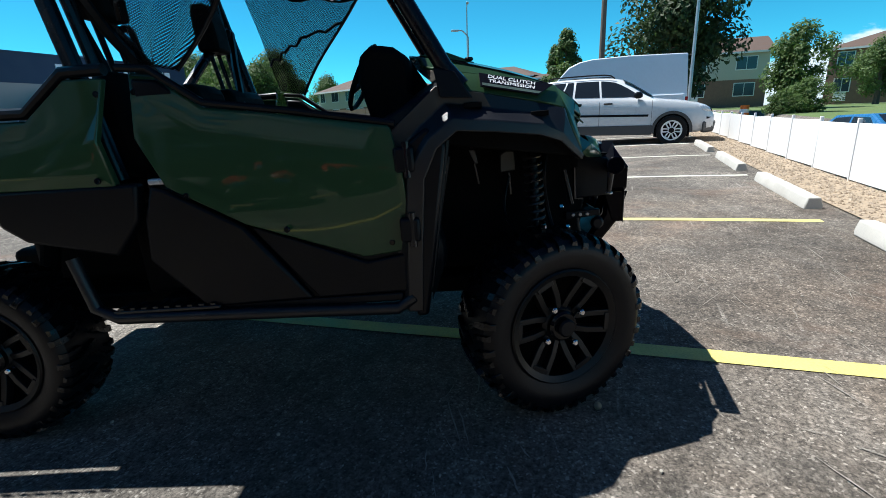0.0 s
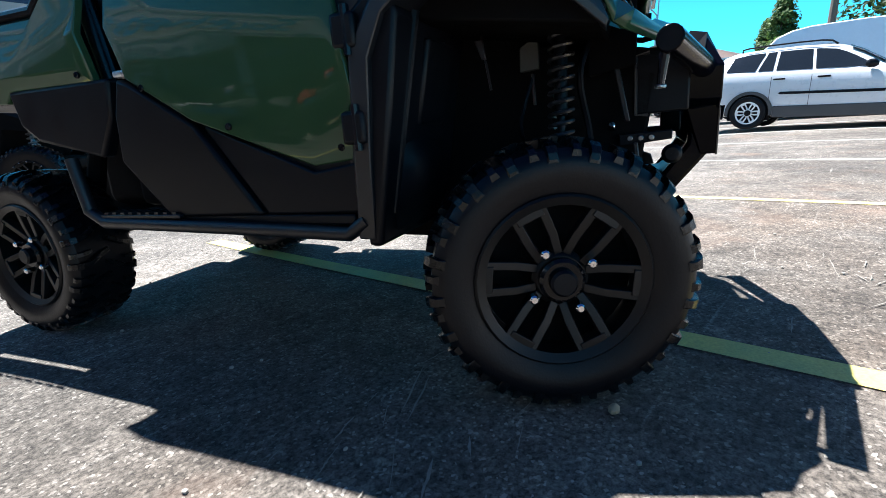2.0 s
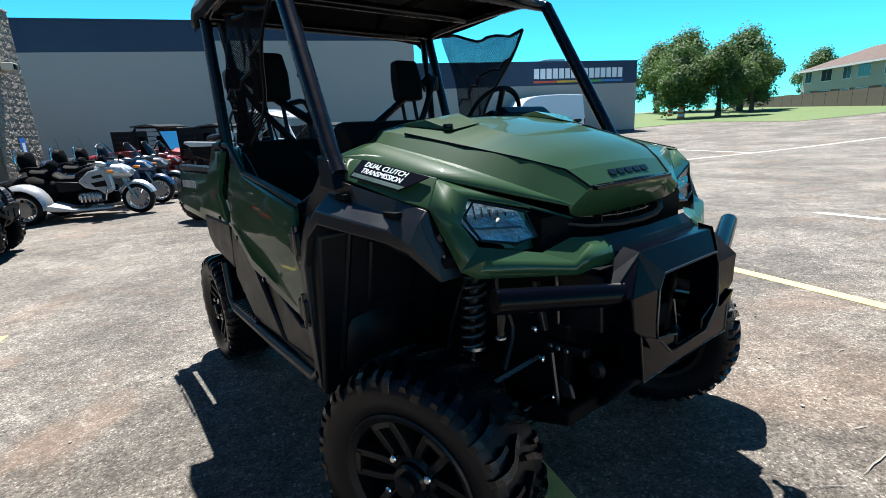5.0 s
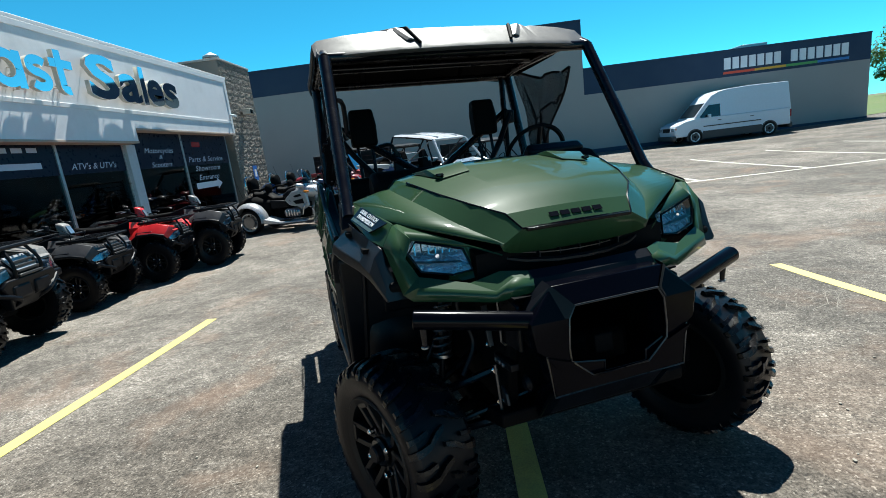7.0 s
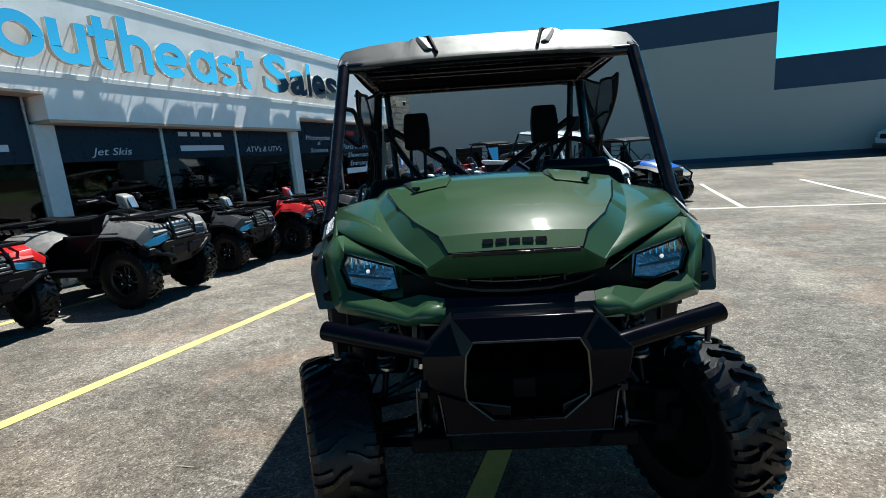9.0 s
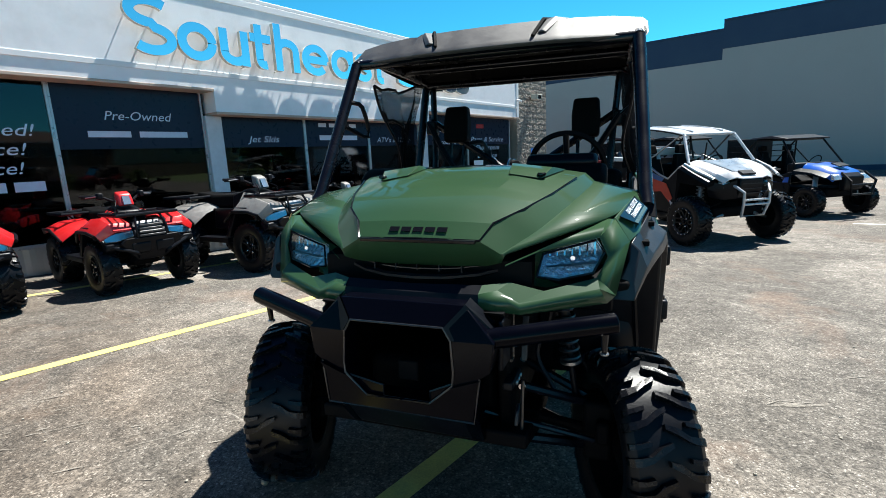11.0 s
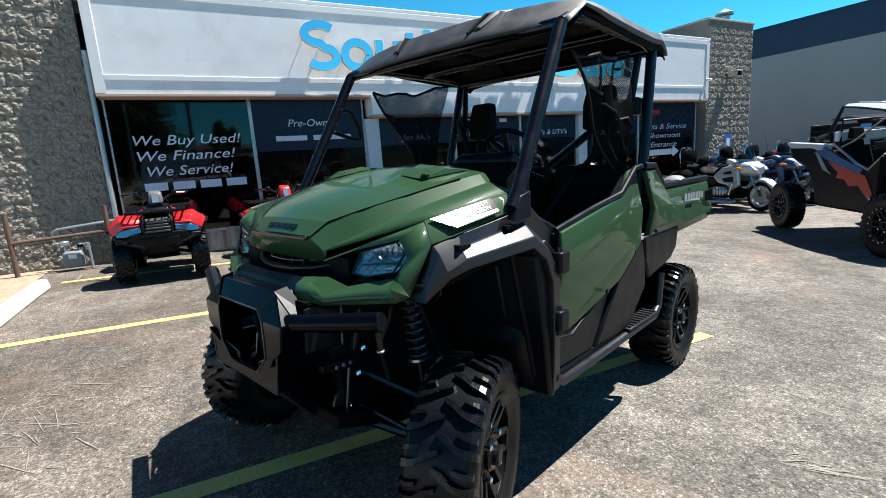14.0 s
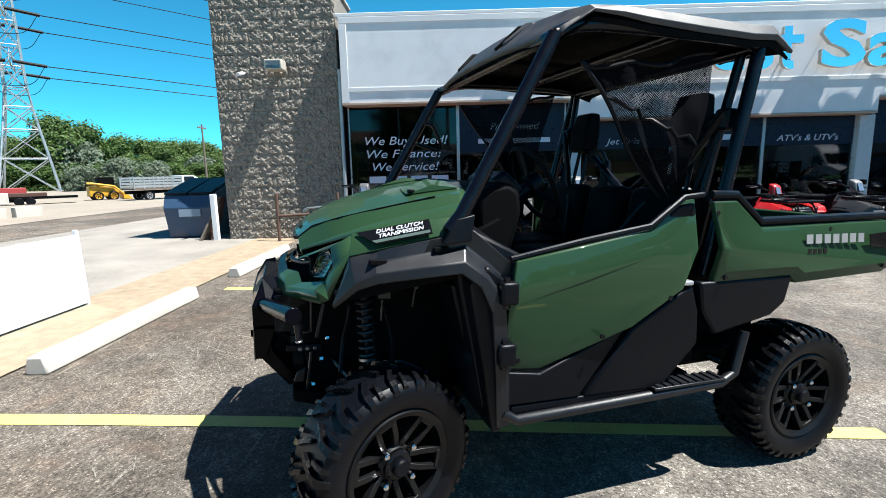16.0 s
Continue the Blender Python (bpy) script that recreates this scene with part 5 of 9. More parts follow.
        out = [(-0.335, 1.235), (-0.455, 1.240), (-0.605, 1.128), (-1.415, 1.150), (-1.43, 0.97), (-1.395, 0.905), (-0.83, 0.880), (-0.79, 0.915), (-0.36, 0.905), (-0.375, 1.05)]
        inn = [(-0.365, 1.14), (-0.45, 1.13), (-0.61, 1.075), (-1.38, 1.095), (-1.395, 0.98), (-1.37, 0.955), (-0.85, 0.93), (-0.80, 0.96), (-0.40, 0.95), (-0.41, 1.05)]
        bs = panel("bed_side", out, xb, s, GREEN, e, 0.03, "glossy dark green cargo bed side", 0.006, inn)
        part("bed_rail", tube([(s * 0.735, -0.33, 1.262), (s * 0.735, -0.46, 1.262), (s * 0.735, -0.61, 1.152), (s * 0.735, -1.42, 1.172)], 0.019, 10), BLACK, bs)
        for k in range(7):
            part("lettering_bar", prism([(-0.835 - 0.054 * k, 1.057), (-0.835 - 0.054 * k - 0.038, 1.057), (-0.828 - 0.054 * k - 0.038, 1.097), (-0.828 - 0.054 * k, 1.097)], s * 0.784, s * 0.787), SILVER, bs)
        for k in range(4):
            part("lettering_bar", box(s * 0.784, s * 0.786, -0.850 - 0.032 * k - 0.022, -0.850 - 0.032 * k, 1.012, 1.034), GLOSSB, bs)
        part("decal", prism([(-1.23, 1.09), (-1.40, 1.105), (-1.405, 1.02), (-1.25, 1.035)], s * 0.784, s * 0.787), GLOSSB, bs)
        for yy, zz in ((-0.36, 1.19), (-0.40, 0.93), (-0.86, 0.905), (-1.36, 0.94), (-1.02, 1.115)):
            part("bed_bolt", revolve(disc_prof(0.010, s * (xb(yy, zz) - 0.006), s * (xb(yy, zz) + 0.004), 0.002), 10, "x", (0, yy, zz)), GLOSSB, bs)
        # nerf bar
        nb = part("nerf_bar", tube([(s * 0.755, 0.56, 0.47), (s * 0.755, 0.50, 0.432), (s * 0.765, 0.10, 0.448), (s * 0.765, -0.46, 0.462), (s * 0.762, -0.535, 0.50), (s * 0.757, -0.575, 0.68)], 0.021, 12), SHEEN, e)
        part("step_plate", box(s * 0.74 - 0.045, s * 0.74 + 0.035, -0.47, -0.10, 0.478, 0.490), SHEEN, nb, bevel=0.003)
        for k in range(9):
            part("step_tread", box(s * 0.74 - 0.04, s * 0.74 + 0.03, -0.455 + 0.04 * k, -0.437 + 0.04 * k, 0.490, 0.497), SHEEN, nb)
        part("rocker_strip", box(s * 0.70, s * 0.75, -0.14, 0.52, 0.455, 0.485), BLACK, nb, bevel=0.006)
    # cargo bed
    bm = bmesh.new()
    add_box(bm, -0.71, 0.71, -1.42, -0.50, 0.90, 0.94)
    add_box(bm, -0.71, 0.71, -0.52, -0.48, 0.94, 1.20)
    part("cargo_bed", bm, BLACK, e, bevel=0.01)
    part("tailgate", box(-0.72, 0.72, -1.445, -1.405, 0.92, 1.15), GREEN, e, bevel=0.01)
    # hood: a centre panel, a steep facet and a side panel, mirrored
    half = [[(0, .56, 1.298), (.26, .57, 1.291), (.478, .62, 1.254), (.515, .63, 1.222), (.672, .70, 1.186)],
            [(0, .74, 1.272), (.24, .74, 1.267), (.452, .73, 1.234), (.494, .745, 1.196), (.650, .81, 1.169)],
            [(0, .95, 1.220), (.21, .95, 1.215), (.388, .94, 1.184), (.436, .95, 1.140), (.615, .96, 1.138)],
            [(0, 1.10, 1.168), (.17, 1.10, 1.163), (.318, 1.09, 1.142), (.372, 1.10, 1.084), (.572, 1.046, 1.116)],
            [(0, 1.197, 1.112), (.13, 1.195, 1.110), (.234, 1.184, 1.104), (.312, 1.182, 1.044), (.424, 1.141, 1.067)],
            [(0, 1.250, 1.060), (.12, 1.248, 1.059), (.206, 1.240, 1.055), (.271, 1.236, 1.017), (.284, 1.232, 1.019)],
            [(0, 1.226, .972), (.13, 1.224, .972), (.222, 1.219, .976), (.254, 1.224, .984), (.272, 1.228, .990)]]
    bm = bmesh.new()
    cols = [smooth_path([r[i] for r in half[:5]], 4) + [Vector(half[5][i]), Vector(half[6][i])] for i in range(5)]
    add_loft(bm, [[c[k] for c in cols] for k in range(len(cols[0]))], closed=False, caps=False)
    mirror_x(bm)
    bmesh.ops.remove_doubles(bm, verts=bm.verts, dist=0.0005)
    shell("hood", bm, GREEN, e, 0.008, "glossy dark green folded hood", 0.0, smooth=9)
    # badge plate: raised lip round the front of the centre panel
    part("hood_panel_line", tube([(0.452, 0.735, 1.236), (0.388, 0.94, 1.186), (0.318, 1.09, 1.144), (0.236, 1.184, 1.105), (0.206, 1.2395, 1.057), (0, 1.2505, 1.061), (-0.206, 1.2395, 1.057), (-0.236, 1.184, 1.105), (-0.318, 1.09, 1.144), (-0.388, 0.94, 1.186), (-0.452, 0.735, 1.236)], 0.0035, 6), GLOSSB, e)
    part("hood_front_gap", prism([(1.236, 1.047), (1.256, 1.047), (1.258, 1.058), (1.238, 1.060)], -0.195, 0.195), GLOSSB, e, bevel=0.002)
    for k in range(5):
        bm = box(-0.0165, 0.0165, -0.0095, 0.0095, -0.001, 0.001)
        bmesh.ops.transform(bm, matrix=Matrix.Translation((-0.082 + 0.041 * k, 1.2265, 1.0865)) @ Matrix.Rotation(radians(-44), 4, "X"), verts=bm.verts)
        part("badge_bar", bm, GLOSSB, e)
    for s in (1, -1):
        part("hood_catch", revolve(disc_prof(0.017, 1.245, 1.258, 0.004), 14, "z", (s * 0.33, 0.80, 0)), GLOSSB, e)
        part("hood_scoop", loft([[(s * .20, .60, 1.288), (s * .40, .62, 1.268), (s * .40, .62, 1.270), (s * .20, .60, 1.290)], [(s * .19, .70, 1.278), (s * .37, .72, 1.254), (s * .36, .72, 1.278), (s * .20, .70, 1.298)], [(s * .21, .82, 1.255), (s * .33, .82, 1.236), (s * .33, .82, 1.238), (s * .21, .82, 1.257)]]), GREEN, e, bevel=0.004)
        # side of the hood with the gearbox label
        shell("hood_side", fill([(s * .592, 1.073, 1.117), (s * .650, .81, 1.169), (s * .672, .70, 1.186), (s * .712, .70, 1.13), (s * .690, .805, 1.112), (s * .670, 1.01, 1.070), (s * .637, 1.090, 1.046)], [(0, 1, 4, 5, 6), (1, 2, 3, 4)]), GREEN, e, 0.010, "", 0.003, smooth=9)
        A, B, D = Vector((s * .600, 1.060, 1.118)), Vector((s * .648, .818, 1.168)), Vector((s * .667, 1.004, 1.078))
        fw = (A - B).normalized() * s
        nn = fw.cross((A + B) / 2 - D)
        nn = (nn if nn.x * s > 0 else -nn).normalized()
        upv = nn.cross(fw).normalized()
        mt = Matrix((fw, upv, nn)).transposed().to_4x4()
        mt.translation = (A + B) / 2 - upv * 0.036 + nn * 0.004
        lb = part("label_plate", fill([mt @ Vector((x, y, 0)) for x, y in ((-.128 * s, .033), (.124 * s, .033), (.062 * s, -.030), (-.128 * s, -.030))], [(0, 1, 2, 3)]), GLOSSB, e, "black label plate with white lettering", smooth=0)
        md = lb.modifiers.new("thick", "SOLIDIFY")
        md.thickness, md.offset = 0.004, 0
        lettering("lettering", "DUAL CLUTCH", 0.0225, mt @ Matrix.Translation((-0.022 * s, 0.020, 0.003)), LETTERW, lb, 0.0008, 0.25, stretch=1.05)
        lettering("lettering", "TRANSMISSION", 0.0225, mt @ Matrix.Translation((-0.024 * s, -0.001, 0.003)), LETTERW, lb, 0.0008, 0.25, stretch=1.0)
        part("label_strip", fill([mt @ Vector((x, y, 0.003)) for x, y in ((-.122 * s, -.014), (.076 * s, -.014), (.064 * s, -.026), (-.122 * s, -.026))], [(0, 1, 2, 3)]), pbr("grey_green_strip", (0.06, 0.085, 0.075), 0.3), lb, smooth=0)
        # front wing: a strip over the lamp, a cheek beside it and a lip below
        wv = [(.285, 1.243, .986), (.572, 1.050, 1.111), (.593, 1.073, 1.112), (.637, 1.090, 1.046), (.602, 1.155, .892), (.556, 1.198, .919), (.337, 1.288, .884), (.273, 1.288, .918), (.221, 1.315, .910),
              (.552, 1.142, 1.066), (.375, 1.180, 1.022), (.577, 1.135, 1.005), (.548, 1.163, .945), (.578, 1.185, .874), (.342, 1.298, .852), (.225, 1.330, .870), (0, 1.322, .908), (0, 1.342, .864), (.40, 1.235, .912), (.30, 1.245, .935), (.225, 1.285, .930), (0, 1.295, .926)]
        bm = fill([(s * x, y, z) for x, y, z in wv], [(0, 1, 9, 10), (1, 2, 9), (2, 3, 11, 9), (3, 4, 12, 11), (4, 5, 12), (5, 6, 14, 13), (4, 5, 13), (6, 7, 8, 15, 14)])
        wing = shell("front_wing", bm, GREEN, e, 0.006, "", 0.0, smooth=9, ahead=True)
        part("wing_ledge", fill([(s * wv[k][0], wv[k][1], wv[k][2]) for k in (5, 12, 18, 6, 19, 7, 20, 8)], [(0, 1, 2, 3), (3, 2, 4, 5), (5, 4, 6, 7)]), GREEN, wing, smooth=9)
        part("lip_centre", fill([(s * x, y, z) for x, y, z in ((.221, 1.312, .908), (.225, 1.283, .930), (0, 1.293, .926), (0, 1.320, .906), (0, 1.340, .864), (.225, 1.330, .866))], [(0, 1, 2, 3), (0, 3, 4, 5)]), BLACK, e, smooth=0)
        hv = [(.372, 1.190, .944), (.389, 1.165, 1.012), (.540, 1.140, 1.055), (.565, 1.128, 1.018), (.535, 1.155, .958), (.440, 1.186, .938)]
        lamp = part("head_lamp", fill([(s * x, y - 0.004 - 0.30 * (z - 0.938), z) for x, y, z in hv], [(0, 1, 2, 3, 4, 5)]), LENS, e, "clear head lamp with bright reflector", smooth=0)
        part("lamp_lens", fill([(s * x, y + 0.004, z) for x, y, z in hv], [(0, 1, 2, 3, 4, 5)]), CLEAR, lamp, smooth=0)
        rim = [(s * x, y + 0.004, z) for x, y, z in hv]
        part("lamp_rim", tube(rim + [rim[0]], 0.004, 6), GLOSSB, lamp)
        part("lamp_visor", fill([(s * x, y, z) for x, y, z in ((.40, 1.178, .972), (.545, 1.150, .985), (.545, 1.120, .99), (.40, 1.145, .977))], [(0, 1, 2, 3)]), STEEL, lamp, smooth=0)
        for k in range(7):
            u = 0.405 + 0.022 * k
            part("lamp_rib", prism([(1.112 + 0.01 * (k % 2), 0.958 + 0.008 * k), (1.150 - 0.006 * k, 0.958 + 0.008 * k), (1.142 - 0.006 * k, 1.008 + 0.006 * k), (1.108, 1.012 + 0.006 * k)], s * (u - 0.0022), s * (u + 0.0022)), CHROME, lamp)
        part("lamp_bulb", tube([(s * 0.475, 1.14, 1.0), (s * 0.475, 1.158, 1.0)], 0.007, 12), CHROME, lamp)
        part("lamp_surround", fill([(s * x, y, z) for x, y, z in ((.285, 1.175, .985), (.575, 1.04, 1.075), (.60, 1.05, .93), (.40, 1.160, .905), (.24, 1.20, .925))], [(0, 1, 2, 3, 4)]), GREEN, e, smooth=0)
        # bumper side tube with a flat end
        part("bumper_tube", tube([(s * 0.24, 1.385, 0.795), (s * 0.604, 1.269, 0.842)], 0.030, 18), GUARDB, e, bevel=0.003)
        part("tow_pin", tube([(s * 0.575, 1.262, 0.815), (s * 0.575, 1.255, 0.745)], [0.012, 0.008], 10), TUBEB, e)
        part("tow_pin_nut", revolve(disc_prof(0.013, 0.74, 0.748, 0.002), 10, "z", (s * 0.575, 1.255, 0)), STEEL, e)
    # grille
    part("grille_back", prism([(1.08, 0.80), (1.20, 0.82), (1.20, 0.99), (1.08, 1.02)], -0.36, 0.36), DARK, e)
    for z, y, w, hh, mt in ((0.940, 1.262, 0.30, 0.010, BLACK), (0.964, 1.235, 0.20, 0.004, GLOSSB)):
        part("grille_bar", loft([[(x, y - 0.10 * (abs(x) / 0.3) ** 2, z + 0.03 * (abs(x) / 0.3) ** 3 - hh), (x, y + 0.012 - 0.10 * (abs(x) / 0.3) ** 2, z + 0.03 * (abs(x) / 0.3) ** 3 - hh * 0.4), (x, y + 0.012 - 0.10 * (abs(x) / 0.3) ** 2, z + 0.03 * (abs(x) / 0.3) ** 3 + hh * 0.4), (x, y - 0.10 * (abs(x) / 0.3) ** 2, z + 0.03 * (abs(x) / 0.3) ** 3 + hh)] for x in [w * k for k in (-1, -0.66, -0.33, 0, 0.33, 0.66, 1)]]), mt, e)
    for k in range(5):
        part("grille_slat", box(-0.15 + 0.075 * k, -0.146 + 0.075 * k, 1.215, 1.24, 0.955, 0.975), BLACK, e)
    part("front_under_panel", prism([(1.15, 0.78), (1.33, 0.855), (1.335, 0.862), (1.15, 0.86)], -0.30, 0.30), DARK, e)
    # bumper guard: a broad ring round an opening
    og = [(-.20, .893), (.20, .893), (.294, .80), (.282, .715), (.252, .695), (.236, .562), (-.236, .562), (-.252, .695), (-.282, .715), (-.294, .80)]
    ig = [(-.147, .834), (.147, .834), (.168, .797), (.175, .705), (.172, .665), (.10, .602), (-.10, .602), (-.172, .665), (-.175, .705), (-.168, .797)]

    def yg(z, d):
        return 1.420 - 0.68 * max(0.0, z - 0.834) + (d if z > 0.6 else d * 0.5)
    bm = bmesh.new()
    ro, ri = [[bm.verts.new((x, yg(z, d), z)) for x, z in pl] for pl in (og,) for d in (0, -0.085)], [[bm.verts.new((x, yg(z, d), z)) for x, z in pl] for pl in (ig,) for d in (0, -0.085)]
    n = len(og)
    for i in range(n):
        j = (i + 1) % n
        bm.faces.new((ro[0][i], ro[0][j], ri[0][j], ri[0][i]))
        bm.faces.new((ro[1][i], ri[1][i], ri[1][j], ro[1][j]))
        bm.faces.new((ro[0][i], ro[1][i], ro[1][j], ro[0][j]))
        bm.faces.new((ri[0][i], ri[0][j], ri[1][j], ri[1][i]))
    part("bumper_guard", bm, GUARDB, e, "gloss black front bumper guard", smooth=12, bevel=0.004, segs=2)
    for s in (1, -1):
        part("guard_pod", fill([(s * x, y, z) for x, y, z in ((.150, 1.424, .836), (.203, 1.384, .896), (.298, 1.366, .802), (.172, 1.424, .799), (.205, 1.34, .905), (.30, 1.30, .80))], [(0, 1, 2, 3), (1, 4, 5, 2)]), BLACK, e, smooth=0)
        part("guard_rib", prism([(.168, .662), (.255, .694), (.225, .655)], 1.412, 1.432, "y") if s > 0 else prism([(-.168, .662), (-.255, .694), (-.225, .655)], 1.412, 1.432, "y"), GUARDB, e)
        part("guard_side", prism([(1.355, 0.72), (1.405, 0.72), (1.408, 0.575), (1.29, 0.43), (1.245, 0.455), (1.345, 0.595)], s * 0.185, s * 0.235), GUARDB, e, bevel=0.010)
    part("guard_skid", prism([(1.22, 0.42), (1.30, 0.44), (1.40, 0.565), (1.38, 0.58), (1.28, 0.50), (1.22, 0.50)], -0.2, 0.2), BLACK, e, bevel=0.008)
    part("hitch_receiver", box(-0.035, 0.035, 1.28, 1.34, 0.625, 0.69), DARK, e, bevel=0.006)
    part("lower_guard_plate", prism([(-.165, .665), (-.10, .635), (-.10, .60), (.05, .60), (.05, .635), (.165, .655), (.165, .565), (-.165, .565)], 1.395, 1.408, "y"), GUARDB, e)
    # thin paler tubes paint the bevel highlights along the guard's edges
    rim_ = [(x * 1.004, yg(z, 0.001), z) for x, z in ig]
    part("guard_edge_glint", tube(rim_ + [rim_[0]], 0.0032, 6), GUARDE, e)
    part("guard_edge_glint", tube([(-.165, 1.4095, .665), (-.10, 1.4095, .635), (-.10, 1.4095, .60), (.05, 1.4095, .60), (.05, 1.4095, .635), (.165, 1.4095, .655)], 0.0028, 6), GUARDE, e)
    rim_ = [(x, yg(z, 0.0), z) for x, z in og[4:8]]
    part("guard_edge_glint", tube(rim_, 0.003, 6), GUARDE, e)
    # dash and cowl
    part("dashboard", prism([(0.46, 0.98), (0.41, 1.18), (0.42, 1.265), (0.47, 1.298), (0.54, 1.285), (0.60, 1.24), (0.60, 1.02)], -0.56, 0.56), DARK, e, bevel=0.025)
    part("instrument_hood", prism([(0.38, 1.27), (0.47, 1.345), (0.53, 1.30), (0.42, 1.22)], -0.52, -0.22), BLACK, e, bevel=0.02)
    sw = part("steering_wheel", revolve([(0.0, 0.155), (0.013, 0.168), (0.0, 0.181), (-0.013, 0.168)], 36, "y"), FABRIC, e)
    sw.matrix_local = Matrix.Translation((-0.375, 0.27, 1.285)) @ Matrix.Rotation(radians(-28), 4, "X")
    for a in (90, 210, 330):
        part("spoke", tube([(0, 0.02, 0), (0.165 * math.cos(radians(a)), 0, 0.165 * math.sin(radians(a)))], 0.014, 8), BLACK, sw)
    part("hub", revolve(disc_prof(0.05, -0.03, 0.03), 16, "y"), BLACK, sw)
    part("column", tube([(0, 0, 0), (0, 0.2, -0.02)], 0.03, 10), BLACK, sw)
    # seats
    for s, w in ((-1, 0.22), (1, 0.22), (0, 0.15)):
        cx = s * 0.415
        part("seat_cushion", box(cx - w, cx + w, -0.36, 0.10, 0.82, 0.95), FABRIC, e, bevel=0.04, segs=3)
        bm = box(cx - w, cx + w, -0.06, 0.06, 0.0, 0.36)
        bmesh.ops.transform(bm, matrix=Matrix.Translation((0, -0.37, 0.92)) @ Matrix.Rotation(radians(10), 4, "X"), verts=bm.verts)
        part("seat_back", bm, FABRIC, e, bevel=0.05, segs=3)
        if s:
            bm = loft([[(cx - 0.080, -0.45, 1.47), (cx + 0.080, -0.45, 1.47), (cx + 0.080, -0.56, 1.47), (cx - 0.080, -0.56, 1.47)], [(cx - 0.084, -0.46, 1.60), (cx + 0.084, -0.46, 1.60), (cx + 0.084, -0.57, 1.60), (cx - 0.084, -0.57, 1.60)], [(cx - 0.075, -0.49, 1.705), (cx + 0.075, -0.49, 1.705), (cx + 0.075, -0.57, 1.705), (cx - 0.075, -0.57, 1.705)]])
            part("head_rest", bm, FABRIC, e, bevel=0.02, segs=3)
            for dx in (-0.045, 0.045):
                part("head_rest_post", tube([(cx + dx, -0.47, 1.24), (cx + dx, -0.515, 1.48)], 0.011, 8), TUBEB, e)
    # roll cage
    for s in (1, -1):
        part("front_post", tube([(s * 0.70, 0.76, 1.13), (s * 0.695, 0.71, 1.19), (s * 0.665, 0.375, 1.81)], 0.027, 12), TUBEB, e)
        part("post_clamp", loft([[(s * 0.66, 0.69, 1.12), (s * 0.735, 0.69, 1.10), (s * 0.735, 0.79, 1.09), (s * 0.66, 0.79, 1.11)], [(s * 0.67, 0.675, 1.19), (s * 0.725, 0.675, 1.19), (s * 0.725, 0.74, 1.175), (s * 0.67, 0.74, 1.175)]]), BLACK, e, bevel=0.004)
        part("side_rail", tube([(s * 0.665, 0.375, 1.81), (s * 0.66, 0.2, 1.865), (s * 0.655, -0.45, 1.88), (s * 0.655, -0.585, 1.86)], 0.025, 12, 3), TUBEB, e)
        part("rear_post", tube([(s * 0.68, -0.395, 0.92), (s * 0.685, -0.455, 1.27), (s * 0.66, -0.585, 1.86)], 0.027, 12), TUBEB, e)
        part("rear_brace", tube([(s * 0.56, -0.46, 1.20), (s * 0.57, -0.50, 1.45), (s * 0.60, -0.56, 1.84)], 0.02, 10), TUBEB, e)
        part("cage_diagonal", tube([(s * 0.60, -0.52, 1.62), (s * 0.02, -0.52, 1.235)], 0.023, 10), TUBEB, e)
        part("seat_belt", tube([(s * 0.58, -0.50, 1.55), (s * 0.55, -0.45, 1.30), (s * 0.56, -0.40, 1.0)], 0.014, 6), BLACK, e)
        part("shoulder_belt", tube([(s * 0.61, -0.49, 1.60), (s * 0.50, -0.45, 1.42), (s * 0.30, -0.36, 1.16), (s * 0.20, -0.28, 0.98)], 0.019, 6), BLACK, e)
        if s > 0:
            part("belt_tower", loft([[(0.16, -0.50, 1.18), (0.25, -0.50, 1.18), (0.25, -0.56, 1.18), (0.16, -0.56, 1.18)], [(0.19, -0.52, 1.42), (0.235, -0.52, 1.42), (0.235, -0.55, 1.42), (0.19, -0.55, 1.42)]]), BLACK, e, bevel=0.01)
            part("tower_arm", tube([(0.21, -0.53, 1.41), (0.25, -0.52, 1.47), (0.33, -0.50, 1.46)], 0.014, 8, 3), SHEEN, e)
            part("grab_handle", tube([(s * 0.655, 0.47, 1.62), (s * 0.62, 0.42, 1.60), (s * 0.62, 0.37, 1.46), (s * 0.665, 0.52, 1.50)], 0.011, 8, 3), BLACK, e)
        part("belt_guide", box(s * 0.60 - 0.04, s * 0.60 + 0.03, -0.57, -0.48, 1.53, 1.62), BLACK, e, bevel=0.012)
        # side net: hangs slack from the rail to the foot of the rear post
        bm = bmesh.new()
        rows = []
        for i in range(13):
            u = i / 12
            top = Vector((s * 0.64, 0.24 - 0.64 * u, 1.70 + 0.11 * u + 0.035 * (2 * u - 1) ** 2 - 0.012 * math.sin(u * 14)))
            bot = Vector((s * 0.67, -0.14 - 0.13 * u, 1.25 + 0.03 * u))
            mid = Vector((s * 0.655, 0.04 - 0.38 * u, 1.50 + 0.05 * u))
            row = []
            for j in range(13):
                v = j / 12
                p = top * (1 - v) ** 2 + mid * 2 * v * (1 - v) + bot * v * v
                p.x += s * 0.022 * math.sin(6.3 * v + 5 * u) - s * 0.020 * math.sin(19 * u + 3 * v)
                row.append(p)
            rows.append(row)
        add_loft(bm, rows, closed=False, caps=False)
        nt = part("side_net", bm, NET, e, "slack black mesh side net", smooth=60)
        part("net_strap", tube([r[0] for r in rows], 0.008, 6), BLACK, nt)
        part("net_strap", tube(rows[0], 0.008, 6), BLACK, nt)
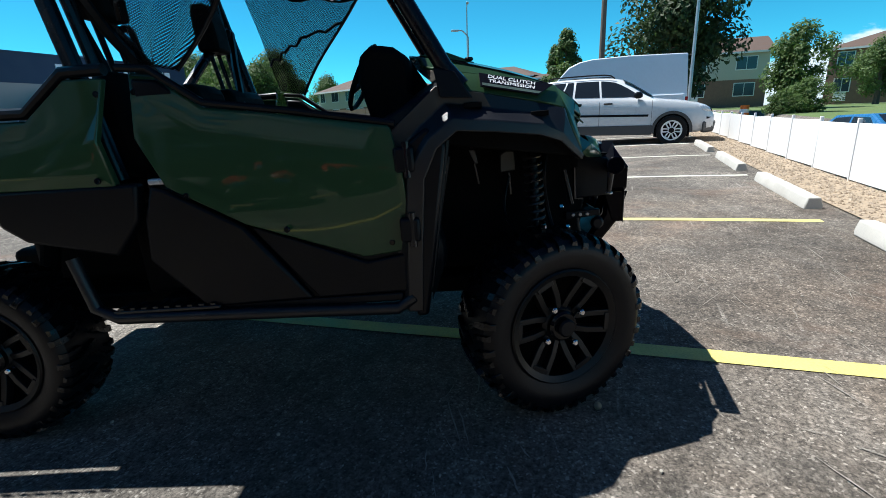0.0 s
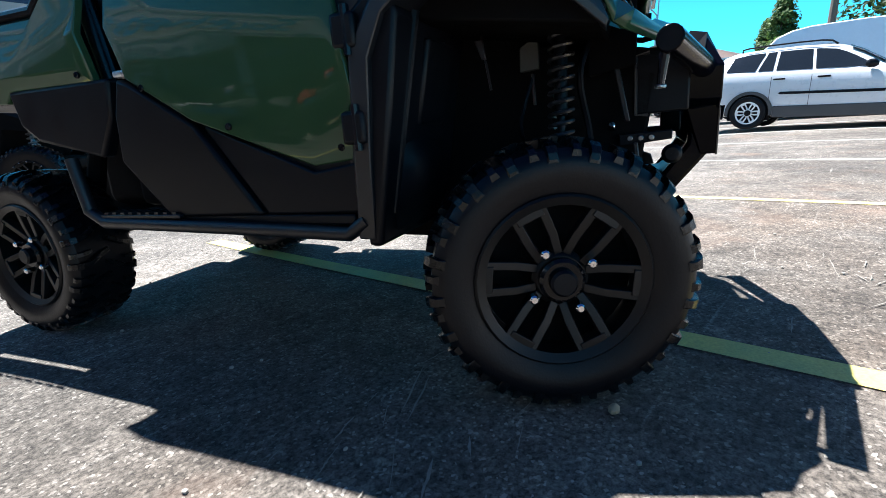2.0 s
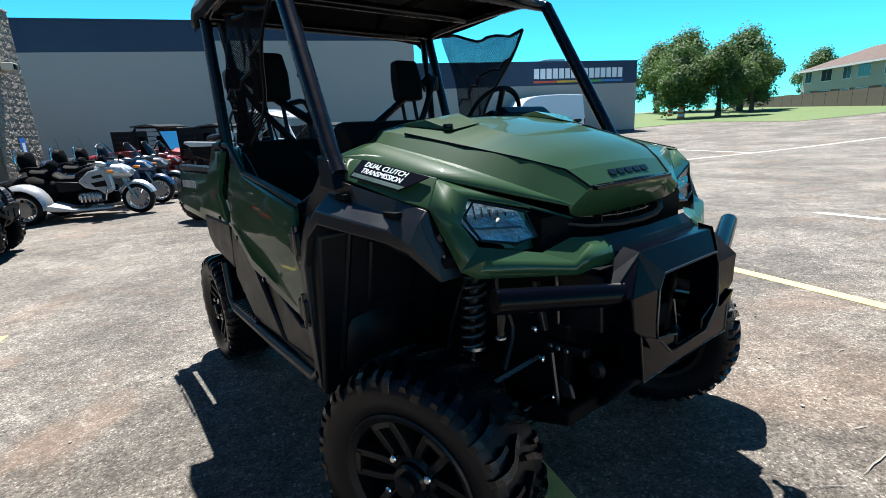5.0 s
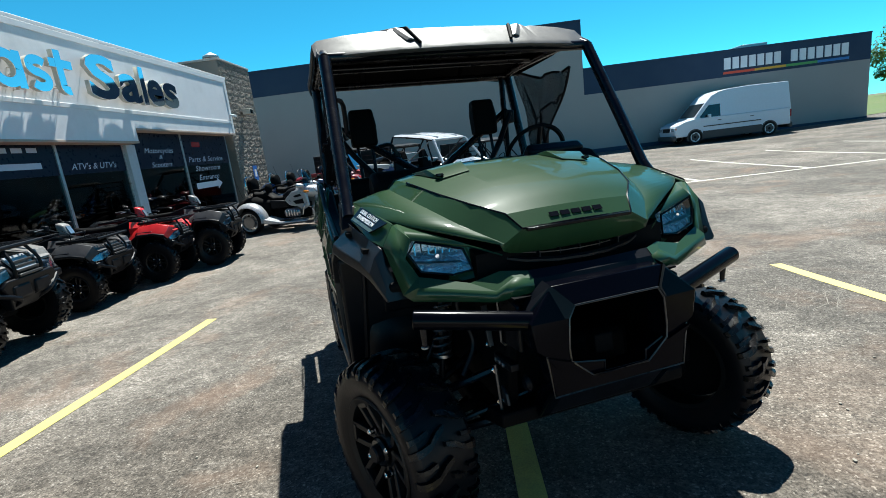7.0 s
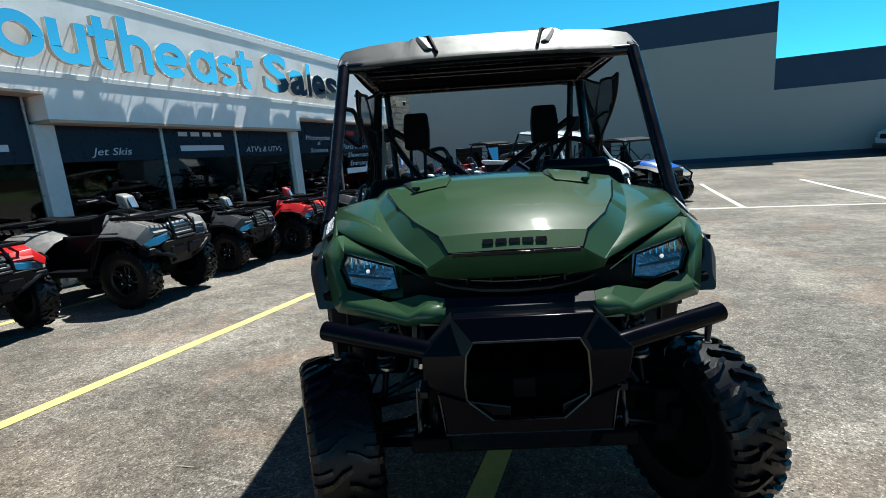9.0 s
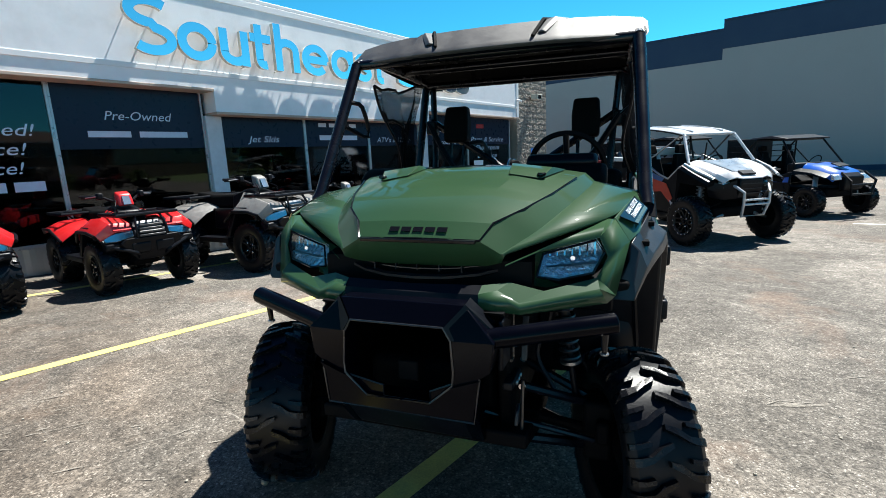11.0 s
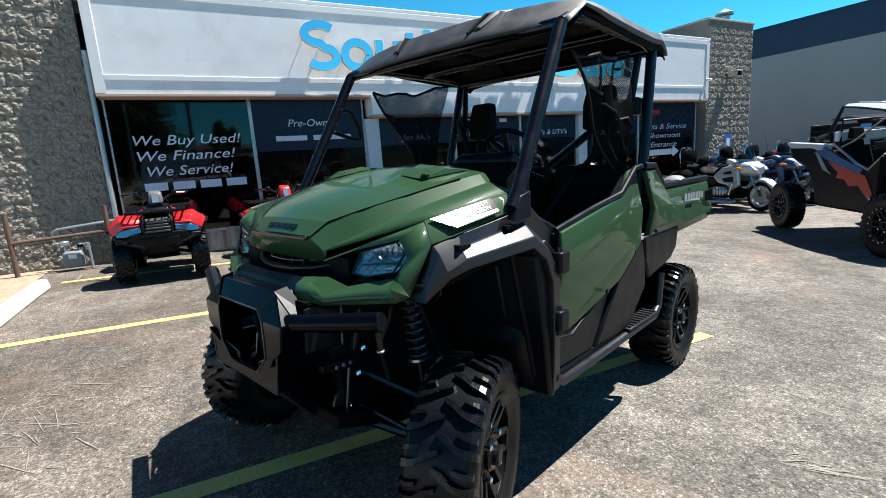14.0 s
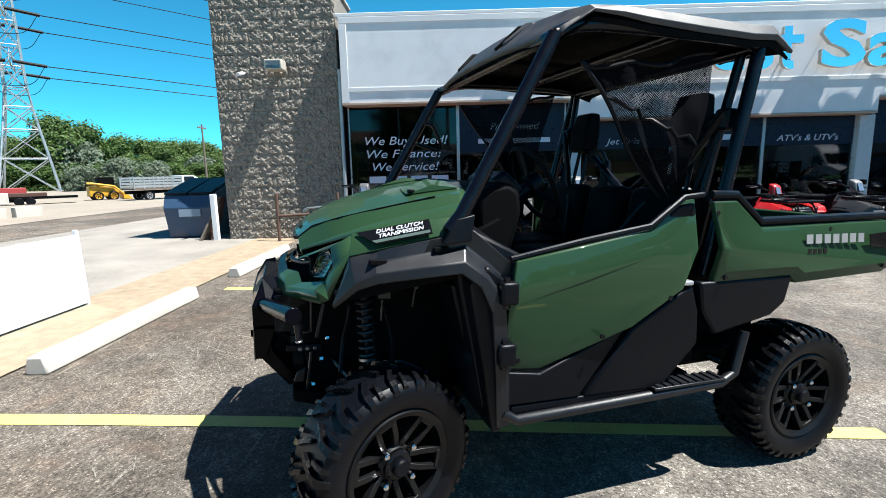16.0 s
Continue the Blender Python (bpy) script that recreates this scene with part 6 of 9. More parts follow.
        part("net_strap", tube([rows[k][min(12, 3 + k // 2)] for k in range(13)], 0.008, 6), BLACK, nt)
    for y, z, x in ((0.36, 1.815, 0.66), (-0.585, 1.86, 0.655), (-0.2, 1.885, 0.655)):
        part("cross_bar", tube([(-x, y, z), (x, y, z)], 0.024, 12), TUBEB, e)
    part("rear_cross_bar", tube([(-0.60, -0.47, 1.22), (0.60, -0.47, 1.22)], 0.02, 12), TUBEB, e)
    # moulded roof: a grid of heights with raised flutes
    sx = [0, 0.16, 0.30, 0.335, 0.36, 0.395, 0.56, 0.68, 0.705, 0.70]
    dz = [0.0, 0.0, 0.0, 0.012, -0.012, -0.004, -0.022, -0.055, -0.10, -0.125]
    prof = [(0.435, 1.822), (0.415, 1.845), (0.315, 1.942), (0.19, 1.968), (0.0, 1.98), (-0.25, 1.985), (-0.50, 1.985), (-0.62, 1.995), (-0.66, 1.965), (-0.73, 1.895)]
    edge = [0.10, 0.15, 0.45, 0.7, 0.9, 1.0, 1.0, 1.0, 0.9, 0.45]
    bm = bmesh.new()
    rows = []
    for k, ((y, z), g) in enumerate(zip(prof, edge)):
        rows.append([(x * (0.985 if k in (0, 9) else 1.0), y - (0.07 * (x / 0.7) ** 2 if k < 4 else 0.0), z + d * g * (1.0 if x < 0.4 else 0.9)) for x, d in zip(sx, dz)])
    add_loft(bm, rows, closed=False, caps=False)
    mirror_x(bm)
    bmesh.ops.remove_doubles(bm, verts=bm.verts, dist=0.0005)
    rf = shell("roof", bm, pbr("textured_black_roof", (0.013, 0.0132, 0.0155), 0.56, var=0.12, fine=500, bump=0.0006, spec=1.0), e, 0.02, "moulded black plastic roof", 0.005, smooth=24)
    for s in (1, -1):
        part("roof_flute", loft([[(s * 0.245, 0.385, 1.872), (s * 0.285, 0.385, 1.868), (s * 0.265, 0.385, 1.880)], [(s * 0.275, 0.31, 1.942), (s * 0.33, 0.31, 1.934), (s * 0.315, 0.31, 1.950)], [(s * 0.32, 0.19, 1.968), (s * 0.385, 0.19, 1.955), (s * 0.360, 0.18, 1.976)], [(s * 0.335, -0.05, 1.976), (s * 0.375, -0.05, 1.962), (s * 0.36, -0.05, 1.986)], [(s * 0.345, -0.45, 1.982), (s * 0.37, -0.45, 1.972), (s * 0.36, -0.45, 1.988)]]), pbr("textured_black_roof", (0, 0, 0)), rf, bevel=0.003)
        part("roof_groove", tube([(s * 0.228, 0.405, 1.853), (s * 0.262, 0.315, 1.943), (s * 0.318, 0.19, 1.970), (s * 0.338, 0.02, 1.980)], 0.0085, 6), DARK, rf)
    bm = bmesh.new()
    add_loft(bm, [[(x * 0.985, y * 0.985, z - 0.026) for x, y, z in r] for r in rows], closed=False, caps=False)
    mirror_x(bm)
    bmesh.ops.remove_doubles(bm, verts=bm.verts, dist=0.0005)
    part("headliner", bm, DARK, e, smooth=24)
    return e


main_utv()


# ---- quad bikes in front of the shop ----
def quad(name, paint, label, big=1.0, pod=None, mark=None, shield=True):
    e = empty(name)
    tagged(e, label, "quad bike", "quad bikes by the shop")
    for x, y in ((0.46, 0.63), (-0.46, 0.63), (0.45, -0.63), (-0.45, -0.63)):
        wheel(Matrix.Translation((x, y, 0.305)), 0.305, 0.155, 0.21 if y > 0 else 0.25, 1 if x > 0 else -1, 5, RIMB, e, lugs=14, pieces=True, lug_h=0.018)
    part("frame", box(-0.16, 0.16, -0.7, 0.7, 0.28, 0.50), DARK, e, bevel=0.03)
    part("engine", box(-0.2, 0.2, -0.3, 0.28, 0.33, 0.62), DARK, e, bevel=0.04)
    part("body_core", loft([[(-0.26, -0.85, 0.46), (0.26, -0.85, 0.46), (0.30, -0.85, 0.72), (-0.30, -0.85, 0.72)], [(-0.24, 0.0, 0.40), (0.24, 0.0, 0.40), (0.24, 0.0, 0.70), (-0.24, 0.0, 0.70)], [(-0.28, 0.82, 0.46), (0.28, 0.82, 0.46), (0.32, 0.82, 0.74), (-0.32, 0.82, 0.74)]]), DARK, e, bevel=0.03)
    part("skid_plate", prism([(0.62, 0.28), (0.80, 0.40), (0.80, 0.44), (0.60, 0.34)], -0.2, 0.2), BLACK, e)
    for s in (1, -1):
        for y in (0.63, -0.63):
            part("suspension_arm", tube([(s * 0.14, y, 0.36), (s * 0.40, y, 0.30)], 0.02, 8), DARK, e)
            part("damper", tube([(s * 0.34, y, 0.34), (s * 0.22, y, 0.70)], 0.03, 8), DARK, e)
        # fenders: a folded skin over each wheel
        ff = [[(0.20, 0.20, 0.74), (0.40, 0.24, 0.66), (0.54, 0.28, 0.60)], [(0.20, 0.45, 0.80), (0.44, 0.46, 0.83), (0.60, 0.47, 0.72)], [(0.20, 0.68, 0.82), (0.44, 0.70, 0.845), (0.59, 0.70, 0.72)], [(0.20, 0.86, 0.78), (0.42, 0.88, 0.79), (0.56, 0.84, 0.68)], [(0.20, 0.93, 0.70), (0.38, 0.925, 0.70), (0.52, 0.87, 0.62)]]
        shell("front_fender", loft([[(s * x, y, z) for x, y, z in r] for r in ff], False, False), paint, e, 0.012, "", 0.004)
        rf = [[(0.16, -0.28, 0.72), (0.36, -0.30, 0.66), (0.54, -0.33, 0.54)], [(0.16, -0.52, 0.78), (0.40, -0.53, 0.75), (0.58, -0.54, 0.68)], [(0.16, -0.78, 0.78), (0.40, -0.80, 0.75), (0.57, -0.80, 0.68)], [(0.16, -0.98, 0.70), (0.38, -0.98, 0.67), (0.52, -0.95, 0.62)]]
        shell("rear_fender", loft([[(s * x, y, z) for x, y, z in r] for r in rf], False, False), paint, e, 0.012, "", 0.004)
        part("flare_edge", tube([(s * 0.56, 0.27, 0.59), (s * 0.61, 0.47, 0.71), (s * 0.60, 0.70, 0.71), (s * 0.57, 0.84, 0.67)], 0.018, 8), BLACK, e)
        part("flare_edge", tube([(s * 0.55, -0.33, 0.54), (s * 0.59, -0.54, 0.68), (s * 0.58, -0.80, 0.68), (s * 0.53, -0.95, 0.62)], 0.018, 8), BLACK, e)
        part("foot_well", prism([(-0.28, 0.34), (0.26, 0.34), (0.26, 0.40), (-0.28, 0.40)], s * 0.2, s * 0.54), BLACK, e, bevel=0.01)
        hl = part("head_lamp", loft([[(s * .20, .945, .635), (s * .20, .93, .705), (s * .20, .80, .70), (s * .20, .80, .63)], [(s * .38, .935, .60), (s * .38, .92, .685), (s * .38, .80, .68), (s * .38, .80, .60)], [(s * .49, .88, .60), (s * .49, .87, .655), (s * .49, .80, .65), (s * .49, .80, .60)]]), pbr("blue_grey_lamp", (0.30, 0.36, 0.43), 0.12, metal=0.6), e, bevel=0.006)
        part("lamp_lens", loft([[(s * .205, .950, .638), (s * .205, .936, .702)], [(s * .38, .940, .606), (s * .38, .926, .682)], [(s * .485, .887, .606), (s * .485, .876, .652)]], False, False), CLEAR, hl)
        part("bumper_side", prism([(0.80, 0.47), (0.93, 0.52), (0.93, 0.58), (0.80, 0.60)], s * 0.18, s * 0.50), BLACK, e, bevel=0.015)
    part("tank_cover", loft([[(-0.16, -0.05, 0.62), (0.16, -0.05, 0.62), (0.12, -0.05, 0.86), (-0.12, -0.05, 0.86)], [(-0.18, 0.25, 0.64), (0.18, 0.25, 0.64), (0.13, 0.25, 0.94), (-0.13, 0.25, 0.94)], [(-0.2, 0.5, 0.66), (0.2, 0.5, 0.66), (0.15, 0.46, 0.88), (-0.15, 0.46, 0.88)]]), BLACK, e, bevel=0.02)
    part("seat", loft([[(-0.14, -0.75, 0.76), (0.14, -0.75, 0.76), (0.12, -0.75, 0.90), (-0.12, -0.75, 0.90)], [(-0.17, -0.4, 0.72), (0.17, -0.4, 0.72), (0.14, -0.4, 0.86), (-0.14, -0.4, 0.86)], [(-0.12, 0.0, 0.70), (0.12, 0.0, 0.70), (0.10, 0.02, 0.87), (-0.10, 0.02, 0.87)]]), FABRIC, e, bevel=0.03)
    # front mask: black nose, faceted bumper shield, pale brows over the lamps
    part("nose", prism([(0.78, 0.52), (0.93, 0.56), (0.94, 0.66), (0.86, 0.77), (0.70, 0.80), (0.70, 0.52)], -0.19, 0.19), BLACK, e, bevel=0.02)
    if shield:
        part("bumper_shield", loft([[(-0.16, 0.86, 0.36), (0.16, 0.86, 0.36), (0.14, 0.78, 0.36), (-0.14, 0.78, 0.36)], [(-0.28, 0.95, 0.47), (0.28, 0.95, 0.47), (0.26, 0.84, 0.47), (-0.26, 0.84, 0.47)], [(-0.36, 0.96, 0.57), (0.36, 0.96, 0.57), (0.34, 0.84, 0.57), (-0.34, 0.84, 0.57)], [(-0.30, 0.975, 0.62), (0.30, 0.975, 0.62), (0.28, 0.86, 0.62), (-0.28, 0.86, 0.62)]]), BLACK, e, bevel=0.012)
    part("nose_panel", prism([(0.945, 0.67), (0.962, 0.675), (0.872, 0.785), (0.86, 0.775)], -0.13, 0.13), mark or pbr("quad_grey_panel", (0.04, 0.04, 0.042), 0.4), e)
    for k in range(4):
        part("grille_slat", box(-0.15 + 0.01 * k, 0.15 - 0.01 * k, 0.955 - 0.012 * k, 0.985 - 0.014 * k, 0.625 + 0.035 * k, 0.645 + 0.035 * k), pbr("quad_dark_slat", (0.03, 0.03, 0.032), 0.35), e, bevel=0.004)
    for s in (1, -1):
        part("brow", prism([(0.915, 0.708), (0.935, 0.716), (0.82, 0.785), (0.80, 0.77)], s * 0.20, s * 0.40), paint, e, bevel=0.006)
        part("fender_liner", prism([(0.25, 0.42), (0.32, 0.42), (0.46, 0.68), (0.66, 0.70), (0.80, 0.62), (0.80, 0.66), (0.66, 0.755), (0.44, 0.755)], s * 0.20, s * 0.56), BLACK, e, bevel=0.01)
        part("side_cover", prism([(0.24, 0.44), (0.30, 0.72), (-0.26, 0.70), (-0.30, 0.46)], s * 0.20, s * 0.26), BLACK, e, bevel=0.02)
    # racks
    for y0, y1, z, w in ((0.42, 0.92, 0.862, 0.34), (-1.02, -0.48, 0.845, 0.44)):
        rk = part("rack", tube([(-w, y0, z), (-w, y1, z), (w, y1, z), (w, y0, z), (-w, y0, z)], 0.018, 8), BLACK, e)
        for k in range(1, 9):
            x = -w + 2 * w * k / 9
            part("rack_rod", tube([(x, y0, z), (x, y1, z + 0.005)], 0.011, 6), BLACK, rk)
        part("rack_plate", box(-w * 0.5, w * 0.5, y0 + 0.05, y1 - 0.10, z - 0.014, z + 0.004), BLACK, rk, bevel=0.008)
        for s in (1, -1):
            part("rack_leg", tube([(s * w * 0.7, (y0 + y1) / 2, z), (s * 0.22, (y0 + y1) / 2, 0.74)], 0.012, 6), BLACK, rk)
    # bars
    hb = part("handlebar", tube([(-0.42, 0.16, 1.06), (-0.24, 0.24, 1.05), (-0.08, 0.32, 0.98), (0.08, 0.32, 0.98), (0.24, 0.24, 1.05), (0.42, 0.16, 1.06)], 0.013, 8, 3), BLACK, e)
    for s in (1, -1):
        part("grip", tube([(s * 0.27, 0.225, 1.05), (s * 0.40, 0.16, 1.05)], 0.019, 8), RUBBER, hb)
        part("hand_guard", box(s * 0.24 - 0.03, s * 0.24 + 0.03, 0.22, 0.30, 1.02, 1.09), BLACK, hb, bevel=0.012)
        part("brake_lever", tube([(s * 0.26, 0.26, 1.055), (s * 0.38, 0.22, 1.045)], 0.007, 6), STEEL, hb)
    part("headlight_pod", loft([[(-0.10, 0.30, 0.955), (0.10, 0.30, 0.955), (0.08, 0.28, 1.10), (-0.08, 0.28, 1.10)], [(-0.09, 0.42, 0.93), (0.09, 0.42, 0.93), (0.075, 0.38, 1.065), (-0.075, 0.38, 1.065)]]), pod or paint, hb, bevel=0.02)
    part("pod_lens", prism([(0.425, 0.945), (0.437, 0.95), (0.397, 1.045), (0.385, 1.04)], -0.042, 0.042), pbr("blue_grey_lamp", (0.30, 0.36, 0.43), 0.12, metal=0.6), hb)
    # low bumper under the lamps, with two stays
    for s in (1, -1):
        part("guard_tube", tube([(s * 0.15, 0.86, 0.40), (s * 0.20, 0.96, 0.46), (s * 0.46, 0.90, 0.56), (s * 0.52, 0.82, 0.66)], 0.022, 8, 3), BLACK, e)
        part("guard_plate", prism([(0.88, 0.42), (0.965, 0.46), (0.97, 0.56), (0.88, 0.60)], s * 0.03, s * 0.24), BLACK, e, bevel=0.012)
        part("rack_stay", tube([(s * 0.16, 0.95, 0.58), (s * 0.17, 0.965, 0.72), (s * 0.14, 0.90, 0.85)], 0.014, 8, 3), BLACK, e)
        part("lamp_surround", prism([(0.905, 0.585), (0.915, 0.60), (0.80, 0.60), (0.80, 0.575)], s * 0.19, s * 0.50), BLACK, e, bevel=0.006)
        part("tank_shroud", loft([[(s * .16, .20, .70), (s * .27, .22, .66), (s * .26, .22, .80), (s * .16, .20, .90)], [(s * .18, .45, .72), (s * .34, .46, .70), (s * .32, .46, .82), (s * .18, .45, .88)]]), paint, e, bevel=0.01)
        part("cable", tube([(s * 0.10, 0.36, 1.0), (s * 0.16, 0.48, 0.94), (s * 0.14, 0.46, 0.84)], 0.006, 5, 3), BLACK, e)
    return e


def qpose(x, y, yaw, s=1.0):
    return pose(x, y, gz(y), 0, 0, yaw) @ Matrix.Diagonal((s * 0.92, s, s * 1.04, 1))


WP = pbr("grey_white_plastic", (0.16, 0.155, 0.15), 0.4, var=0.3, scale=18)
q_red = quad("quad_bike", REDP, "red and black quad bike with racks, parked facing out", pod=pbr("quad_grey_pod", (0.10, 0.10, 0.105), 0.4), shield=True)
q_red.matrix_world = qpose(5.45, 1.76, 90)
q_red2 = quad("quad_bike", REDP, "red and black quad bike with a red lamp pod", pod=REDP)
q_red2.matrix_world = qpose(5.47, 0.12, 92)
copy_thing(q_red2, qpose(5.40, -4.68, 97))
q_grey = quad("quad_bike", WP, "large pale grey quad bike with black racks and bumper", 1.1, pod=WP, mark=SILVER)
q_grey.matrix_world = qpose(5.32, -1.5, 100, 1.15)
q_blk = quad("quad_bike", pbr("charcoal_plastic", (0.03, 0.03, 0.033), 0.4), "black quad bike with racks, parked facing out", pod=WP)
q_blk.matrix_world = qpose(5.6, -3.4, 96)
copy_thing(q_blk, qpose(5.05, -5.62, 98, 1.05))


def hull(secs, seg=16, p=2.5):
    """Rounded body along y from sections (y, middle height, half width, half height)."""
    rings = []
    for y, zc, hw, hh in secs:
        ring = []
        for k in range(seg):
            c, s = math.cos(2 * math.pi * k / seg), math.sin(2 * math.pi * k / seg)
            ring.append((hw * math.copysign(abs(c) ** (2 / p), c), y, zc + hh * math.copysign(abs(s) ** (2 / p), s)))
        rings.append(ring)
    return loft(rings)


def shifted(bm, x, y=0.0, z=0.0):
    bmesh.ops.translate(bm, vec=(x, y, z), verts=bm.verts)
    return bm


# ---- sport side-by-sides ----
def side_by_side(label, paint, roof_mat, cage, bumper, R=0.38, accent=None, rack=False, bed=False, L=1.05, screen=True, drop=0.0):
    e = empty("side_by_side")
    tagged(e, label, "side by side", "side-by-sides in the lot")
    for x, y in ((0.70, L), (-0.70, L), (0.70, -L), (-0.70, -L)):
        wheel(Matrix.Translation((x, y, R)), R, R * 0.55, 0.23, 1 if x > 0 else -1, 6, RIMB, e, lugs=14, pieces=not bed and not (rack and paint is not BLUEP))
        if not rack:
            f = 1 if x > 0 else -1
            for k in range(12):
                a = 2 * math.pi * k / 12
                part("bead_bolt", revolve(disc_prof(0.010, f * 0.098, f * 0.118, 0.003), 6, "x", (x, y + R * 0.53 * math.cos(a), R + R * 0.53 * math.sin(a))), CHROME, e)
    part("underbody", box(-0.42, 0.42, -1.25, 1.2, 0.42, 0.62), DARK, e, bevel=0.04)
    part("floor", box(-0.66, 0.66, -0.7, 0.62, 0.42, 0.50), DARK, e, bevel=0.02)
    part("engine_cover", box(-0.5, 0.5, -1.2, -0.5, 0.6, 0.98), BLACK, e, bevel=0.04)
    hood = [[(0, .55, 1.20), (.38, .55, 1.19), (.62, .55, 1.12), (.68, .56, .95)], [(0, .95, 1.12), (.32, .95, 1.12), (.60, .95, 1.06), (.66, .96, .92)], [(0, 1.32, .99), (.26, 1.32, .99), (.48, 1.28, .96), (.54, 1.26, .86)], [(0, 1.43, .86), (.24, 1.43, .86), (.42, 1.38, .84), (.48, 1.34, .78)]]
    if not screen:
        hood = [[(0, .50, 1.14), (.26, .50, 1.16), (.36, .52, 1.12), (.46, .55, 1.0)], [(0, .95, 1.07), (.22, .95, 1.10), (.34, .95, 1.05), (.46, .97, .94)], [(0, 1.22, .98), (.20, 1.22, 1.0), (.34, 1.21, .97), (.46, 1.18, .86)], [(0, 1.38, .86), (.16, 1.38, .88), (.32, 1.34, .85), (.42, 1.30, .76)]]
    bm = bmesh.new()
    add_loft(bm, hood, False, False)
    mirror_x(bm)
    bmesh.ops.remove_doubles(bm, verts=bm.verts, dist=0.0005)
    shell("hood", bm, paint, e, 0.015, "", 0.006)
    part("hood_scoop", prism([(0.98, 1.12), (1.20, 1.06), (1.20, 1.085), (1.0, 1.15)], -0.14, 0.14), BLACK, e, bevel=0.01)
    part("grille", prism([(1.30, 0.55), (1.42, 0.60), (1.43, 0.86), (1.30, 0.95)], -0.24, 0.24), BLACK, e, bevel=0.02)
    for s in (1, -1):
        part("head_lamp", prism([(1.30, 0.80), (1.385, 0.80), (1.34, 0.90), (1.28, 0.92)], s * 0.27, s * 0.47), LENS, e, bevel=0.01)
        part("front_fender", loft([[(s * .46, .56, 1.05), (s * .70, .62, 1.0), (s * .72, .60, .92)], [(s * .46, 1.0, 1.0), (s * .68, 1.02, .96), (s * .70, 1.02, .92)], [(s * .44, 1.26, .92), (s * .60, 1.30, .85), (s * .62, 1.30, .82)]], False, False), paint if screen and not bed else BLACK, e)
        part("door", prism([(0.58, 0.50), (0.60, 0.98), (0.30, 0.90), (-0.30, 0.92), (-0.62, 1.02), (-0.66, 0.56)], s * 0.69, s * 0.73), accent or paint, e, bevel=0.02)
        part("door_inlay", prism([(0.50, 0.56), (0.44, 0.70), (-0.05, 0.72), (-0.56, 0.84), (-0.60, 0.60)], s * 0.731, s * 0.742), BLACK, e, bevel=0.006)
        part("door_stripe", prism([(0.56, 0.74), (0.57, 0.86), (0.10, 0.80), (-0.45, 0.97), (-0.40, 0.88), (0.05, 0.74)], s * 0.731, s * 0.745), paint, e, bevel=0.004)
        part("rear_side", loft([[(s * .70, -.62, 1.05), (s * .73, -.62, .80)], [(s * .66, -1.0, 1.16), (s * .72, -1.0, .90)], [(s * .60, -1.38, 1.12), (s * .66, -1.36, .92)]], False, False), accent or paint, e)
        part("damper", tube([(s * 0.58, L, 0.45), (s * 0.42, L - 0.12, 0.98)], 0.05, 10), STEEL, e)
        part("damper", tube([(s * 0.58, -L, 0.45), (s * 0.46, -L + 0.12, 1.0)], 0.05, 10), STEEL, e)
        part("suspension_arm", tube([(s * 0.3, L + 0.1, 0.48), (s * 0.62, L, 0.36)], 0.025, 8), bumper, e)
        part("suspension_arm", tube([(s * 0.3, -L + 0.3, 0.48), (s * 0.62, -L, 0.36)], 0.025, 8), DARK, e)
        part("cage_post", tube([(s * 0.66, 0.62, 1.12), (s * 0.56, 0.18, 1.80 - drop)], 0.021, 10), cage, e)
        part("cage_post", tube([(s * 0.68, -0.62, 1.02), (s * 0.58, -0.50, 1.82 - drop)], 0.019, 10), cage, e)
        part("cage_rail", tube([(s * 0.56, 0.18, 1.80 - drop), (s * 0.58, -0.50, 1.82 - drop), (s * 0.62, -1.1, 1.12)], 0.019, 10), cage, e)
        part("cage_brace", tube([(s * 0.66, 0.0, 0.95), (s * 0.58, -0.50, 1.60 - drop)], 0.016, 8), cage, e)
        part("seat", loft([[(s * 0.36 - .2, -.42, .62), (s * 0.36 + .2, -.42, .62), (s * 0.36 + .2, .1, .70), (s * 0.36 - .2, .1, .70)], [(s * 0.36 - .2, -.5, .95), (s * 0.36 + .2, -.5, .95), (s * 0.36 + .2, -.36, .95), (s * 0.36 - .2, -.36, .95)], [(s * 0.36 - .12, -.58, 1.42), (s * 0.36 + .12, -.58, 1.42), (s * 0.36 + .12, -.46, 1.42), (s * 0.36 - .12, -.46, 1.42)]]), FABRIC, e, bevel=0.03)
        part("head_rest", box(s * 0.36 - 0.10, s * 0.36 + 0.10, -0.60, -0.49, 1.43, 1.56), FABRIC, e, bevel=0.03)
        part("shoulder_belt", tube([(s * 0.36 - 0.10, -0.42, 0.98), (s * 0.36 - 0.09, -0.45, 1.38)], 0.018, 6), BLACK, e)
        part("shoulder_belt", tube([(s * 0.36 + 0.10, -0.42, 0.98), (s * 0.36 + 0.09, -0.45, 1.38)], 0.018, 6), BLACK, e)
    for y, z in ((0.18, 1.80 - drop), (-0.5, 1.82 - drop)):
        part("cage_cross", tube([(-0.57, y, z), (0.57, y, z)], 0.024, 10), cage, e)
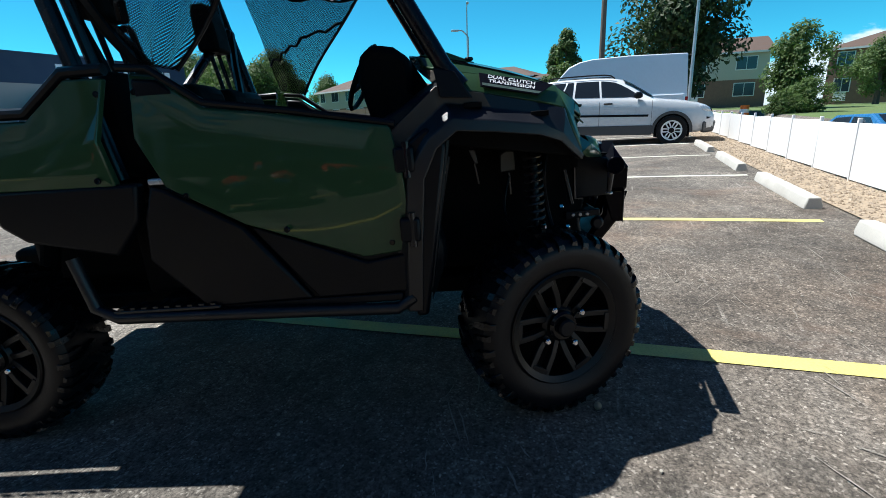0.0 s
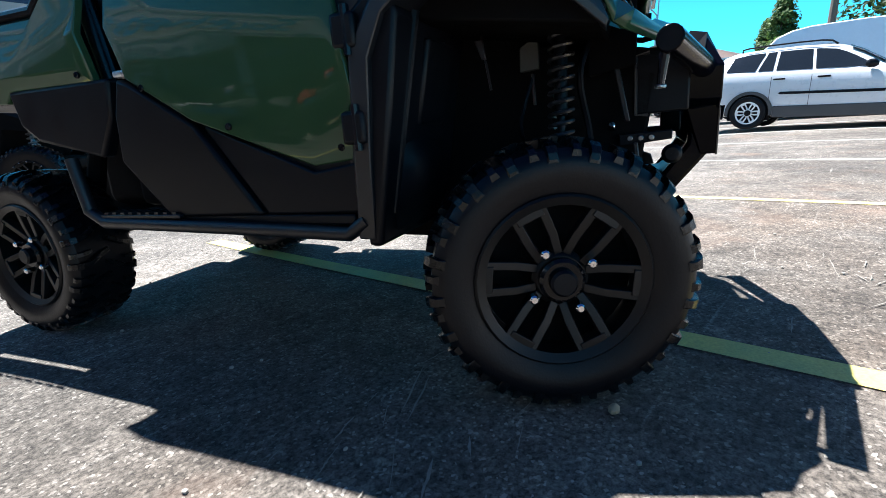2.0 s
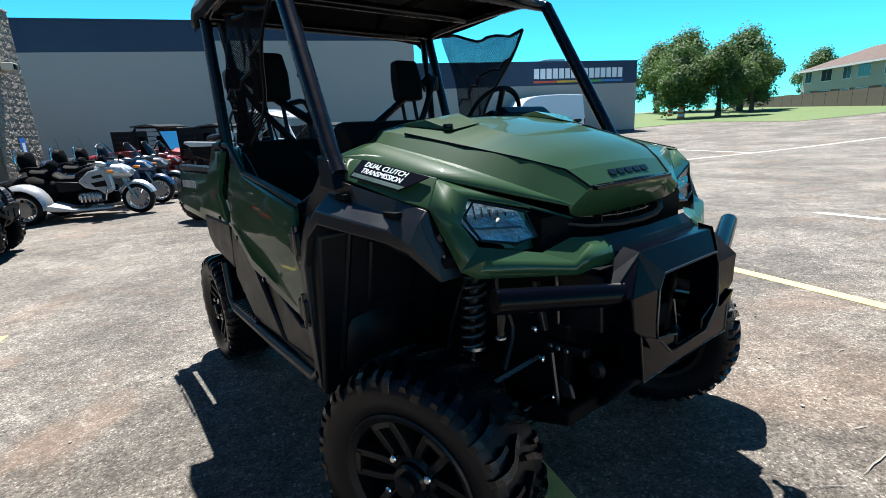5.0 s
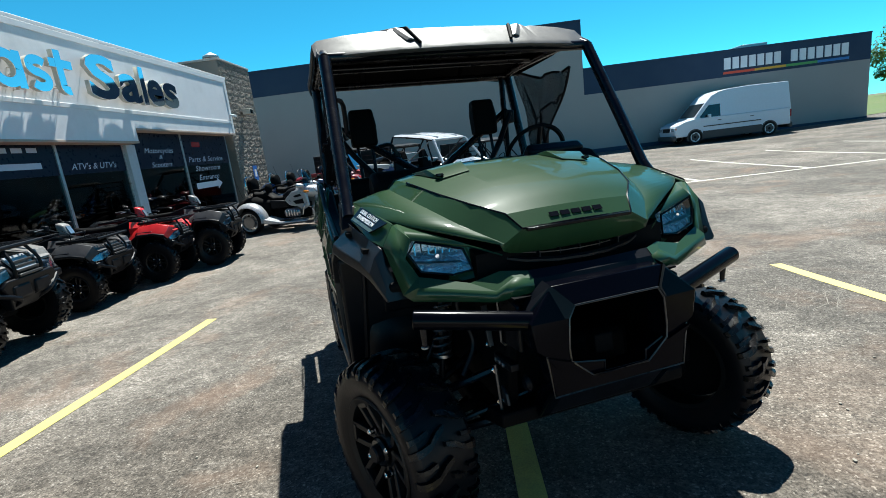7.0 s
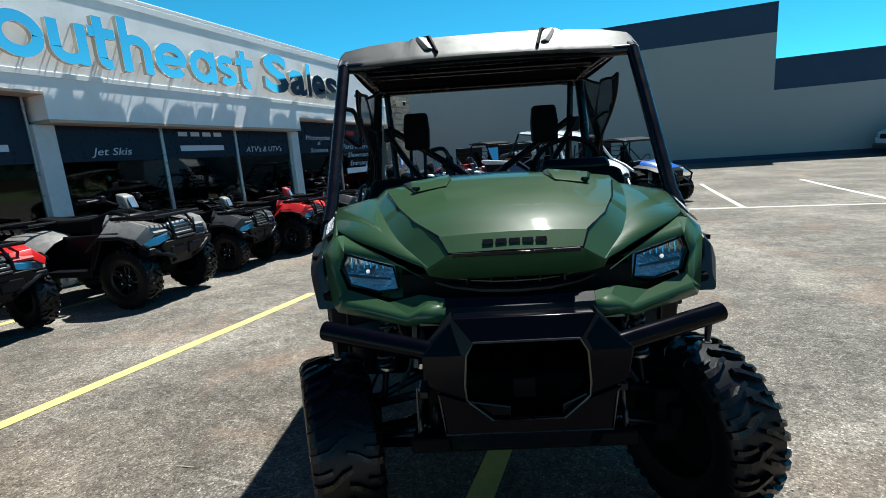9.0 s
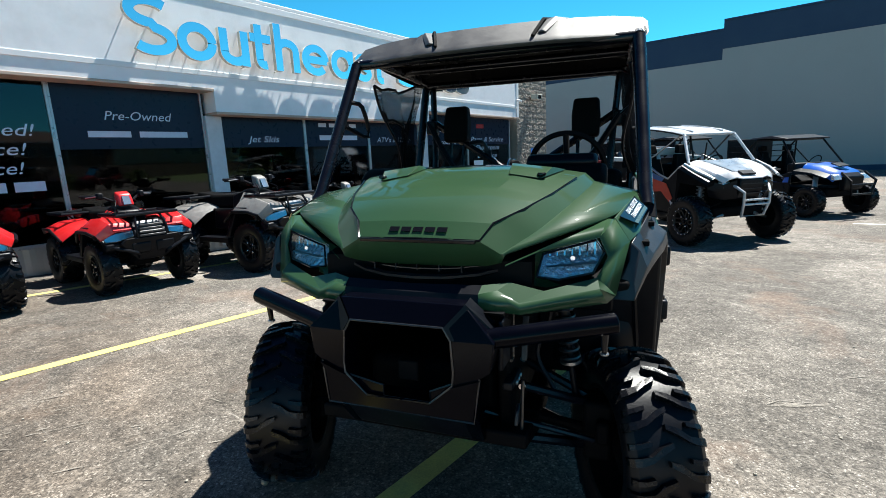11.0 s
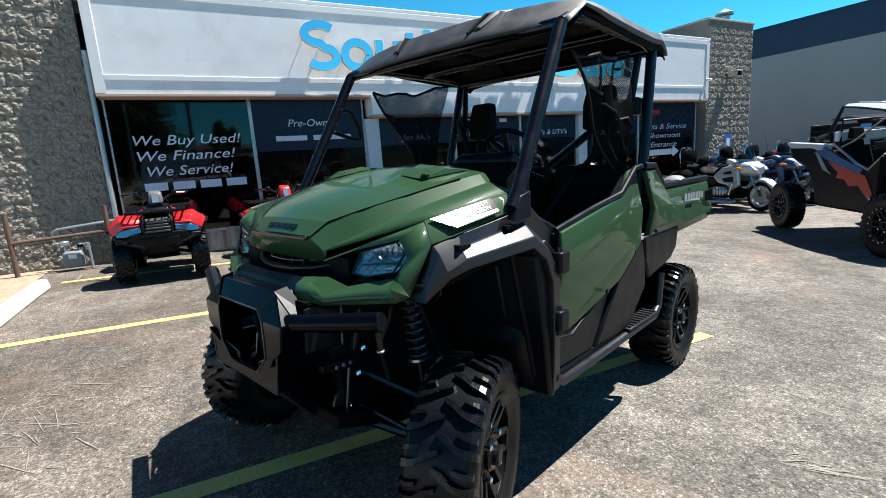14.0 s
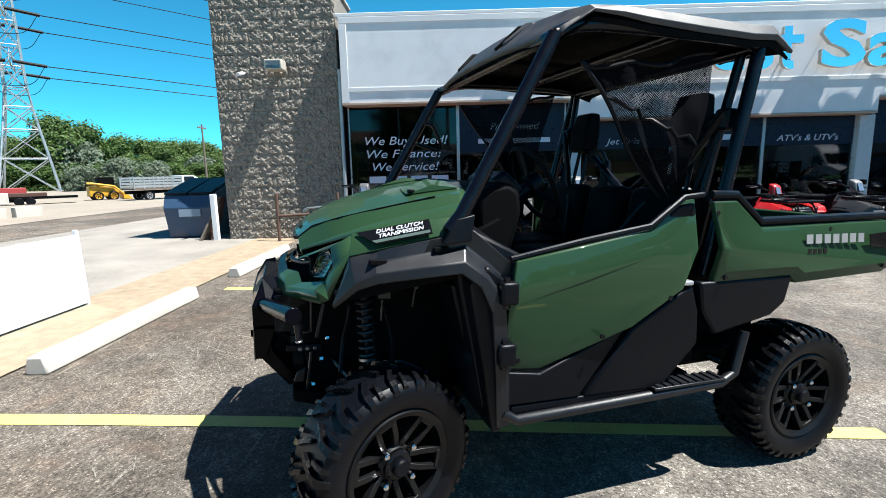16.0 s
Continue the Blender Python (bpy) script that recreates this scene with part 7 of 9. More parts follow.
    part("roof", loft([[(-0.60, 0.32, 1.80 - drop), (0.60, 0.32, 1.80 - drop), (0.58, 0.32, 1.83 - drop), (-0.58, 0.32, 1.83 - drop)], [(-0.66, -0.1, 1.85 - drop), (0.66, -0.1, 1.85 - drop), (0.60, -0.1, 1.91 - drop), (-0.60, -0.1, 1.91 - drop)], [(-0.62, -0.66, 1.84 - drop), (0.62, -0.66, 1.84 - drop), (0.58, -0.66, 1.88 - drop), (-0.58, -0.66, 1.88 - drop)]]), roof_mat, e, bevel=0.01)
    part("dashboard", box(-0.6, 0.6, 0.36, 0.58, 0.9, 1.16), BLACK, e, bevel=0.04)
    sw = part("steering_wheel", revolve([(0.0, 0.15), (0.012, 0.163), (0.0, 0.175), (-0.012, 0.163)], 24, "y"), FABRIC, e)
    sw.matrix_local = Matrix.Translation((-0.36, 0.2, 1.15)) @ Matrix.Rotation(radians(-30), 4, "X")
    bp = part("front_bumper", tube([(-0.30, 1.38, 0.95), (-0.32, 1.60, 0.78), (-0.26, 1.58, 0.50), (0.26, 1.58, 0.50), (0.32, 1.60, 0.78), (0.30, 1.38, 0.95)], 0.026, 10), bumper, e)
    part("bumper_bar", tube([(-0.31, 1.60, 0.70), (0.31, 1.60, 0.70)], 0.022, 10), bumper, bp)
    if screen:
        part("windscreen", loft([[(-0.60, 0.58, 1.16), (0.60, 0.58, 1.16)], [(-0.54, 0.20, 1.78 - drop), (0.54, 0.20, 1.78 - drop)]], False, False), GLASS if rack else CLEAR, e)
    if rack:
        for s in (1, -1):
            for k in range(5):
                part("cage_slat", tube([(s * 0.66, -0.62, 1.15 + 0.14 * k), (s * 0.66, -1.25, 1.15 + 0.14 * k)], 0.012, 6), BLACK, e)
        part("rack_panel", box(-0.68, 0.68, -1.30, -1.26, 0.85, 1.75), BLACK, e, bevel=0.01)
    if bed:
        part("cargo_box", box(-0.70, 0.70, -1.55, -0.72, 0.82, 1.16), paint, e, bevel=0.02)
    return e


WHITEPL = pbr("white_gloss_plastic", (0.50, 0.51, 0.54), 0.3, var=0.08, coat=0.4)
MULTI = pbr("dark_graphic_plastic", (0.05, 0.03, 0.035), 0.35, var=0.6, scale=5, dirt=(0.42, 0.06, 0.02), dirt_amt=0.9, coat=0.3)
ORED = pbr("orange_red_graphic", (0.42, 0.035, 0.015), 0.35, var=0.2, coat=0.3)
BLUEG = pbr("blue_grey_graphic", (0.05, 0.10, 0.24), 0.35, var=0.2, coat=0.3)


def sport_machine():
    e = empty("side_by_side")
    tagged(e, "white sport side-by-side with dark red and blue graphics and silver bumper", "side by side", "side-by-sides in the lot")
    R, L = 0.385, 1.2
    for x, y in ((0.74, L), (-0.74, L), (0.74, -L), (-0.74, -L)):
        f = 1 if x > 0 else -1
        wheel(Matrix.Translation((x, y, R)), R, R * 0.53, 0.25, f, 6, RIMB, e, lugs=18, pieces=True, lug_h=0.024)
        for k in range(16):
            q = 2 * math.pi * k / 16
            part("bead_bolt", revolve(disc_prof(0.010, f * 0.110, f * 0.128, 0.003), 6, "x", (x, y + R * 0.52 * math.cos(q), R + R * 0.52 * math.sin(q))), CHROME, e)
    part("underbody", box(-0.45, 0.45, -1.15, 1.35, 0.42, 0.58), DARK, e, bevel=0.04)
    part("floor", box(-0.66, 0.66, -0.55, 0.80, 0.44, 0.52), DARK, e, bevel=0.02)
    part("firewall", prism([(0.78, 0.5), (0.90, 0.5), (0.94, 1.20), (0.82, 1.22)], -0.56, 0.56), DARK, e, bevel=0.02)
    part("engine_cover", loft([[(-0.42, -1.25, 0.62), (0.42, -1.25, 0.62), (0.44, -1.25, 1.12), (-0.44, -1.25, 1.12)], [(-0.50, -0.45, 0.55), (0.50, -0.45, 0.55), (0.50, -0.45, 1.22), (-0.50, -0.45, 1.22)]]), BLACK, e, bevel=0.04)
    # hood: a white skin with a sunk grey middle
    hood = [[(0, .86, 1.27), (.24, .86, 1.28), (.40, .88, 1.285), (.56, .92, 1.255), (.62, .95, 1.21)], [(0, 1.18, 1.17), (.22, 1.18, 1.18), (.36, 1.19, 1.205), (.52, 1.20, 1.17), (.58, 1.20, 1.11)], [(0, 1.42, 1.085), (.19, 1.42, 1.09), (.30, 1.42, 1.12), (.46, 1.40, 1.085), (.52, 1.40, 1.03)], [(0, 1.56, 1.01), (.17, 1.56, 1.01), (.26, 1.56, 1.03), (.37, 1.53, 1.0), (.42, 1.50, .95)]]
    bm = bmesh.new()
    add_loft(bm, hood, False, False)
    mirror_x(bm)
    bmesh.ops.remove_doubles(bm, verts=bm.verts, dist=0.0005)
    shell("hood", bm, WHITEPL, e, 0.016, "", 0.006, smooth=14)
    part("hood_middle", loft([[(-.34, .90, 1.290), (-.20, .90, 1.276), (.20, .90, 1.276), (.34, .90, 1.290)], [(-.26, 1.18, 1.198), (-.18, 1.18, 1.186), (.18, 1.18, 1.186), (.26, 1.18, 1.198)], [(-.19, 1.38, 1.118), (-.13, 1.38, 1.112), (.13, 1.38, 1.112), (.19, 1.38, 1.118)]], False, False), pbr("grey_hood_decal", (0.15, 0.18, 0.22), 0.3, var=0.3, scale=7, coat=0.4), e, smooth=0)
    part("hood_scoop", prism([(1.40, 1.10), (1.50, 1.055), (1.51, 1.075), (1.42, 1.125)], -0.12, 0.12), BLACK, e, bevel=0.006)
    part("grille", prism([(1.36, 0.70), (1.50, 0.72), (1.56, 0.86), (1.555, 1.0), (1.40, 1.03)], -0.20, 0.20), BLACK, e, bevel=0.02)
    for k in range(3):
        part("grille_slat", box(-0.17, 0.17, 1.545, 1.565, 0.78 + 0.07 * k, 0.792 + 0.07 * k), SHEEN, e)
    bp = part("front_bumper", tube([(-0.30, 1.46, 0.92), (-0.29, 1.56, 0.90), (-0.22, 1.66, 0.81), (-0.22, 1.66, 0.66), (-0.19, 1.60, 0.46), (0.19, 1.60, 0.46), (0.22, 1.66, 0.66), (0.22, 1.66, 0.81), (0.29, 1.56, 0.90), (0.30, 1.46, 0.92)], 0.021, 10), SILVER, e)
    for z in (0.70, 0.635):
        part("bumper_bar", tube([(-0.21, 1.655, z), (0.21, 1.655, z)], 0.017, 10), SILVER, bp)
    part("roof", loft([[(-0.45, 0.70, 1.675), (0.45, 0.70, 1.675), (0.44, 0.70, 1.70), (-0.44, 0.70, 1.70)], [(-0.49, 0.45, 1.735), (0.49, 0.45, 1.735), (0.43, 0.45, 1.775), (-0.43, 0.45, 1.775)], [(-0.50, 0.05, 1.80), (0.50, 0.05, 1.80), (0.44, 0.05, 1.835), (-0.44, 0.05, 1.835)], [(-0.48, -0.36, 1.845), (0.48, -0.36, 1.845), (0.44, -0.36, 1.875), (-0.44, -0.36, 1.875)]]), WHITEPL, e, bevel=0.008)
    for s in (1, -1):
        part("roof_rib", tube([(s * 0.28, 0.64, 1.735), (s * 0.30, 0.05, 1.842), (s * 0.30, -0.34, 1.88)], 0.014, 6), WHITEPL, e)
        part("roof_edge", tube([(s * 0.475, 0.70, 1.665), (s * 0.50, 0.45, 1.728), (s * 0.51, 0.05, 1.793), (s * 0.49, -0.37, 1.838)], 0.014, 8), BLACK, e)
        part("corner_gusset", prism([(0.56, 1.70), (0.72, 1.67), (0.74, 1.60), (0.70, 1.62)], s * 0.45, s * 0.48), WHITEPL, e, bevel=0.004)
        part("head_lamp", prism([(1.38, 0.90), (1.50, 0.87), (1.49, 0.95), (1.40, 1.01)], s * 0.30, s * 0.44), LENS, e, bevel=0.012)
        part("lamp_mask", loft([[(s * .26, 1.56, .99), (s * .27, 1.57, .84), (s * .22, 1.55, .72)], [(s * .43, 1.50, .93), (s * .44, 1.49, .82), (s * .38, 1.45, .70)], [(s * .56, 1.36, .98), (s * .58, 1.34, .86), (s * .50, 1.30, .74)]], False, False), BLACK, e)
        # fender: white top edge over a black arch
        part("front_fender", loft([[(s * .58, .92, 1.25), (s * .72, .95, 1.215), (s * .74, .95, 1.16)], [(s * .56, 1.20, 1.14), (s * .72, 1.22, 1.10), (s * .74, 1.22, 1.05)], [(s * .50, 1.42, 1.03), (s * .66, 1.46, .98), (s * .68, 1.46, .93)]], False, False), BLACK, e, smooth=20)
        part("fender_edge", tube([(s * .66, .95, 1.235), (s * .66, 1.20, 1.135), (s * .58, 1.44, 1.03)], 0.022, 8), WHITEPL, e)
        part("fender_lining", loft([[(s * .50, .86, .52), (s * .74, .86, .56), (s * .74, .90, 1.17), (s * .50, .90, 1.2)], [(s * .50, .96, .95), (s * .73, .96, .95), (s * .735, .98, 1.16), (s * .50, .98, 1.2)], [(s * .48, 1.40, .93), (s * .66, 1.44, .90), (s * .67, 1.45, .94), (s * .48, 1.40, 1.0)]]), DARK, e)
        # body side: low door, rising to a white tail
        part("side_body", prism([(0.90, 1.20), (0.64, 1.00), (0.20, 1.12), (-0.34, 1.30), (-1.28, 1.32), (-1.18, 1.12), (-0.80, 1.04), (-0.56, 0.80), (-0.48, 0.48), (0.66, 0.46), (0.84, 0.62)], s * 0.66, s * 0.71), BLACK, e, bevel=0.02)
        part("tail_edge", prism([(-0.30, 1.335), (-1.32, 1.385), (-1.34, 1.355), (-1.20, 1.29), (-0.62, 1.285), (-0.46, 1.25), (-0.34, 1.255)], s * 0.60, s * 0.72), WHITEPL, e, bevel=0.010)
        part("graphic", prism([(-0.34, 1.31), (0.10, 1.145), (0.56, 1.01), (0.50, 0.95), (0.0, 1.06), (-0.56, 1.22)], s * 0.712, s * 0.718), BLUEG, e)
        part("graphic", prism([(-0.20, 1.10), (0.14, 1.03), (0.62, 0.93), (0.78, 0.70), (0.70, 0.64), (0.50, 0.80), (0.30, 0.78), (0.22, 0.86), (0.02, 0.88), (0.06, 0.95)], s * 0.712, s * 0.719), ORED, e)
        part("graphic", prism([(-0.52, 1.22), (-0.44, 1.22), (-0.20, 0.98), (-0.10, 0.92), (-0.30, 0.98)], s * 0.712, s * 0.7195), SILVER, e)
        part("graphic", prism([(0.70, 0.68), (0.76, 0.64), (0.84, 0.50), (0.76, 0.56)], s * 0.712, s * 0.7195), WHITEPL, e)
        part("door_tube", tube([(s * 0.69, 0.90, 1.20), (s * 0.70, 0.64, 1.005), (s * 0.70, 0.42, 1.07), (s * 0.69, 0.10, 1.22), (s * 0.66, -0.20, 1.34)], 0.016, 8), STEEL, e)
        part("tail_lining", loft([[(s * .50, -1.16, 1.10), (s * .70, -1.16, 1.12), (s * .66, -1.30, 1.31), (s * .48, -1.30, 1.31)], [(s * .46, -.80, 1.00), (s * .70, -.80, 1.03), (s * .66, -.60, 1.31), (s * .46, -.60, 1.31)]]), BLACK, e, bevel=0.01)
        # cage
        part("cage_post", tube([(s * 0.60, 0.97, 1.24), (s * 0.465, 0.67, 1.69)], 0.023, 10), WHITEPL, e)
        part("cage_post", tube([(s * 0.60, -0.36, 1.28), (s * 0.58, -0.42, 1.56), (s * 0.48, -0.36, 1.845)], 0.019, 10), BLACK, e)
        part("cage_brace", tube([(s * 0.47, 0.62, 1.69), (s * 0.58, 0.10, 1.36), (s * 0.62, -0.10, 1.28)], 0.014, 8), STEEL, e)
        part("cage_rear", tube([(s * 0.48, -0.36, 1.84), (s * 0.46, -0.62, 1.52), (s * 0.46, -1.0, 1.32)], 0.017, 8), BLACK, e)
        cx = s * 0.30
        part("seat", loft([[(cx - .2, -.24, .62), (cx + .2, -.24, .62), (cx + .2, .32, .70), (cx - .2, .32, .70)], [(cx - .2, -.34, .95), (cx + .2, -.34, .95), (cx + .2, -.20, .95), (cx - .2, -.20, .95)], [(cx - .13, -.40, 1.38), (cx + .13, -.40, 1.38), (cx + .13, -.28, 1.38), (cx - .13, -.28, 1.38)]]), FABRIC, e, bevel=0.03)
        part("head_rest", loft([[(cx - .09, -.40, 1.39), (cx + .09, -.40, 1.39), (cx + .09, -.28, 1.39), (cx - .09, -.28, 1.39)], [(cx - .07, -.42, 1.55), (cx + .07, -.42, 1.55), (cx + .07, -.33, 1.55), (cx - .07, -.33, 1.55)]]), FABRIC, e, bevel=0.02)
        part("shoulder_pad", prism([(-0.28, 1.30), (-0.25, 1.30), (-0.27, 1.38), (-0.30, 1.38)], cx - 0.12, cx - 0.05), SILVER, e)
        # coil-over dampers, arms
        for y0, y1, z1 in ((L, L - 0.10, 1.02), (-L + 0.05, -L + 0.30, 1.05)):
            d0, d1 = Vector((s * 0.60, y0, 0.46)), Vector((s * 0.46, y1, z1))
            dp = part("damper", tube([d0, d0.lerp(d1, 0.5), d1], [0.02, 0.03, 0.03], 10), STEEL, e)
            part("coil_spring", tube([d0.lerp(d1, 0.12 + 0.76 * k / 72) + Vector((0.055 * math.cos(k * 0.7), 0.055 * math.sin(k * 0.7), 0)) for k in range(73)], 0.009, 5), pbr("grey_spring", (0.20, 0.20, 0.21), 0.35), dp)
        part("suspension_arm", tube([(s * 0.28, L + 0.16, 0.46), (s * 0.64, L + 0.02, 0.36)], 0.022, 8), STEEL, e)
        part("suspension_arm", tube([(s * 0.28, L - 0.16, 0.46), (s * 0.64, L - 0.02, 0.36)], 0.022, 8), DARK, e)
        part("suspension_arm", tube([(s * 0.30, L + 0.10, 0.64), (s * 0.62, L, 0.50)], 0.018, 8), DARK, e)
        part("trailing_arm", tube([(s * 0.52, -0.30, 0.50), (s * 0.62, -L + 0.10, 0.42)], 0.035, 8), BLACK, e)
        part("radius_rod", tube([(s * 0.15, -1.18, 0.50), (s * 0.64, -1.20, 0.40)], 0.014, 8), STEEL, e)
    part("tail_cushion", hull([(-1.20, 1.40, .34, .04), (-1.10, 1.42, .42, .08), (-0.70, 1.44, .44, .10), (-0.56, 1.44, .40, .07)]), BLACK, e)
    part("tail_box", box(-0.46, 0.46, -0.58, -0.46, 1.36, 1.50), WHITEPL, e, bevel=0.02)
    for y, z in ((0.66, 1.685), (0.0, 1.79), (-0.36, 1.84)):
        part("cage_cross", tube([(-0.47, y, z), (0.47, y, z)], 0.02, 10), WHITEPL if y > 0.5 else BLACK, e)
    part("rear_hoop", tube([(-0.44, -0.46, 1.30), (-0.40, -0.50, 1.66), (0.40, -0.50, 1.66), (0.44, -0.46, 1.30)], 0.017, 8), BLACK, e)
    part("dashboard", loft([[(-0.56, .62, .98), (.56, .62, .98), (.56, .62, 1.16), (-.56, .62, 1.16)], [(-0.56, .84, .94), (.56, .84, .94), (.56, .84, 1.22), (-.56, .84, 1.22)]]), BLACK, e, bevel=0.03)
    sw = part("steering_wheel", revolve([(0.0, 0.15), (0.012, 0.163), (0.0, 0.175), (-0.012, 0.163)], 24, "y"), FABRIC, e)
    sw.matrix_local = Matrix.Translation((-0.30, 0.46, 1.20)) @ Matrix.Rotation(radians(-30), 4, "X")
    part("whip_mount", tube([(0.02, 0.60, 1.16), (0.02, 0.66, 1.55)], 0.012, 6), BLACK, e)
    return e


u1 = sport_machine()
u1.matrix_world = pose(0.57, -7.04, gz(-7.04), 0, 0, 50.6)
u2 = side_by_side("blue utility side-by-side with black roof and caged bed", BLUEP, BLACK, BLACK, BLACK, 0.34, BLACK, True, screen=False, drop=0.12)
u2.matrix_world = pose(-0.95, -10.75, gz(-10.7), 0, 0, 50) @ Matrix.Scale(0.92, 4)
u3 = side_by_side("green utility side-by-side with black cage", pbr("bright_green_plastic", (0.03, 0.11, 0.03), 0.4), BLACK, BLACK, BLACK, 0.34, BLACK, True, screen=False, drop=0.12)
u3.matrix_world = pose(1.6, -12.6, gz(-12.6), 0, 0, 50)
u4 = side_by_side("red utility side-by-side with black cage and cargo box", pbr("dark_red_plastic", (0.22, 0.012, 0.014), 0.4), BLACK, BLACK, BLACK, 0.33, None, True, True)
u4.matrix_world = pose(-29.6, -11.0, gz(-11.0, -29.6), 0, 0, -12)
copy_thing(u4, pose(3.6, -14.6, gz(-12), 0, 0, 60))
u5 = side_by_side("black sport side-by-side with dark graphics", BLACK, BLACK, BLACK, BLACK, 0.38, MULTI)
u5.matrix_world = pose(-29.6, -7.1, gz(-7.1, -29.6), 0, 0, -25)


# ---- touring motorcycles ----
def tourer(label, paint, trike=False):
    e = empty("touring_motorcycle")
    tagged(e, label, "motorcycle", "motorcycles by the shop")
    def bike_wheel(x, y, R, w):
        we = empty("wheel")
        we.parent = e
        we.matrix_local = Matrix.Translation((x, y, R))
        part("tyre", revolve([(-w * 0.5, R * 0.72), (-w * 0.52, R * 0.84), (-w * 0.34, R * 0.97), (0, R), (w * 0.34, R * 0.97), (w * 0.52, R * 0.84), (w * 0.5, R * 0.72)], 40), RUBBER, we)
        part("rim", revolve([(-w * 0.40, R * 0.64), (-w * 0.46, R * 0.74), (w * 0.46, R * 0.74), (w * 0.40, R * 0.64)], 36), SILVER, we)
        for k in range(10):
            a = 2 * math.pi * k / 10
            for sx in (-1, 1):
                part("spoke", tube([(sx * w * 0.15, 0.04 * math.cos(a), 0.04 * math.sin(a)), (sx * w * 0.36, R * 0.68 * math.cos(a + 0.06 * sx), R * 0.68 * math.sin(a + 0.06 * sx))], 0.011, 5), SILVER, we)
        for sx in (-1, 1):
            part("brake_disc", revolve(disc_prof(R * 0.46, sx * w * 0.5 - 0.003, sx * w * 0.5 + 0.003, 0.001), 28), STEEL, we)
        part("hub", revolve(disc_prof(0.05, -w * 0.5, w * 0.5, 0.005), 16), STEEL, we)
    bike_wheel(0, 0.88, 0.31, 0.13)
    arch = [math.pi * (-0.04 + 1.08 * k / 14) for k in range(15)]
    if trike:
        for s in (1, -1):
            bike_wheel(s * 0.56, -0.86, 0.31, 0.2)
            part("rear_fender", loft([[(s * x, -0.86 + q * math.cos(a), 0.32 + q * math.sin(a) * z) for x, q, z in ((.40, .40, 1.02), (.46, .43, 1.06), (.60, .44, 1.05), (.70, .42, 1.0), (.745, .375, .97), (.73, .36, .97), (.60, .40, 1.0), (.42, .37, 1.0))] for a in arch]), paint, e)
            part("tail_lamp", box(s * 0.56 - 0.09, s * 0.56 + 0.09, -1.34, -1.28, 0.48, 0.58), REDLENS, e, bevel=0.02)
            part("running_board", loft([[(s * .30, -.46, .26), (s * .70, -.46, .24), (s * .71, -.46, .36), (s * .30, -.46, .40)], [(s * .28, -.1, .20), (s * .58, -.1, .19), (s * .59, -.1, .24), (s * .28, -.1, .28)], [(s * .26, .5, .19), (s * .42, .5, .18), (s * .43, .5, .22), (s * .26, .5, .25)]]), paint, e, bevel=0.015)
            part("board_mat", box(s * 0.42 - 0.09, s * 0.42 + 0.09, -0.25, 0.15, 0.262, 0.275), BLACK, e)
        part("rear_body", hull([(-1.32, .62, .36, .16), (-1.2, .62, .44, .24), (-0.8, .64, .42, .28), (-0.45, .60, .30, .22)]), DARK, e)
    else:
        bike_wheel(0, -0.85, 0.31, 0.18)
        for s in (1, -1):
            part("saddlebag", shifted(hull([(-1.18, .60, .09, .12), (-1.08, .60, .13, .17), (-.70, .61, .12, .17), (-.52, .60, .06, .11)]), s * 0.30), paint, e)
            part("bag_guard", tube([(s * .44, -1.1, .45), (s * .46, -.8, .42), (s * .42, -.5, .46)], 0.012, 6, 3), CHROME, e)
        part("top_case", hull([(-1.30, .98, .20, .12), (-1.22, .98, .27, .17), (-1.0, .98, .27, .18), (-0.92, .98, .22, .14)]), paint, e)
    for s in (1, -1):
        part("fork", tube([(s * 0.10, 0.88, 0.31), (s * 0.10, 0.66, 0.80)], 0.024, 10), STEEL, e)
        part("cylinder_head", shifted(hull([(-0.05, .42, .10, .08), (0.0, .42, .13, .11), (.30, .42, .13, .11), (.36, .42, .10, .08)]), s * 0.26), STEEL, e)
        for k in range(5):
            part("cooling_fin", box(s * 0.395 - 0.012, s * 0.395 + 0.012, 0.0 + 0.07 * k, 0.03 + 0.07 * k, 0.34, 0.50), CHROME, e, bevel=0.005)
        part("side_fairing", prism([(0.62, 0.55), (0.60, 0.86), (0.46, 0.98), (0.20, 0.93), (-0.02, 0.74), (0.10, 0.60), (0.34, 0.54), (0.42, 0.44)], s * 0.27, s * 0.35), paint, e, bevel=0.045, segs=3)
        part("vent", prism([(0.50, 0.62), (0.48, 0.74), (0.22, 0.70), (0.28, 0.62)], s * 0.352, s * 0.358), BLACK, e)
        part("vent", prism([(0.46, 0.80), (0.43, 0.86), (0.24, 0.82), (0.28, 0.78)], s * 0.352, s * 0.358), BLACK, e)
        part("mirror", shifted(hull([(0.40, 1.06, .03, .02), (0.43, 1.06, .09, .055), (0.52, 1.05, .08, .05), (0.58, 1.04, .03, .02)]), s * 0.40), paint, e)
        part("exhaust", tube([(s * 0.24, 0.3, 0.25), (s * 0.27, -0.5, 0.24), (s * 0.28, -1.12, 0.27)], 0.045, 12), CHROME, e)
        part("seat_valance", prism([(0.0, 0.56), (0.0, 0.72), (-0.60, 0.78), (-0.66, 0.52)], s * 0.17, s * 0.25), BLACK, e, bevel=0.03)
        part("arm_rest", tube([(s * 0.24, -0.98, 1.0), (s * 0.28, -0.80, 1.05), (s * 0.27, -0.62, 1.03)], 0.03, 8, 3), FABRIC, e)
    part("frame", box(-0.12, 0.12, -0.75, 0.5, 0.26, 0.62), DARK, e, bevel=0.03)
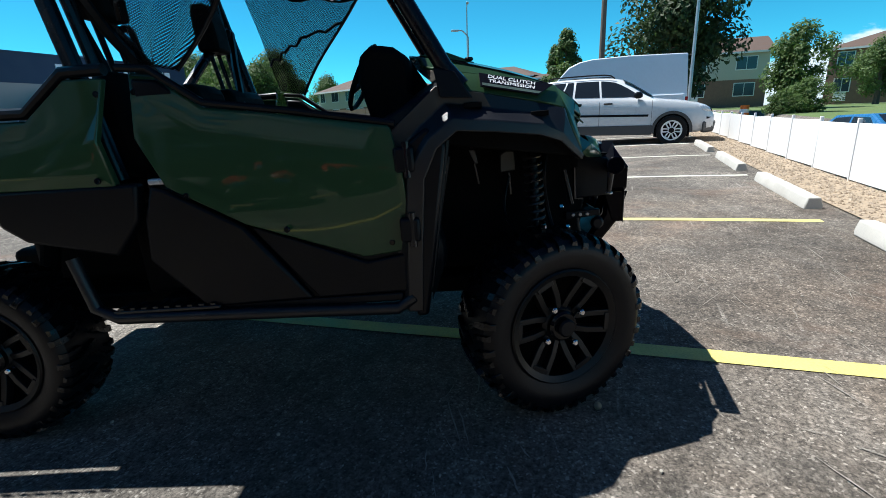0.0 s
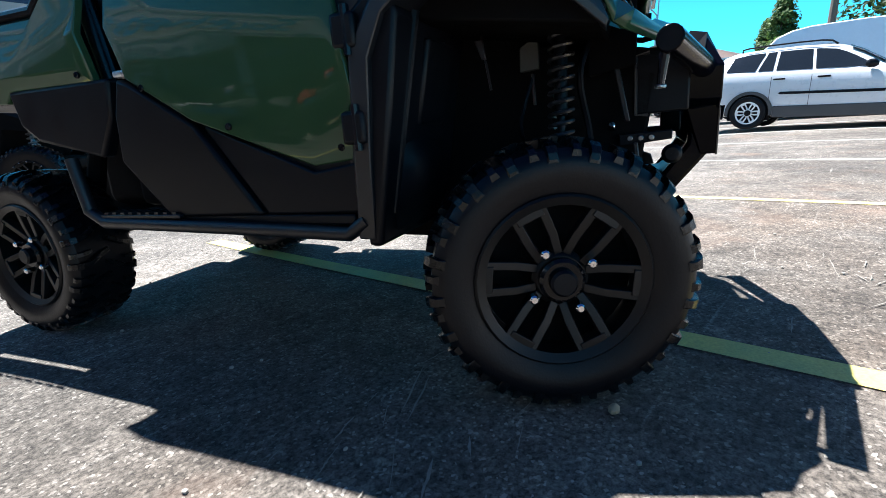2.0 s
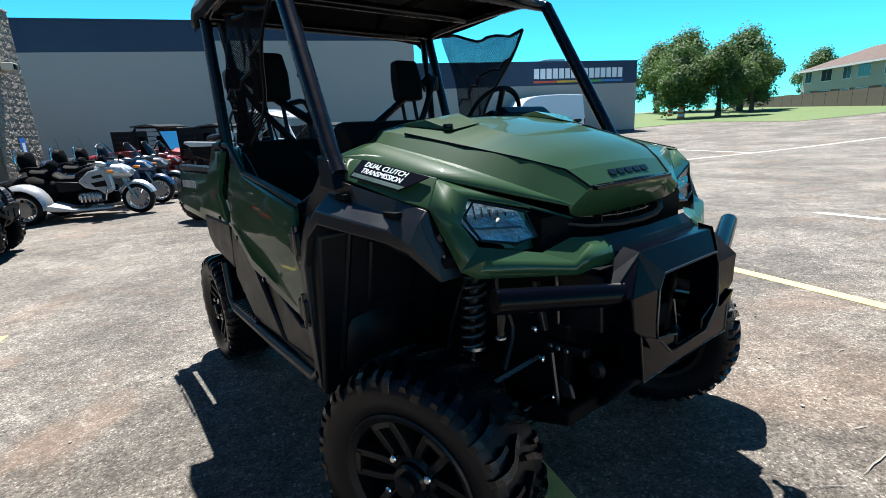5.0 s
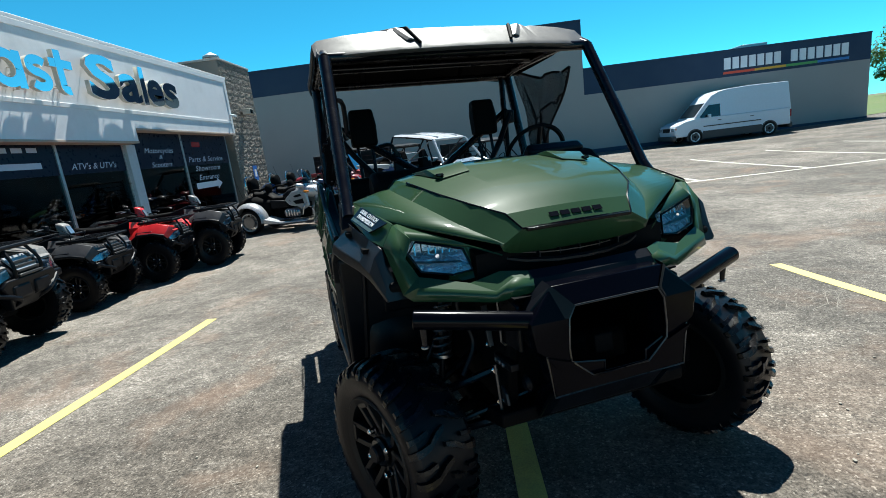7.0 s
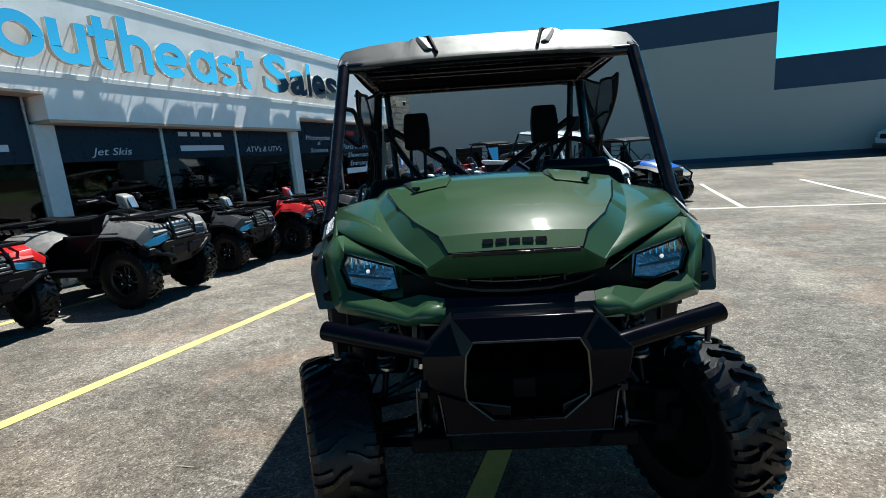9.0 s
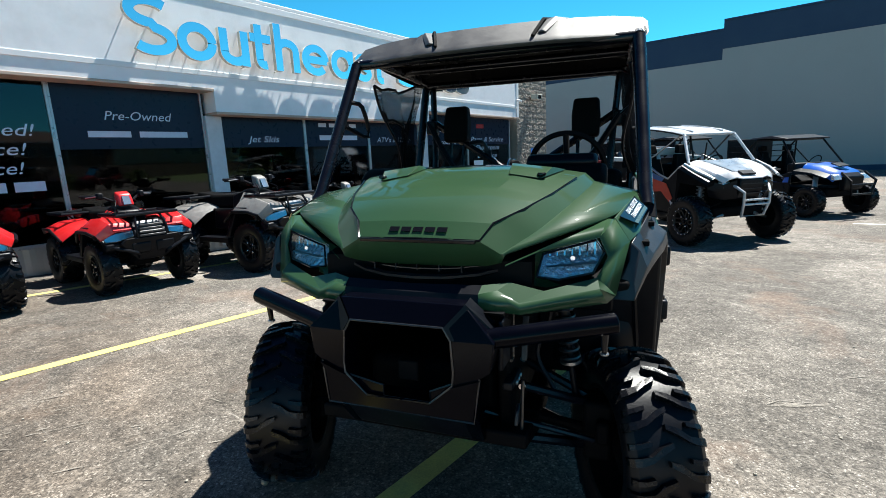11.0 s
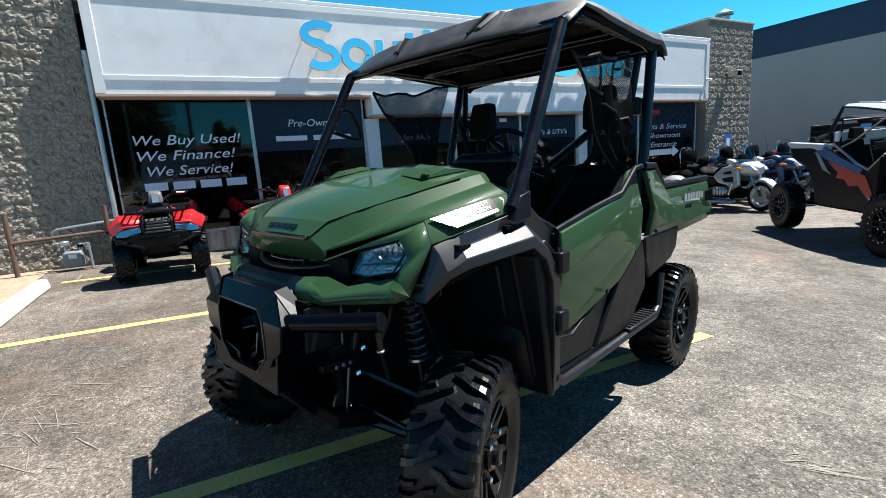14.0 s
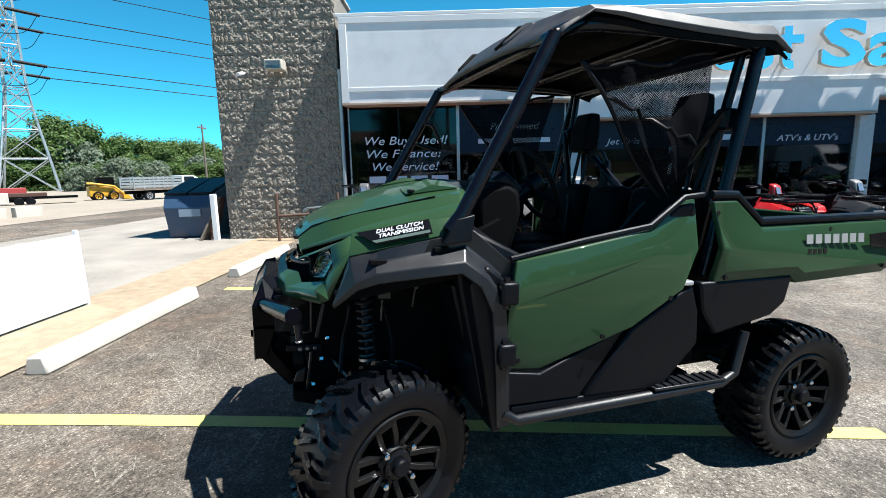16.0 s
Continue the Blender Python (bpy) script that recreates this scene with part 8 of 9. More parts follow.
    part("crash_bar", tube([(-0.44, 0.46, 0.36), (-0.40, 0.52, 0.60), (-0.1, 0.50, 0.50), (0.1, 0.50, 0.50), (0.40, 0.52, 0.60), (0.44, 0.46, 0.36)], 0.015, 8, 3), CHROME, e)
    part("front_fender", loft([[(x, .88 + q * math.cos(a), .31 + q * math.sin(a)) for x, q in ((-.11, .31), (-.10, .35), (0, .385), (.10, .35), (.11, .31), (.08, .335), (0, .365), (-.08, .335))] for a in [0.35 + 2.3 * k / 12 for k in range(13)]]), paint, e)
    part("tank", hull([(.34, .88, .14, .11), (.25, .88, .19, .15), (.02, .85, .19, .14), (-.14, .80, .13, .09)]), BLACK if trike else paint, e)
    part("rider_seat", hull([(-.08, .78, .13, .05), (-.18, .77, .18, .07), (-.38, .77, .20, .08), (-.50, .82, .19, .12), (-.56, .86, .17, .13)]), FABRIC, e)
    part("passenger_seat", hull([(-.54, .90, .17, .06), (-.62, .90, .20, .08), (-.84, .91, .20, .09), (-.92, .94, .18, .10)]), FABRIC, e)
    part("rider_back_rest", hull([(-.50, 1.06, .10, .06), (-.53, 1.06, .15, .11), (-.58, 1.06, .15, .11), (-.61, 1.06, .11, .07)]), FABRIC, e)
    part("back_rest", hull([(-.88, 1.16, .14, .11), (-.91, 1.16, .19, .19), (-1.0, 1.17, .19, .20), (-1.05, 1.18, .14, .14)]), FABRIC, e)
    part("back_rest_edge", tube([(-0.20, -1.02, 0.95), (-0.21, -1.04, 1.25), (-0.12, -1.06, 1.38), (0.12, -1.06, 1.38), (0.21, -1.04, 1.25), (0.20, -1.02, 0.95)], 0.014, 8, 3), CHROME, e)
    part("nose_fairing", hull([(.30, .90, .30, .14), (.44, .91, .34, .17), (.62, .89, .29, .16), (.78, .86, .18, .12), (.86, .85, .08, .06)]), paint, e)
    for s in (1, -1):
        part("head_lamp", prism([(0.80, 0.83), (0.86, 0.85), (0.74, 0.97), (0.70, 0.95)], s * 0.03, s * 0.20), LENS, e, bevel=0.01)
        part("indicator", shifted(hull([(.52, .90, .02, .02), (.58, .90, .04, .035), (.66, .89, .02, .02)]), s * 0.33), AMBER, e)
    ws = part("windscreen", loft([[(-.27, .56, 1.02), (-.15, .64, 1.03), (0, .67, 1.03), (.15, .64, 1.03), (.27, .56, 1.02)], [(-.25, .47, 1.22), (-.14, .54, 1.24), (0, .56, 1.25), (.14, .54, 1.24), (.25, .47, 1.22)], [(-.17, .38, 1.40), (-.09, .42, 1.43), (0, .43, 1.44), (.09, .42, 1.43), (.17, .38, 1.40)]], False, False), CLEAR, e)
    part("screen_edge", tube([(-.27, .56, 1.02), (-.25, .47, 1.22), (-.17, .38, 1.40), (0, .43, 1.44), (.17, .38, 1.40), (.25, .47, 1.22), (.27, .56, 1.02)], 0.006, 5, 3), BLACK, e)
    part("handlebar", tube([(-0.40, 0.06, 1.00), (-0.22, 0.26, 1.06), (0.22, 0.26, 1.06), (0.40, 0.06, 1.00)], 0.016, 8, 3), BLACK, e)
    part("antenna", tube([(0.2, -1.2, 0.9), (0.22, -1.35, 1.6)], 0.004, 5), BLACK, e)
    return e


b1 = tourer("silver touring trike motorcycle with tall windscreen", SILVER, True)
b1.matrix_world = pose(4.2, -9.2, gz(-9), 0, 0, 82)
b2 = tourer("dark blue touring motorcycle with chrome forks", NAVYP)
b2.matrix_world = pose(4.1, -10.6, gz(-10), 0, 0, 86)
b3 = tourer("dark grey touring motorcycle with chrome trim", pbr("graphite_paint", (0.05, 0.052, 0.06), 0.3, coat=0.5))
b3.matrix_world = pose(3.95, -11.5, gz(-11), 0, 0, 88)
b4 = tourer("dark red touring motorcycle", pbr("maroon_paint", (0.20, 0.01, 0.012), 0.3, coat=0.5))
b4.matrix_world = pose(3.9, -12.9, gz(-12), 0, 0, 90)


# ---- cars and vans ----
ALLOY = pbr("bright_alloy_rim", (0.72, 0.73, 0.75), 0.32, var=0.05)


def vehicle(name, label, category, paint, W, lower, house, glass, wheels, R, belt, front, rear, lights_z, clad=None, side_glass=True, rear_glass=True, clad_top=0.42):
    """lower and house: side outlines (y, z) with +y ahead; glass: side window outlines."""
    e = empty(name)
    tagged(e, label, category)
    h = W / 2
    bm = bmesh.new()
    rings = [[(x, y, z) for y, z in [(cy + (y0 - cy) * k, cz + (z0 - cz) * k2) for y0, z0 in lower for cy, cz in [((front + rear) / 2, belt)]]] for x, k, k2 in ((-h, 0.965, 0.93), (-h * 0.93, 0.99, 0.985), (-h * 0.6, 1, 1), (h * 0.6, 1, 1), (h * 0.93, 0.99, 0.985), (h, 0.965, 0.93))]
    add_loft(bm, rings)
    part("body", bm, paint, e, smooth=40, bevel=0.03)
    top = max(z for y, z in house)
    bm = bmesh.new()
    def inset(x, y, z):
        return (x * (1 - 0.16 * (z - belt) / max(0.3, top - belt)), y, z)
    add_loft(bm, [[inset(x, y, z) for y, z in house] for x in (-h * 0.955, -h * 0.8, 0, h * 0.8, h * 0.955)])
    part("cabin", bm, paint, e, smooth=40, bevel=0.03)
    tint = pbr("dark_tinted_window", (0.012, 0.016, 0.02), 0.06, var=0.05, coat=0.5)
    for nm, (ya, za), (yb, zb) in (("windscreen", house[0], house[1]), ("rear_window", house[-1], house[-2])):
        if nm == "rear_window" and not rear_glass:
            continue
        dy, dz = yb - ya, zb - za
        ln = math.hypot(dy, dz)
        out = 1 if nm == "windscreen" else -1
        ny, nz = abs(dz) / ln * out * 0.012, abs(dy) / ln * 0.012
        cells = [[inset(h * 0.955 * k, ya + dy * f + ny, za + dz * f + nz) for k in (-0.88, -0.45, 0, 0.45, 0.88)] for f in (0.16, 0.55, 0.93)]
        part(nm, loft(cells, False, False), tint, e, smooth=0)
    for s in (1, -1):
        for poly in glass if side_glass else []:
            bm = bmesh.new()
            a = [bm.verts.new(inset(s * h * 0.955 + s * 0.006, y, z)) for y, z in poly]
            b = [bm.verts.new(inset(s * h * 0.955 - s * 0.01, y, z)) for y, z in poly]
            bm.faces.new(a)
            for i in range(len(a)):
                bm.faces.new((a[i], b[i], b[(i + 1) % len(a)], a[(i + 1) % len(a)]))
            part("side_window", bm, pbr("dark_tinted_window", (0.012, 0.016, 0.02), 0.06, var=0.05, coat=0.5), e, smooth=0)
        for y in wheels:
            wheel(Matrix.Translation((s * (h - 0.075), y, R)), R, R * 0.66, 0.22, s, 5, ALLOY, e, nuts=0, lugs=0, lug_h=0.004)
            arc = [(y + R * 1.16 * math.cos(a), R + R * 1.16 * math.sin(a)) for a in [math.pi * (k / 12) for k in range(13)]]
            part("wheel_arch", prism([(y + R * 1.12, 0.20)] + arc + [(y - R * 1.12, 0.20)], s * (h - 0.02), s * (h + 0.006)), clad or DARK, e)
        if clad:
            part("sill_cladding", box(s * h - 0.03, s * h + 0.015, wheels[1] + R * 1.1, wheels[0] - R * 1.1, 0.24, clad_top), clad, e, bevel=0.01)
        part("rub_strip", box(s * h - 0.025, s * h + 0.008, wheels[1] + R * 1.2, wheels[0] - R * 1.2, belt - 0.42, belt - 0.37), clad or BLACK, e)
        part("door_mirror", box(s * (h + 0.10) - 0.08, s * (h + 0.10) + 0.08, wheels[0] - 0.75, wheels[0] - 0.62, belt + 0.02, belt + 0.2), paint, e, bevel=0.03)
        for yy in (wheels[1] + 0.9, wheels[0] - 1.25):
            part("door_handle", box(s * h - 0.01, s * h + 0.02, yy - 0.1, yy + 0.1, belt - 0.16, belt - 0.13), BLACK, e, bevel=0.006)
        part("head_lamp", box(s * h * 0.72 - 0.17, s * h * 0.72 + 0.17, front - 0.22, front + 0.005, lights_z - 0.08, lights_z + 0.08), LENS, e, bevel=0.02)
        part("tail_lamp", box(s * h * 0.86 - 0.08, s * h * 0.86 + 0.08, rear - 0.01, rear + 0.1, lights_z, lights_z + 0.35), REDLENS, e, bevel=0.02)
        part("indicator", box(s * h * 0.93 - 0.05, s * h * 0.93 + 0.06, front - 0.24, front - 0.06, lights_z - 0.06, lights_z + 0.06), AMBER, e, bevel=0.01)
    part("front_bumper", box(-h * 0.96, h * 0.96, front - 0.12, front + 0.06, 0.26, 0.52), clad or paint, e, bevel=0.06)
    part("rear_bumper", box(-h * 0.96, h * 0.96, rear - 0.08, rear + 0.12, 0.30, 0.58), clad or paint, e, bevel=0.06)
    part("grille", box(-h * 0.42, h * 0.42, front - 0.1, front + 0.02, lights_z - 0.14, lights_z + 0.08), BLACK, e, bevel=0.02)
    part("number_plate_bar", box(-0.25, 0.25, rear - 0.085, rear - 0.08, 0.75, 0.86), LETTERW, e)
    return e


GREYC = pbr("grey_cladding", (0.05, 0.05, 0.052), 0.55)


def parked_suv():
    e = empty("parked_suv")
    tagged(e, "white five-door SUV with grey lower cladding, parked", "car")
    # stations along the car: y, half width, belt height, top height, half width of the top, sill height
    st = [(-2.43, .78, .98, 1.02, .66, .50), (-2.40, .88, 1.14, 1.22, .66, .40), (-2.30, .91, 1.22, 1.46, .63, .34), (-2.12, .935, 1.24, 1.65, .60, .31), (-1.85, .95, 1.24, 1.735, .60, .29), (-1.3, .95, 1.22, 1.765, .61, .28), (-0.6, .95, 1.20, 1.77, .62, .28), (-0.1, .95, 1.185, 1.745, .61, .28), (0.12, .95, 1.175, 1.70, .60, .28), (0.40, .95, 1.165, 1.565, .62, .28), (0.70, .95, 1.15, 1.38, .66, .28), (0.98, .95, 1.13, 1.20, .70, .28), (1.12, .95, 1.105, 1.165, .70, .28), (1.6, .935, 1.05, 1.115, .66, .29), (2.0, .90, .975, 1.045, .62, .31), (2.2, .85, .90, .975, .58, .34), (2.33, .76, .78, .85, .5, .38), (2.38, .66, .62, .66, .42, .44)]

    def at(y):
        for p, q in zip(st, st[1:]):
            if p[0] <= y <= q[0]:
                k = (y - p[0]) / (q[0] - p[0])
                return [u + (v - u) * k for u, v in zip(p, q)]

    def half_ring(r):
        y, w, zb, zt, rh, zs = r
        side = max(zb + 0.01, zt - 0.10)
        return [(0, zs), (w * .86, zs), (w * .97, zs + .06), (w, zs + .28), (w, zb - .22), (w * .985, zb - .07), (w * .945, zb), (rh + (w * .945 - rh) * .45, zb + (side - zb) * .58), (rh, side), (rh - .13, max(side + .004, zt - .025)), (0, zt)]

    def side_x(y, z):
        h = half_ring(at(y))[6:9]
        for (xa, za), (xb, zb) in zip(h, h[1:]):
            if z <= zb or (xb, zb) == h[-1]:
                return xa + (xb - xa) * (z - za) / max(1e-4, zb - za)
    bm = bmesh.new()
    cols = []
    for r in st:
        h = half_ring(r)
        cols.append([(x, r[0], z) for x, z in h] + [(-x, r[0], z) for x, z in h[-2:0:-1]])
    add_loft(bm, cols)
    part("body", bm, WHITEP, e, smooth=50)
    tint = pbr("dark_tinted_window", (0.012, 0.016, 0.02), 0.06, var=0.05, coat=0.5)

    def over(ys, out, k=0.86):
        rows = []
        for y in ys:
            q = at(y)
            rows.append([(x * (q[4] - .02) * k, y + out, q[3] - (.03 if abs(x) > .9 else .008 if abs(x) > .4 else 0) + .012) for x in (-1, -.9, -.45, 0, .45, .9, 1)])
        return loft(rows, False, False)
    part("windscreen", over((.92, .70, .40, .18), 0.006, 1.0), tint, e, smooth=40)
    part("rear_window", over((-2.385, -2.30, -2.15), -0.008), tint, e, smooth=40)
    # each side window: (y, lower edge, upper edge) along the car
    glass = [[(-1.98, 1.275, 1.30), (-1.88, 1.27, 1.60), (-1.6, 1.262, 1.645), (-1.40, 1.255, 1.655), (-1.28, 1.60, 1.655)], [(-1.34, 1.255, 1.28), (-1.22, 1.252, 1.655), (-1.06, 1.25, 1.66)], [(-1.00, 1.25, 1.66), (-0.70, 1.242, 1.66), (-0.42, 1.237, 1.655), (-0.36, 1.235, 1.26)], [(-0.36, 1.62, 1.65), (-0.30, 1.235, 1.65), (-0.02, 1.225, 1.61), (0.16, 1.222, 1.53), (0.32, 1.22, 1.44), (0.50, 1.217, 1.325), (0.66, 1.215, 1.225)]]
    for s in (1, -1):
        for poly in glass:
            rows = [[(s * (side_x(y, z0 + (z1 - z0) * k / 5) + 0.010), y, z0 + (z1 - z0) * k / 5) for k in range(6)] for y, z0, z1 in poly]
            part("side_window", loft(rows, False, False), tint, e, smooth=40)
        for y in (1.43, -1.43):
            wheel(Matrix.Translation((s * 0.90, y, 0.365)), 0.365, 0.365 * 0.66, 0.225, s, 6, ALLOY, e, label="black road tyre", nuts=0, lugs=0, lug_h=0.004)
            ring = [(math.cos(math.pi * k / 16), math.sin(math.pi * k / 16)) for k in range(17)]
            part("wheel_well", prism([(y + 0.41 * c, 0.365 + 0.41 * v) for c, v in ring] + [(y - 0.41, 0.2), (y + 0.41, 0.2)], s * 0.80, s * 0.9525), DARK, e)
            part("arch_flare", prism([(y + 0.475, 0.32)] + [(y + 0.475 * c, 0.365 + 0.475 * v) for c, v in ring] + [(y - 0.475, 0.32), (y - 0.405, 0.30)] + [(y + 0.405 * c, 0.365 + 0.405 * v) for c, v in ring[::-1]] + [(y + 0.405, 0.30)], s * 0.925, s * 0.985), GREYC, e, smooth=30)
        part("sill_cladding", prism([(0.97, 0.26), (0.97, 0.50), (-0.97, 0.50), (-0.97, 0.26)], s * 0.90, s * 0.966), GREYC, e, bevel=0.012)
        part("rub_strip", prism([(0.86, 0.715), (0.87, 0.77), (-0.85, 0.80), (-0.90, 0.77), (-0.86, 0.745)], s * 0.94, s * 0.966), BLACK, e, bevel=0.006)
        for y in (0.94, -0.34, -1.06):
            part("door_gap", box(s * 0.948, s * 0.953, y - 0.004, y + 0.004, 0.50, 1.12), DARK, e)
        part("door_mirror", hull([(0.50, 1.25, .06, .05), (0.56, 1.25, .11, .085), (0.64, 1.25, .10, .08), (0.70, 1.24, .05, .04)]), BLACK, e).location = (s * 1.0, 0, 0)
        for y in (-0.22, -1.0):
            part("door_handle", box(s * 0.94, s * 0.972, y - 0.02, y + 0.20, 1.05, 1.085), BLACK, e, bevel=0.008)
        part("head_lamp", prism([(2.02, 0.84), (2.30, 0.80), (2.22, 0.93), (2.0, 0.96)], s * 0.50, s * 0.865), LENS, e, bevel=0.03)
        part("tail_lamp", prism([(-2.36, 0.95), (-2.26, 0.98), (-2.22, 1.40), (-2.29, 1.48), (-2.40, 1.15)], s * 0.74, s * 0.90), REDLENS, e, bevel=0.02)
        part("roof_rail", tube([(s * 0.56, -1.75, 1.70), (s * 0.57, -1.62, 1.79), (s * 0.58, -0.30, 1.81), (s * 0.57, -0.02, 1.71)], 0.018, 8, 3), BLACK, e)
    part("front_bumper", loft([[(-.62, 2.40, .30), (.62, 2.40, .30), (.62, 2.44, .58), (-.62, 2.44, .58)], [(-.90, 2.12, .28), (.90, 2.12, .28), (.92, 2.12, .58), (-.92, 2.12, .58)]]), GREYC, e, bevel=0.05)
    part("rear_bumper", loft([[(-.70, -2.50, .36), (.70, -2.50, .36), (.70, -2.50, .66), (-.70, -2.50, .66)], [(-.93, -2.10, .32), (.93, -2.10, .32), (.94, -2.10, .66), (-.94, -2.10, .66)]]), GREYC, e, bevel=0.05)
    part("grille", prism([(2.28, 0.66), (2.405, 0.64), (2.35, 0.86), (2.22, 0.90)], -0.30, 0.30), BLACK, e, bevel=0.02)
    part("number_plate_bar", box(-0.25, 0.25, -2.455, -2.447, 0.86, 0.97), LETTERW, e)
    return e


suv = parked_suv()
suv.matrix_world = pose(-12.75, 1.22, gz(1.22, -12.75) - 0.02, 0, 0, -3)
VANP = pbr("pale_blue_white_van_paint", (0.60, 0.66, 0.74), 0.35, var=0.04, coat=0.4)
vlow = [(2.95, 0.40), (3.02, 0.72), (2.92, 1.02), (2.55, 1.18), (1.95, 1.30), (-2.95, 1.30), (-3.0, 0.45)]
vhouse = [(2.02, 1.24), (1.30, 2.08), (1.02, 2.38), (0.66, 2.54), (0.2, 2.62), (-1.0, 2.66), (-2.9, 2.62), (-2.98, 1.2)]
van = vehicle("parked_van", "tall white high-roof cargo van, parked", "van", VANP, 2.05, vlow, vhouse, [[(1.70, 1.34), (1.20, 1.90), (0.62, 1.92), (0.62, 1.24), (1.45, 1.24)]], (1.95, -1.85), 0.36, 1.25, 3.0, -3.0, 0.85, GREYC, rear_glass=False, clad_top=0.62)
van.matrix_world = pose(-18.0, 0.5, gz(0.5, -18) - 0.02, 0, 0, 180)
copy_thing(van, pose(-13.9, -22.9, gz(-22.5, -13.9), 0, 0, -90) @ Matrix.Scale(0.95, 4))
clow = [(2.15, 0.35), (2.2, 0.6), (2.05, 0.80), (0.95, 0.92), (-2.1, 0.98), (-2.3, 0.75), (-2.25, 0.38)]
chouse = [(1.1, 0.90), (0.35, 1.36), (-0.9, 1.40), (-1.75, 0.98)]
sedan = vehicle("parked_car", "mid-blue saloon car parked behind the fence", "car", MIDBLUE, 1.8, clow, chouse, [[(0.75, 0.98), (0.3, 1.30), (-0.25, 1.33), (-0.25, 0.98)], [(-0.33, 0.98), (-0.33, 1.33), (-0.9, 1.32), (-1.35, 1.0)]], (1.35, -1.35), 0.32, 0.92, 2.18, -2.3, 0.68)
sedan.matrix_world = pose(-11.2, 6.6, gz(6.6, -11.2), 0, 0, 100) @ Matrix.Scale(0.9, 4)
car2 = vehicle("parked_car", "dark blue SUV with amber lamps parked behind the fence", "car", NAVYP, 1.85, [(y, z * 1.12) for y, z in clow], [(1.1, 1.0), (0.4, 1.52), (-1.7, 1.56), (-2.1, 1.08)], [[(0.75, 1.08), (0.35, 1.45), (-0.25, 1.48), (-0.25, 1.08)], [(-0.33, 1.08), (-0.33, 1.48), (-1.5, 1.48), (-1.85, 1.1)]], (1.35, -1.35), 0.34, 1.04, 2.18, -2.3, 0.76)
car2.matrix_world = pose(-7.6, 6.6, gz(6.6, -7.6), 0, 0, 112) @ Matrix.Scale(0.85, 4)


# ---- distance ----
def house(label, category, m, L, D, eave, ridge, wall, lower=None, hip=True, storeys=2, wins=4):
    """A house along x with its long front towards -y in its own frame."""
    e = empty("house", m)
    tagged(e, label, category)
    if lower:
        part("lower_wall", box(-L / 2, L / 2, 0, D, -0.3, eave * 0.48), lower, e)
        part("wall", box(-L / 2 - 0.02, L / 2 + 0.02, -0.02, D + 0.02, eave * 0.48 + 0.002, eave), wall, e)
    else:
        part("wall", box(-L / 2, L / 2, 0, D, -0.3, eave), wall, e)
    o = 0.5
    i = min(D / 2, L / 2 - 0.5) if hip else -o
    bm = fill([(-L / 2 - o, -o, eave), (L / 2 + o, -o, eave), (L / 2 + o, D + o, eave), (-L / 2 - o, D + o, eave), (-L / 2 + i, D / 2, ridge), (L / 2 - i, D / 2, ridge)], [(0, 1, 5, 4), (2, 3, 4, 5), (1, 2, 5), (3, 0, 4), (0, 3, 2, 1)])
    part("roof", bm, ROOFING, e, smooth=0)
    part("eaves_board", box(-L / 2 - o, L / 2 + o, -o - 0.02, -o + 0.02, eave - 0.18, eave), TRIMW, e)
    wm = pbr("dark_house_window", (0.03, 0.045, 0.06), 0.12)
    for st in range(storeys):
        z = 0.9 + st * eave / storeys
        for k in range(wins):
            x = -L / 2 + L * (k + 0.5) / wins + 0.3 * ((k * 7) % 3 - 1)
            w = 0.9 if k % 2 else 0.6
            f = part("window", box(x - w - 0.08, x + w + 0.08, -0.07, -0.03, z - 0.08, z + 1.28), TRIMW, e)
            part("pane", box(x - w, x - 0.03, -0.085, -0.072, z, z + 1.2), wm, f)
            part("pane", box(x + 0.03, x + w, -0.085, -0.072, z, z + 1.2), wm, f)
    part("door", box(-L / 2 + 0.8, -L / 2 + 1.8, -0.06, -0.03, 0.0, 2.1), TRIMW, e)
    return e


house("two-storey beige and brick house with a brown gable roof", "house", pose(-58, 11.3, 1.2, 0, 0, 90), 8, 8, 5.2, 7.0, SIDING, BRICK, False, 2, 2)
house("long brown brick apartment house with a low hip roof", "house", pose(-55, 33.0, 1.2, 0, 0, 70), 26, 10, 5.0, 7.0, BRICK, None, True, 2, 8)
house("two-storey brown brick apartment house with a hip roof", "house", pose(-66, -16.8, 0.4, 0, 0, 78), 14, 9, 5.5, 7.2, BRICK, None, True, 2, 5)
house("two-storey pale house with a red-brown hip roof behind a dark fence", "house", pose(-58, -34, 0.4, 0, 0, 62), 16, 9, 4.6, 6.6, SIDING, BRICK, True, 2, 5)
house("small pale house with a low gable roof", "house", pose(-70, -30.5, 0.4, 0, 0, 62), 9, 8, 3.8, 5.4, SIDING, None, False, 1, 3)
house("two-storey beige house with a brown roof behind the white van", "house", pose(-64, -4.5, 0.6, 0, 0, 88), 10, 9, 4.9, 6.4, BRICK, None, True, 2, 3)
e = empty("board_fence", pose(-51, -30, 0.35, 0, 0, 62))
tagged(e, "tall dark brown board fence beyond the lawn", "fence")
for k in range(24):
    part("fence_bay", box(-24 + 2 * k, -22.05 + 2 * k, -0.03, 0.03, 0, 1.9 + 0.03 * (k % 2)), WOODP, e)


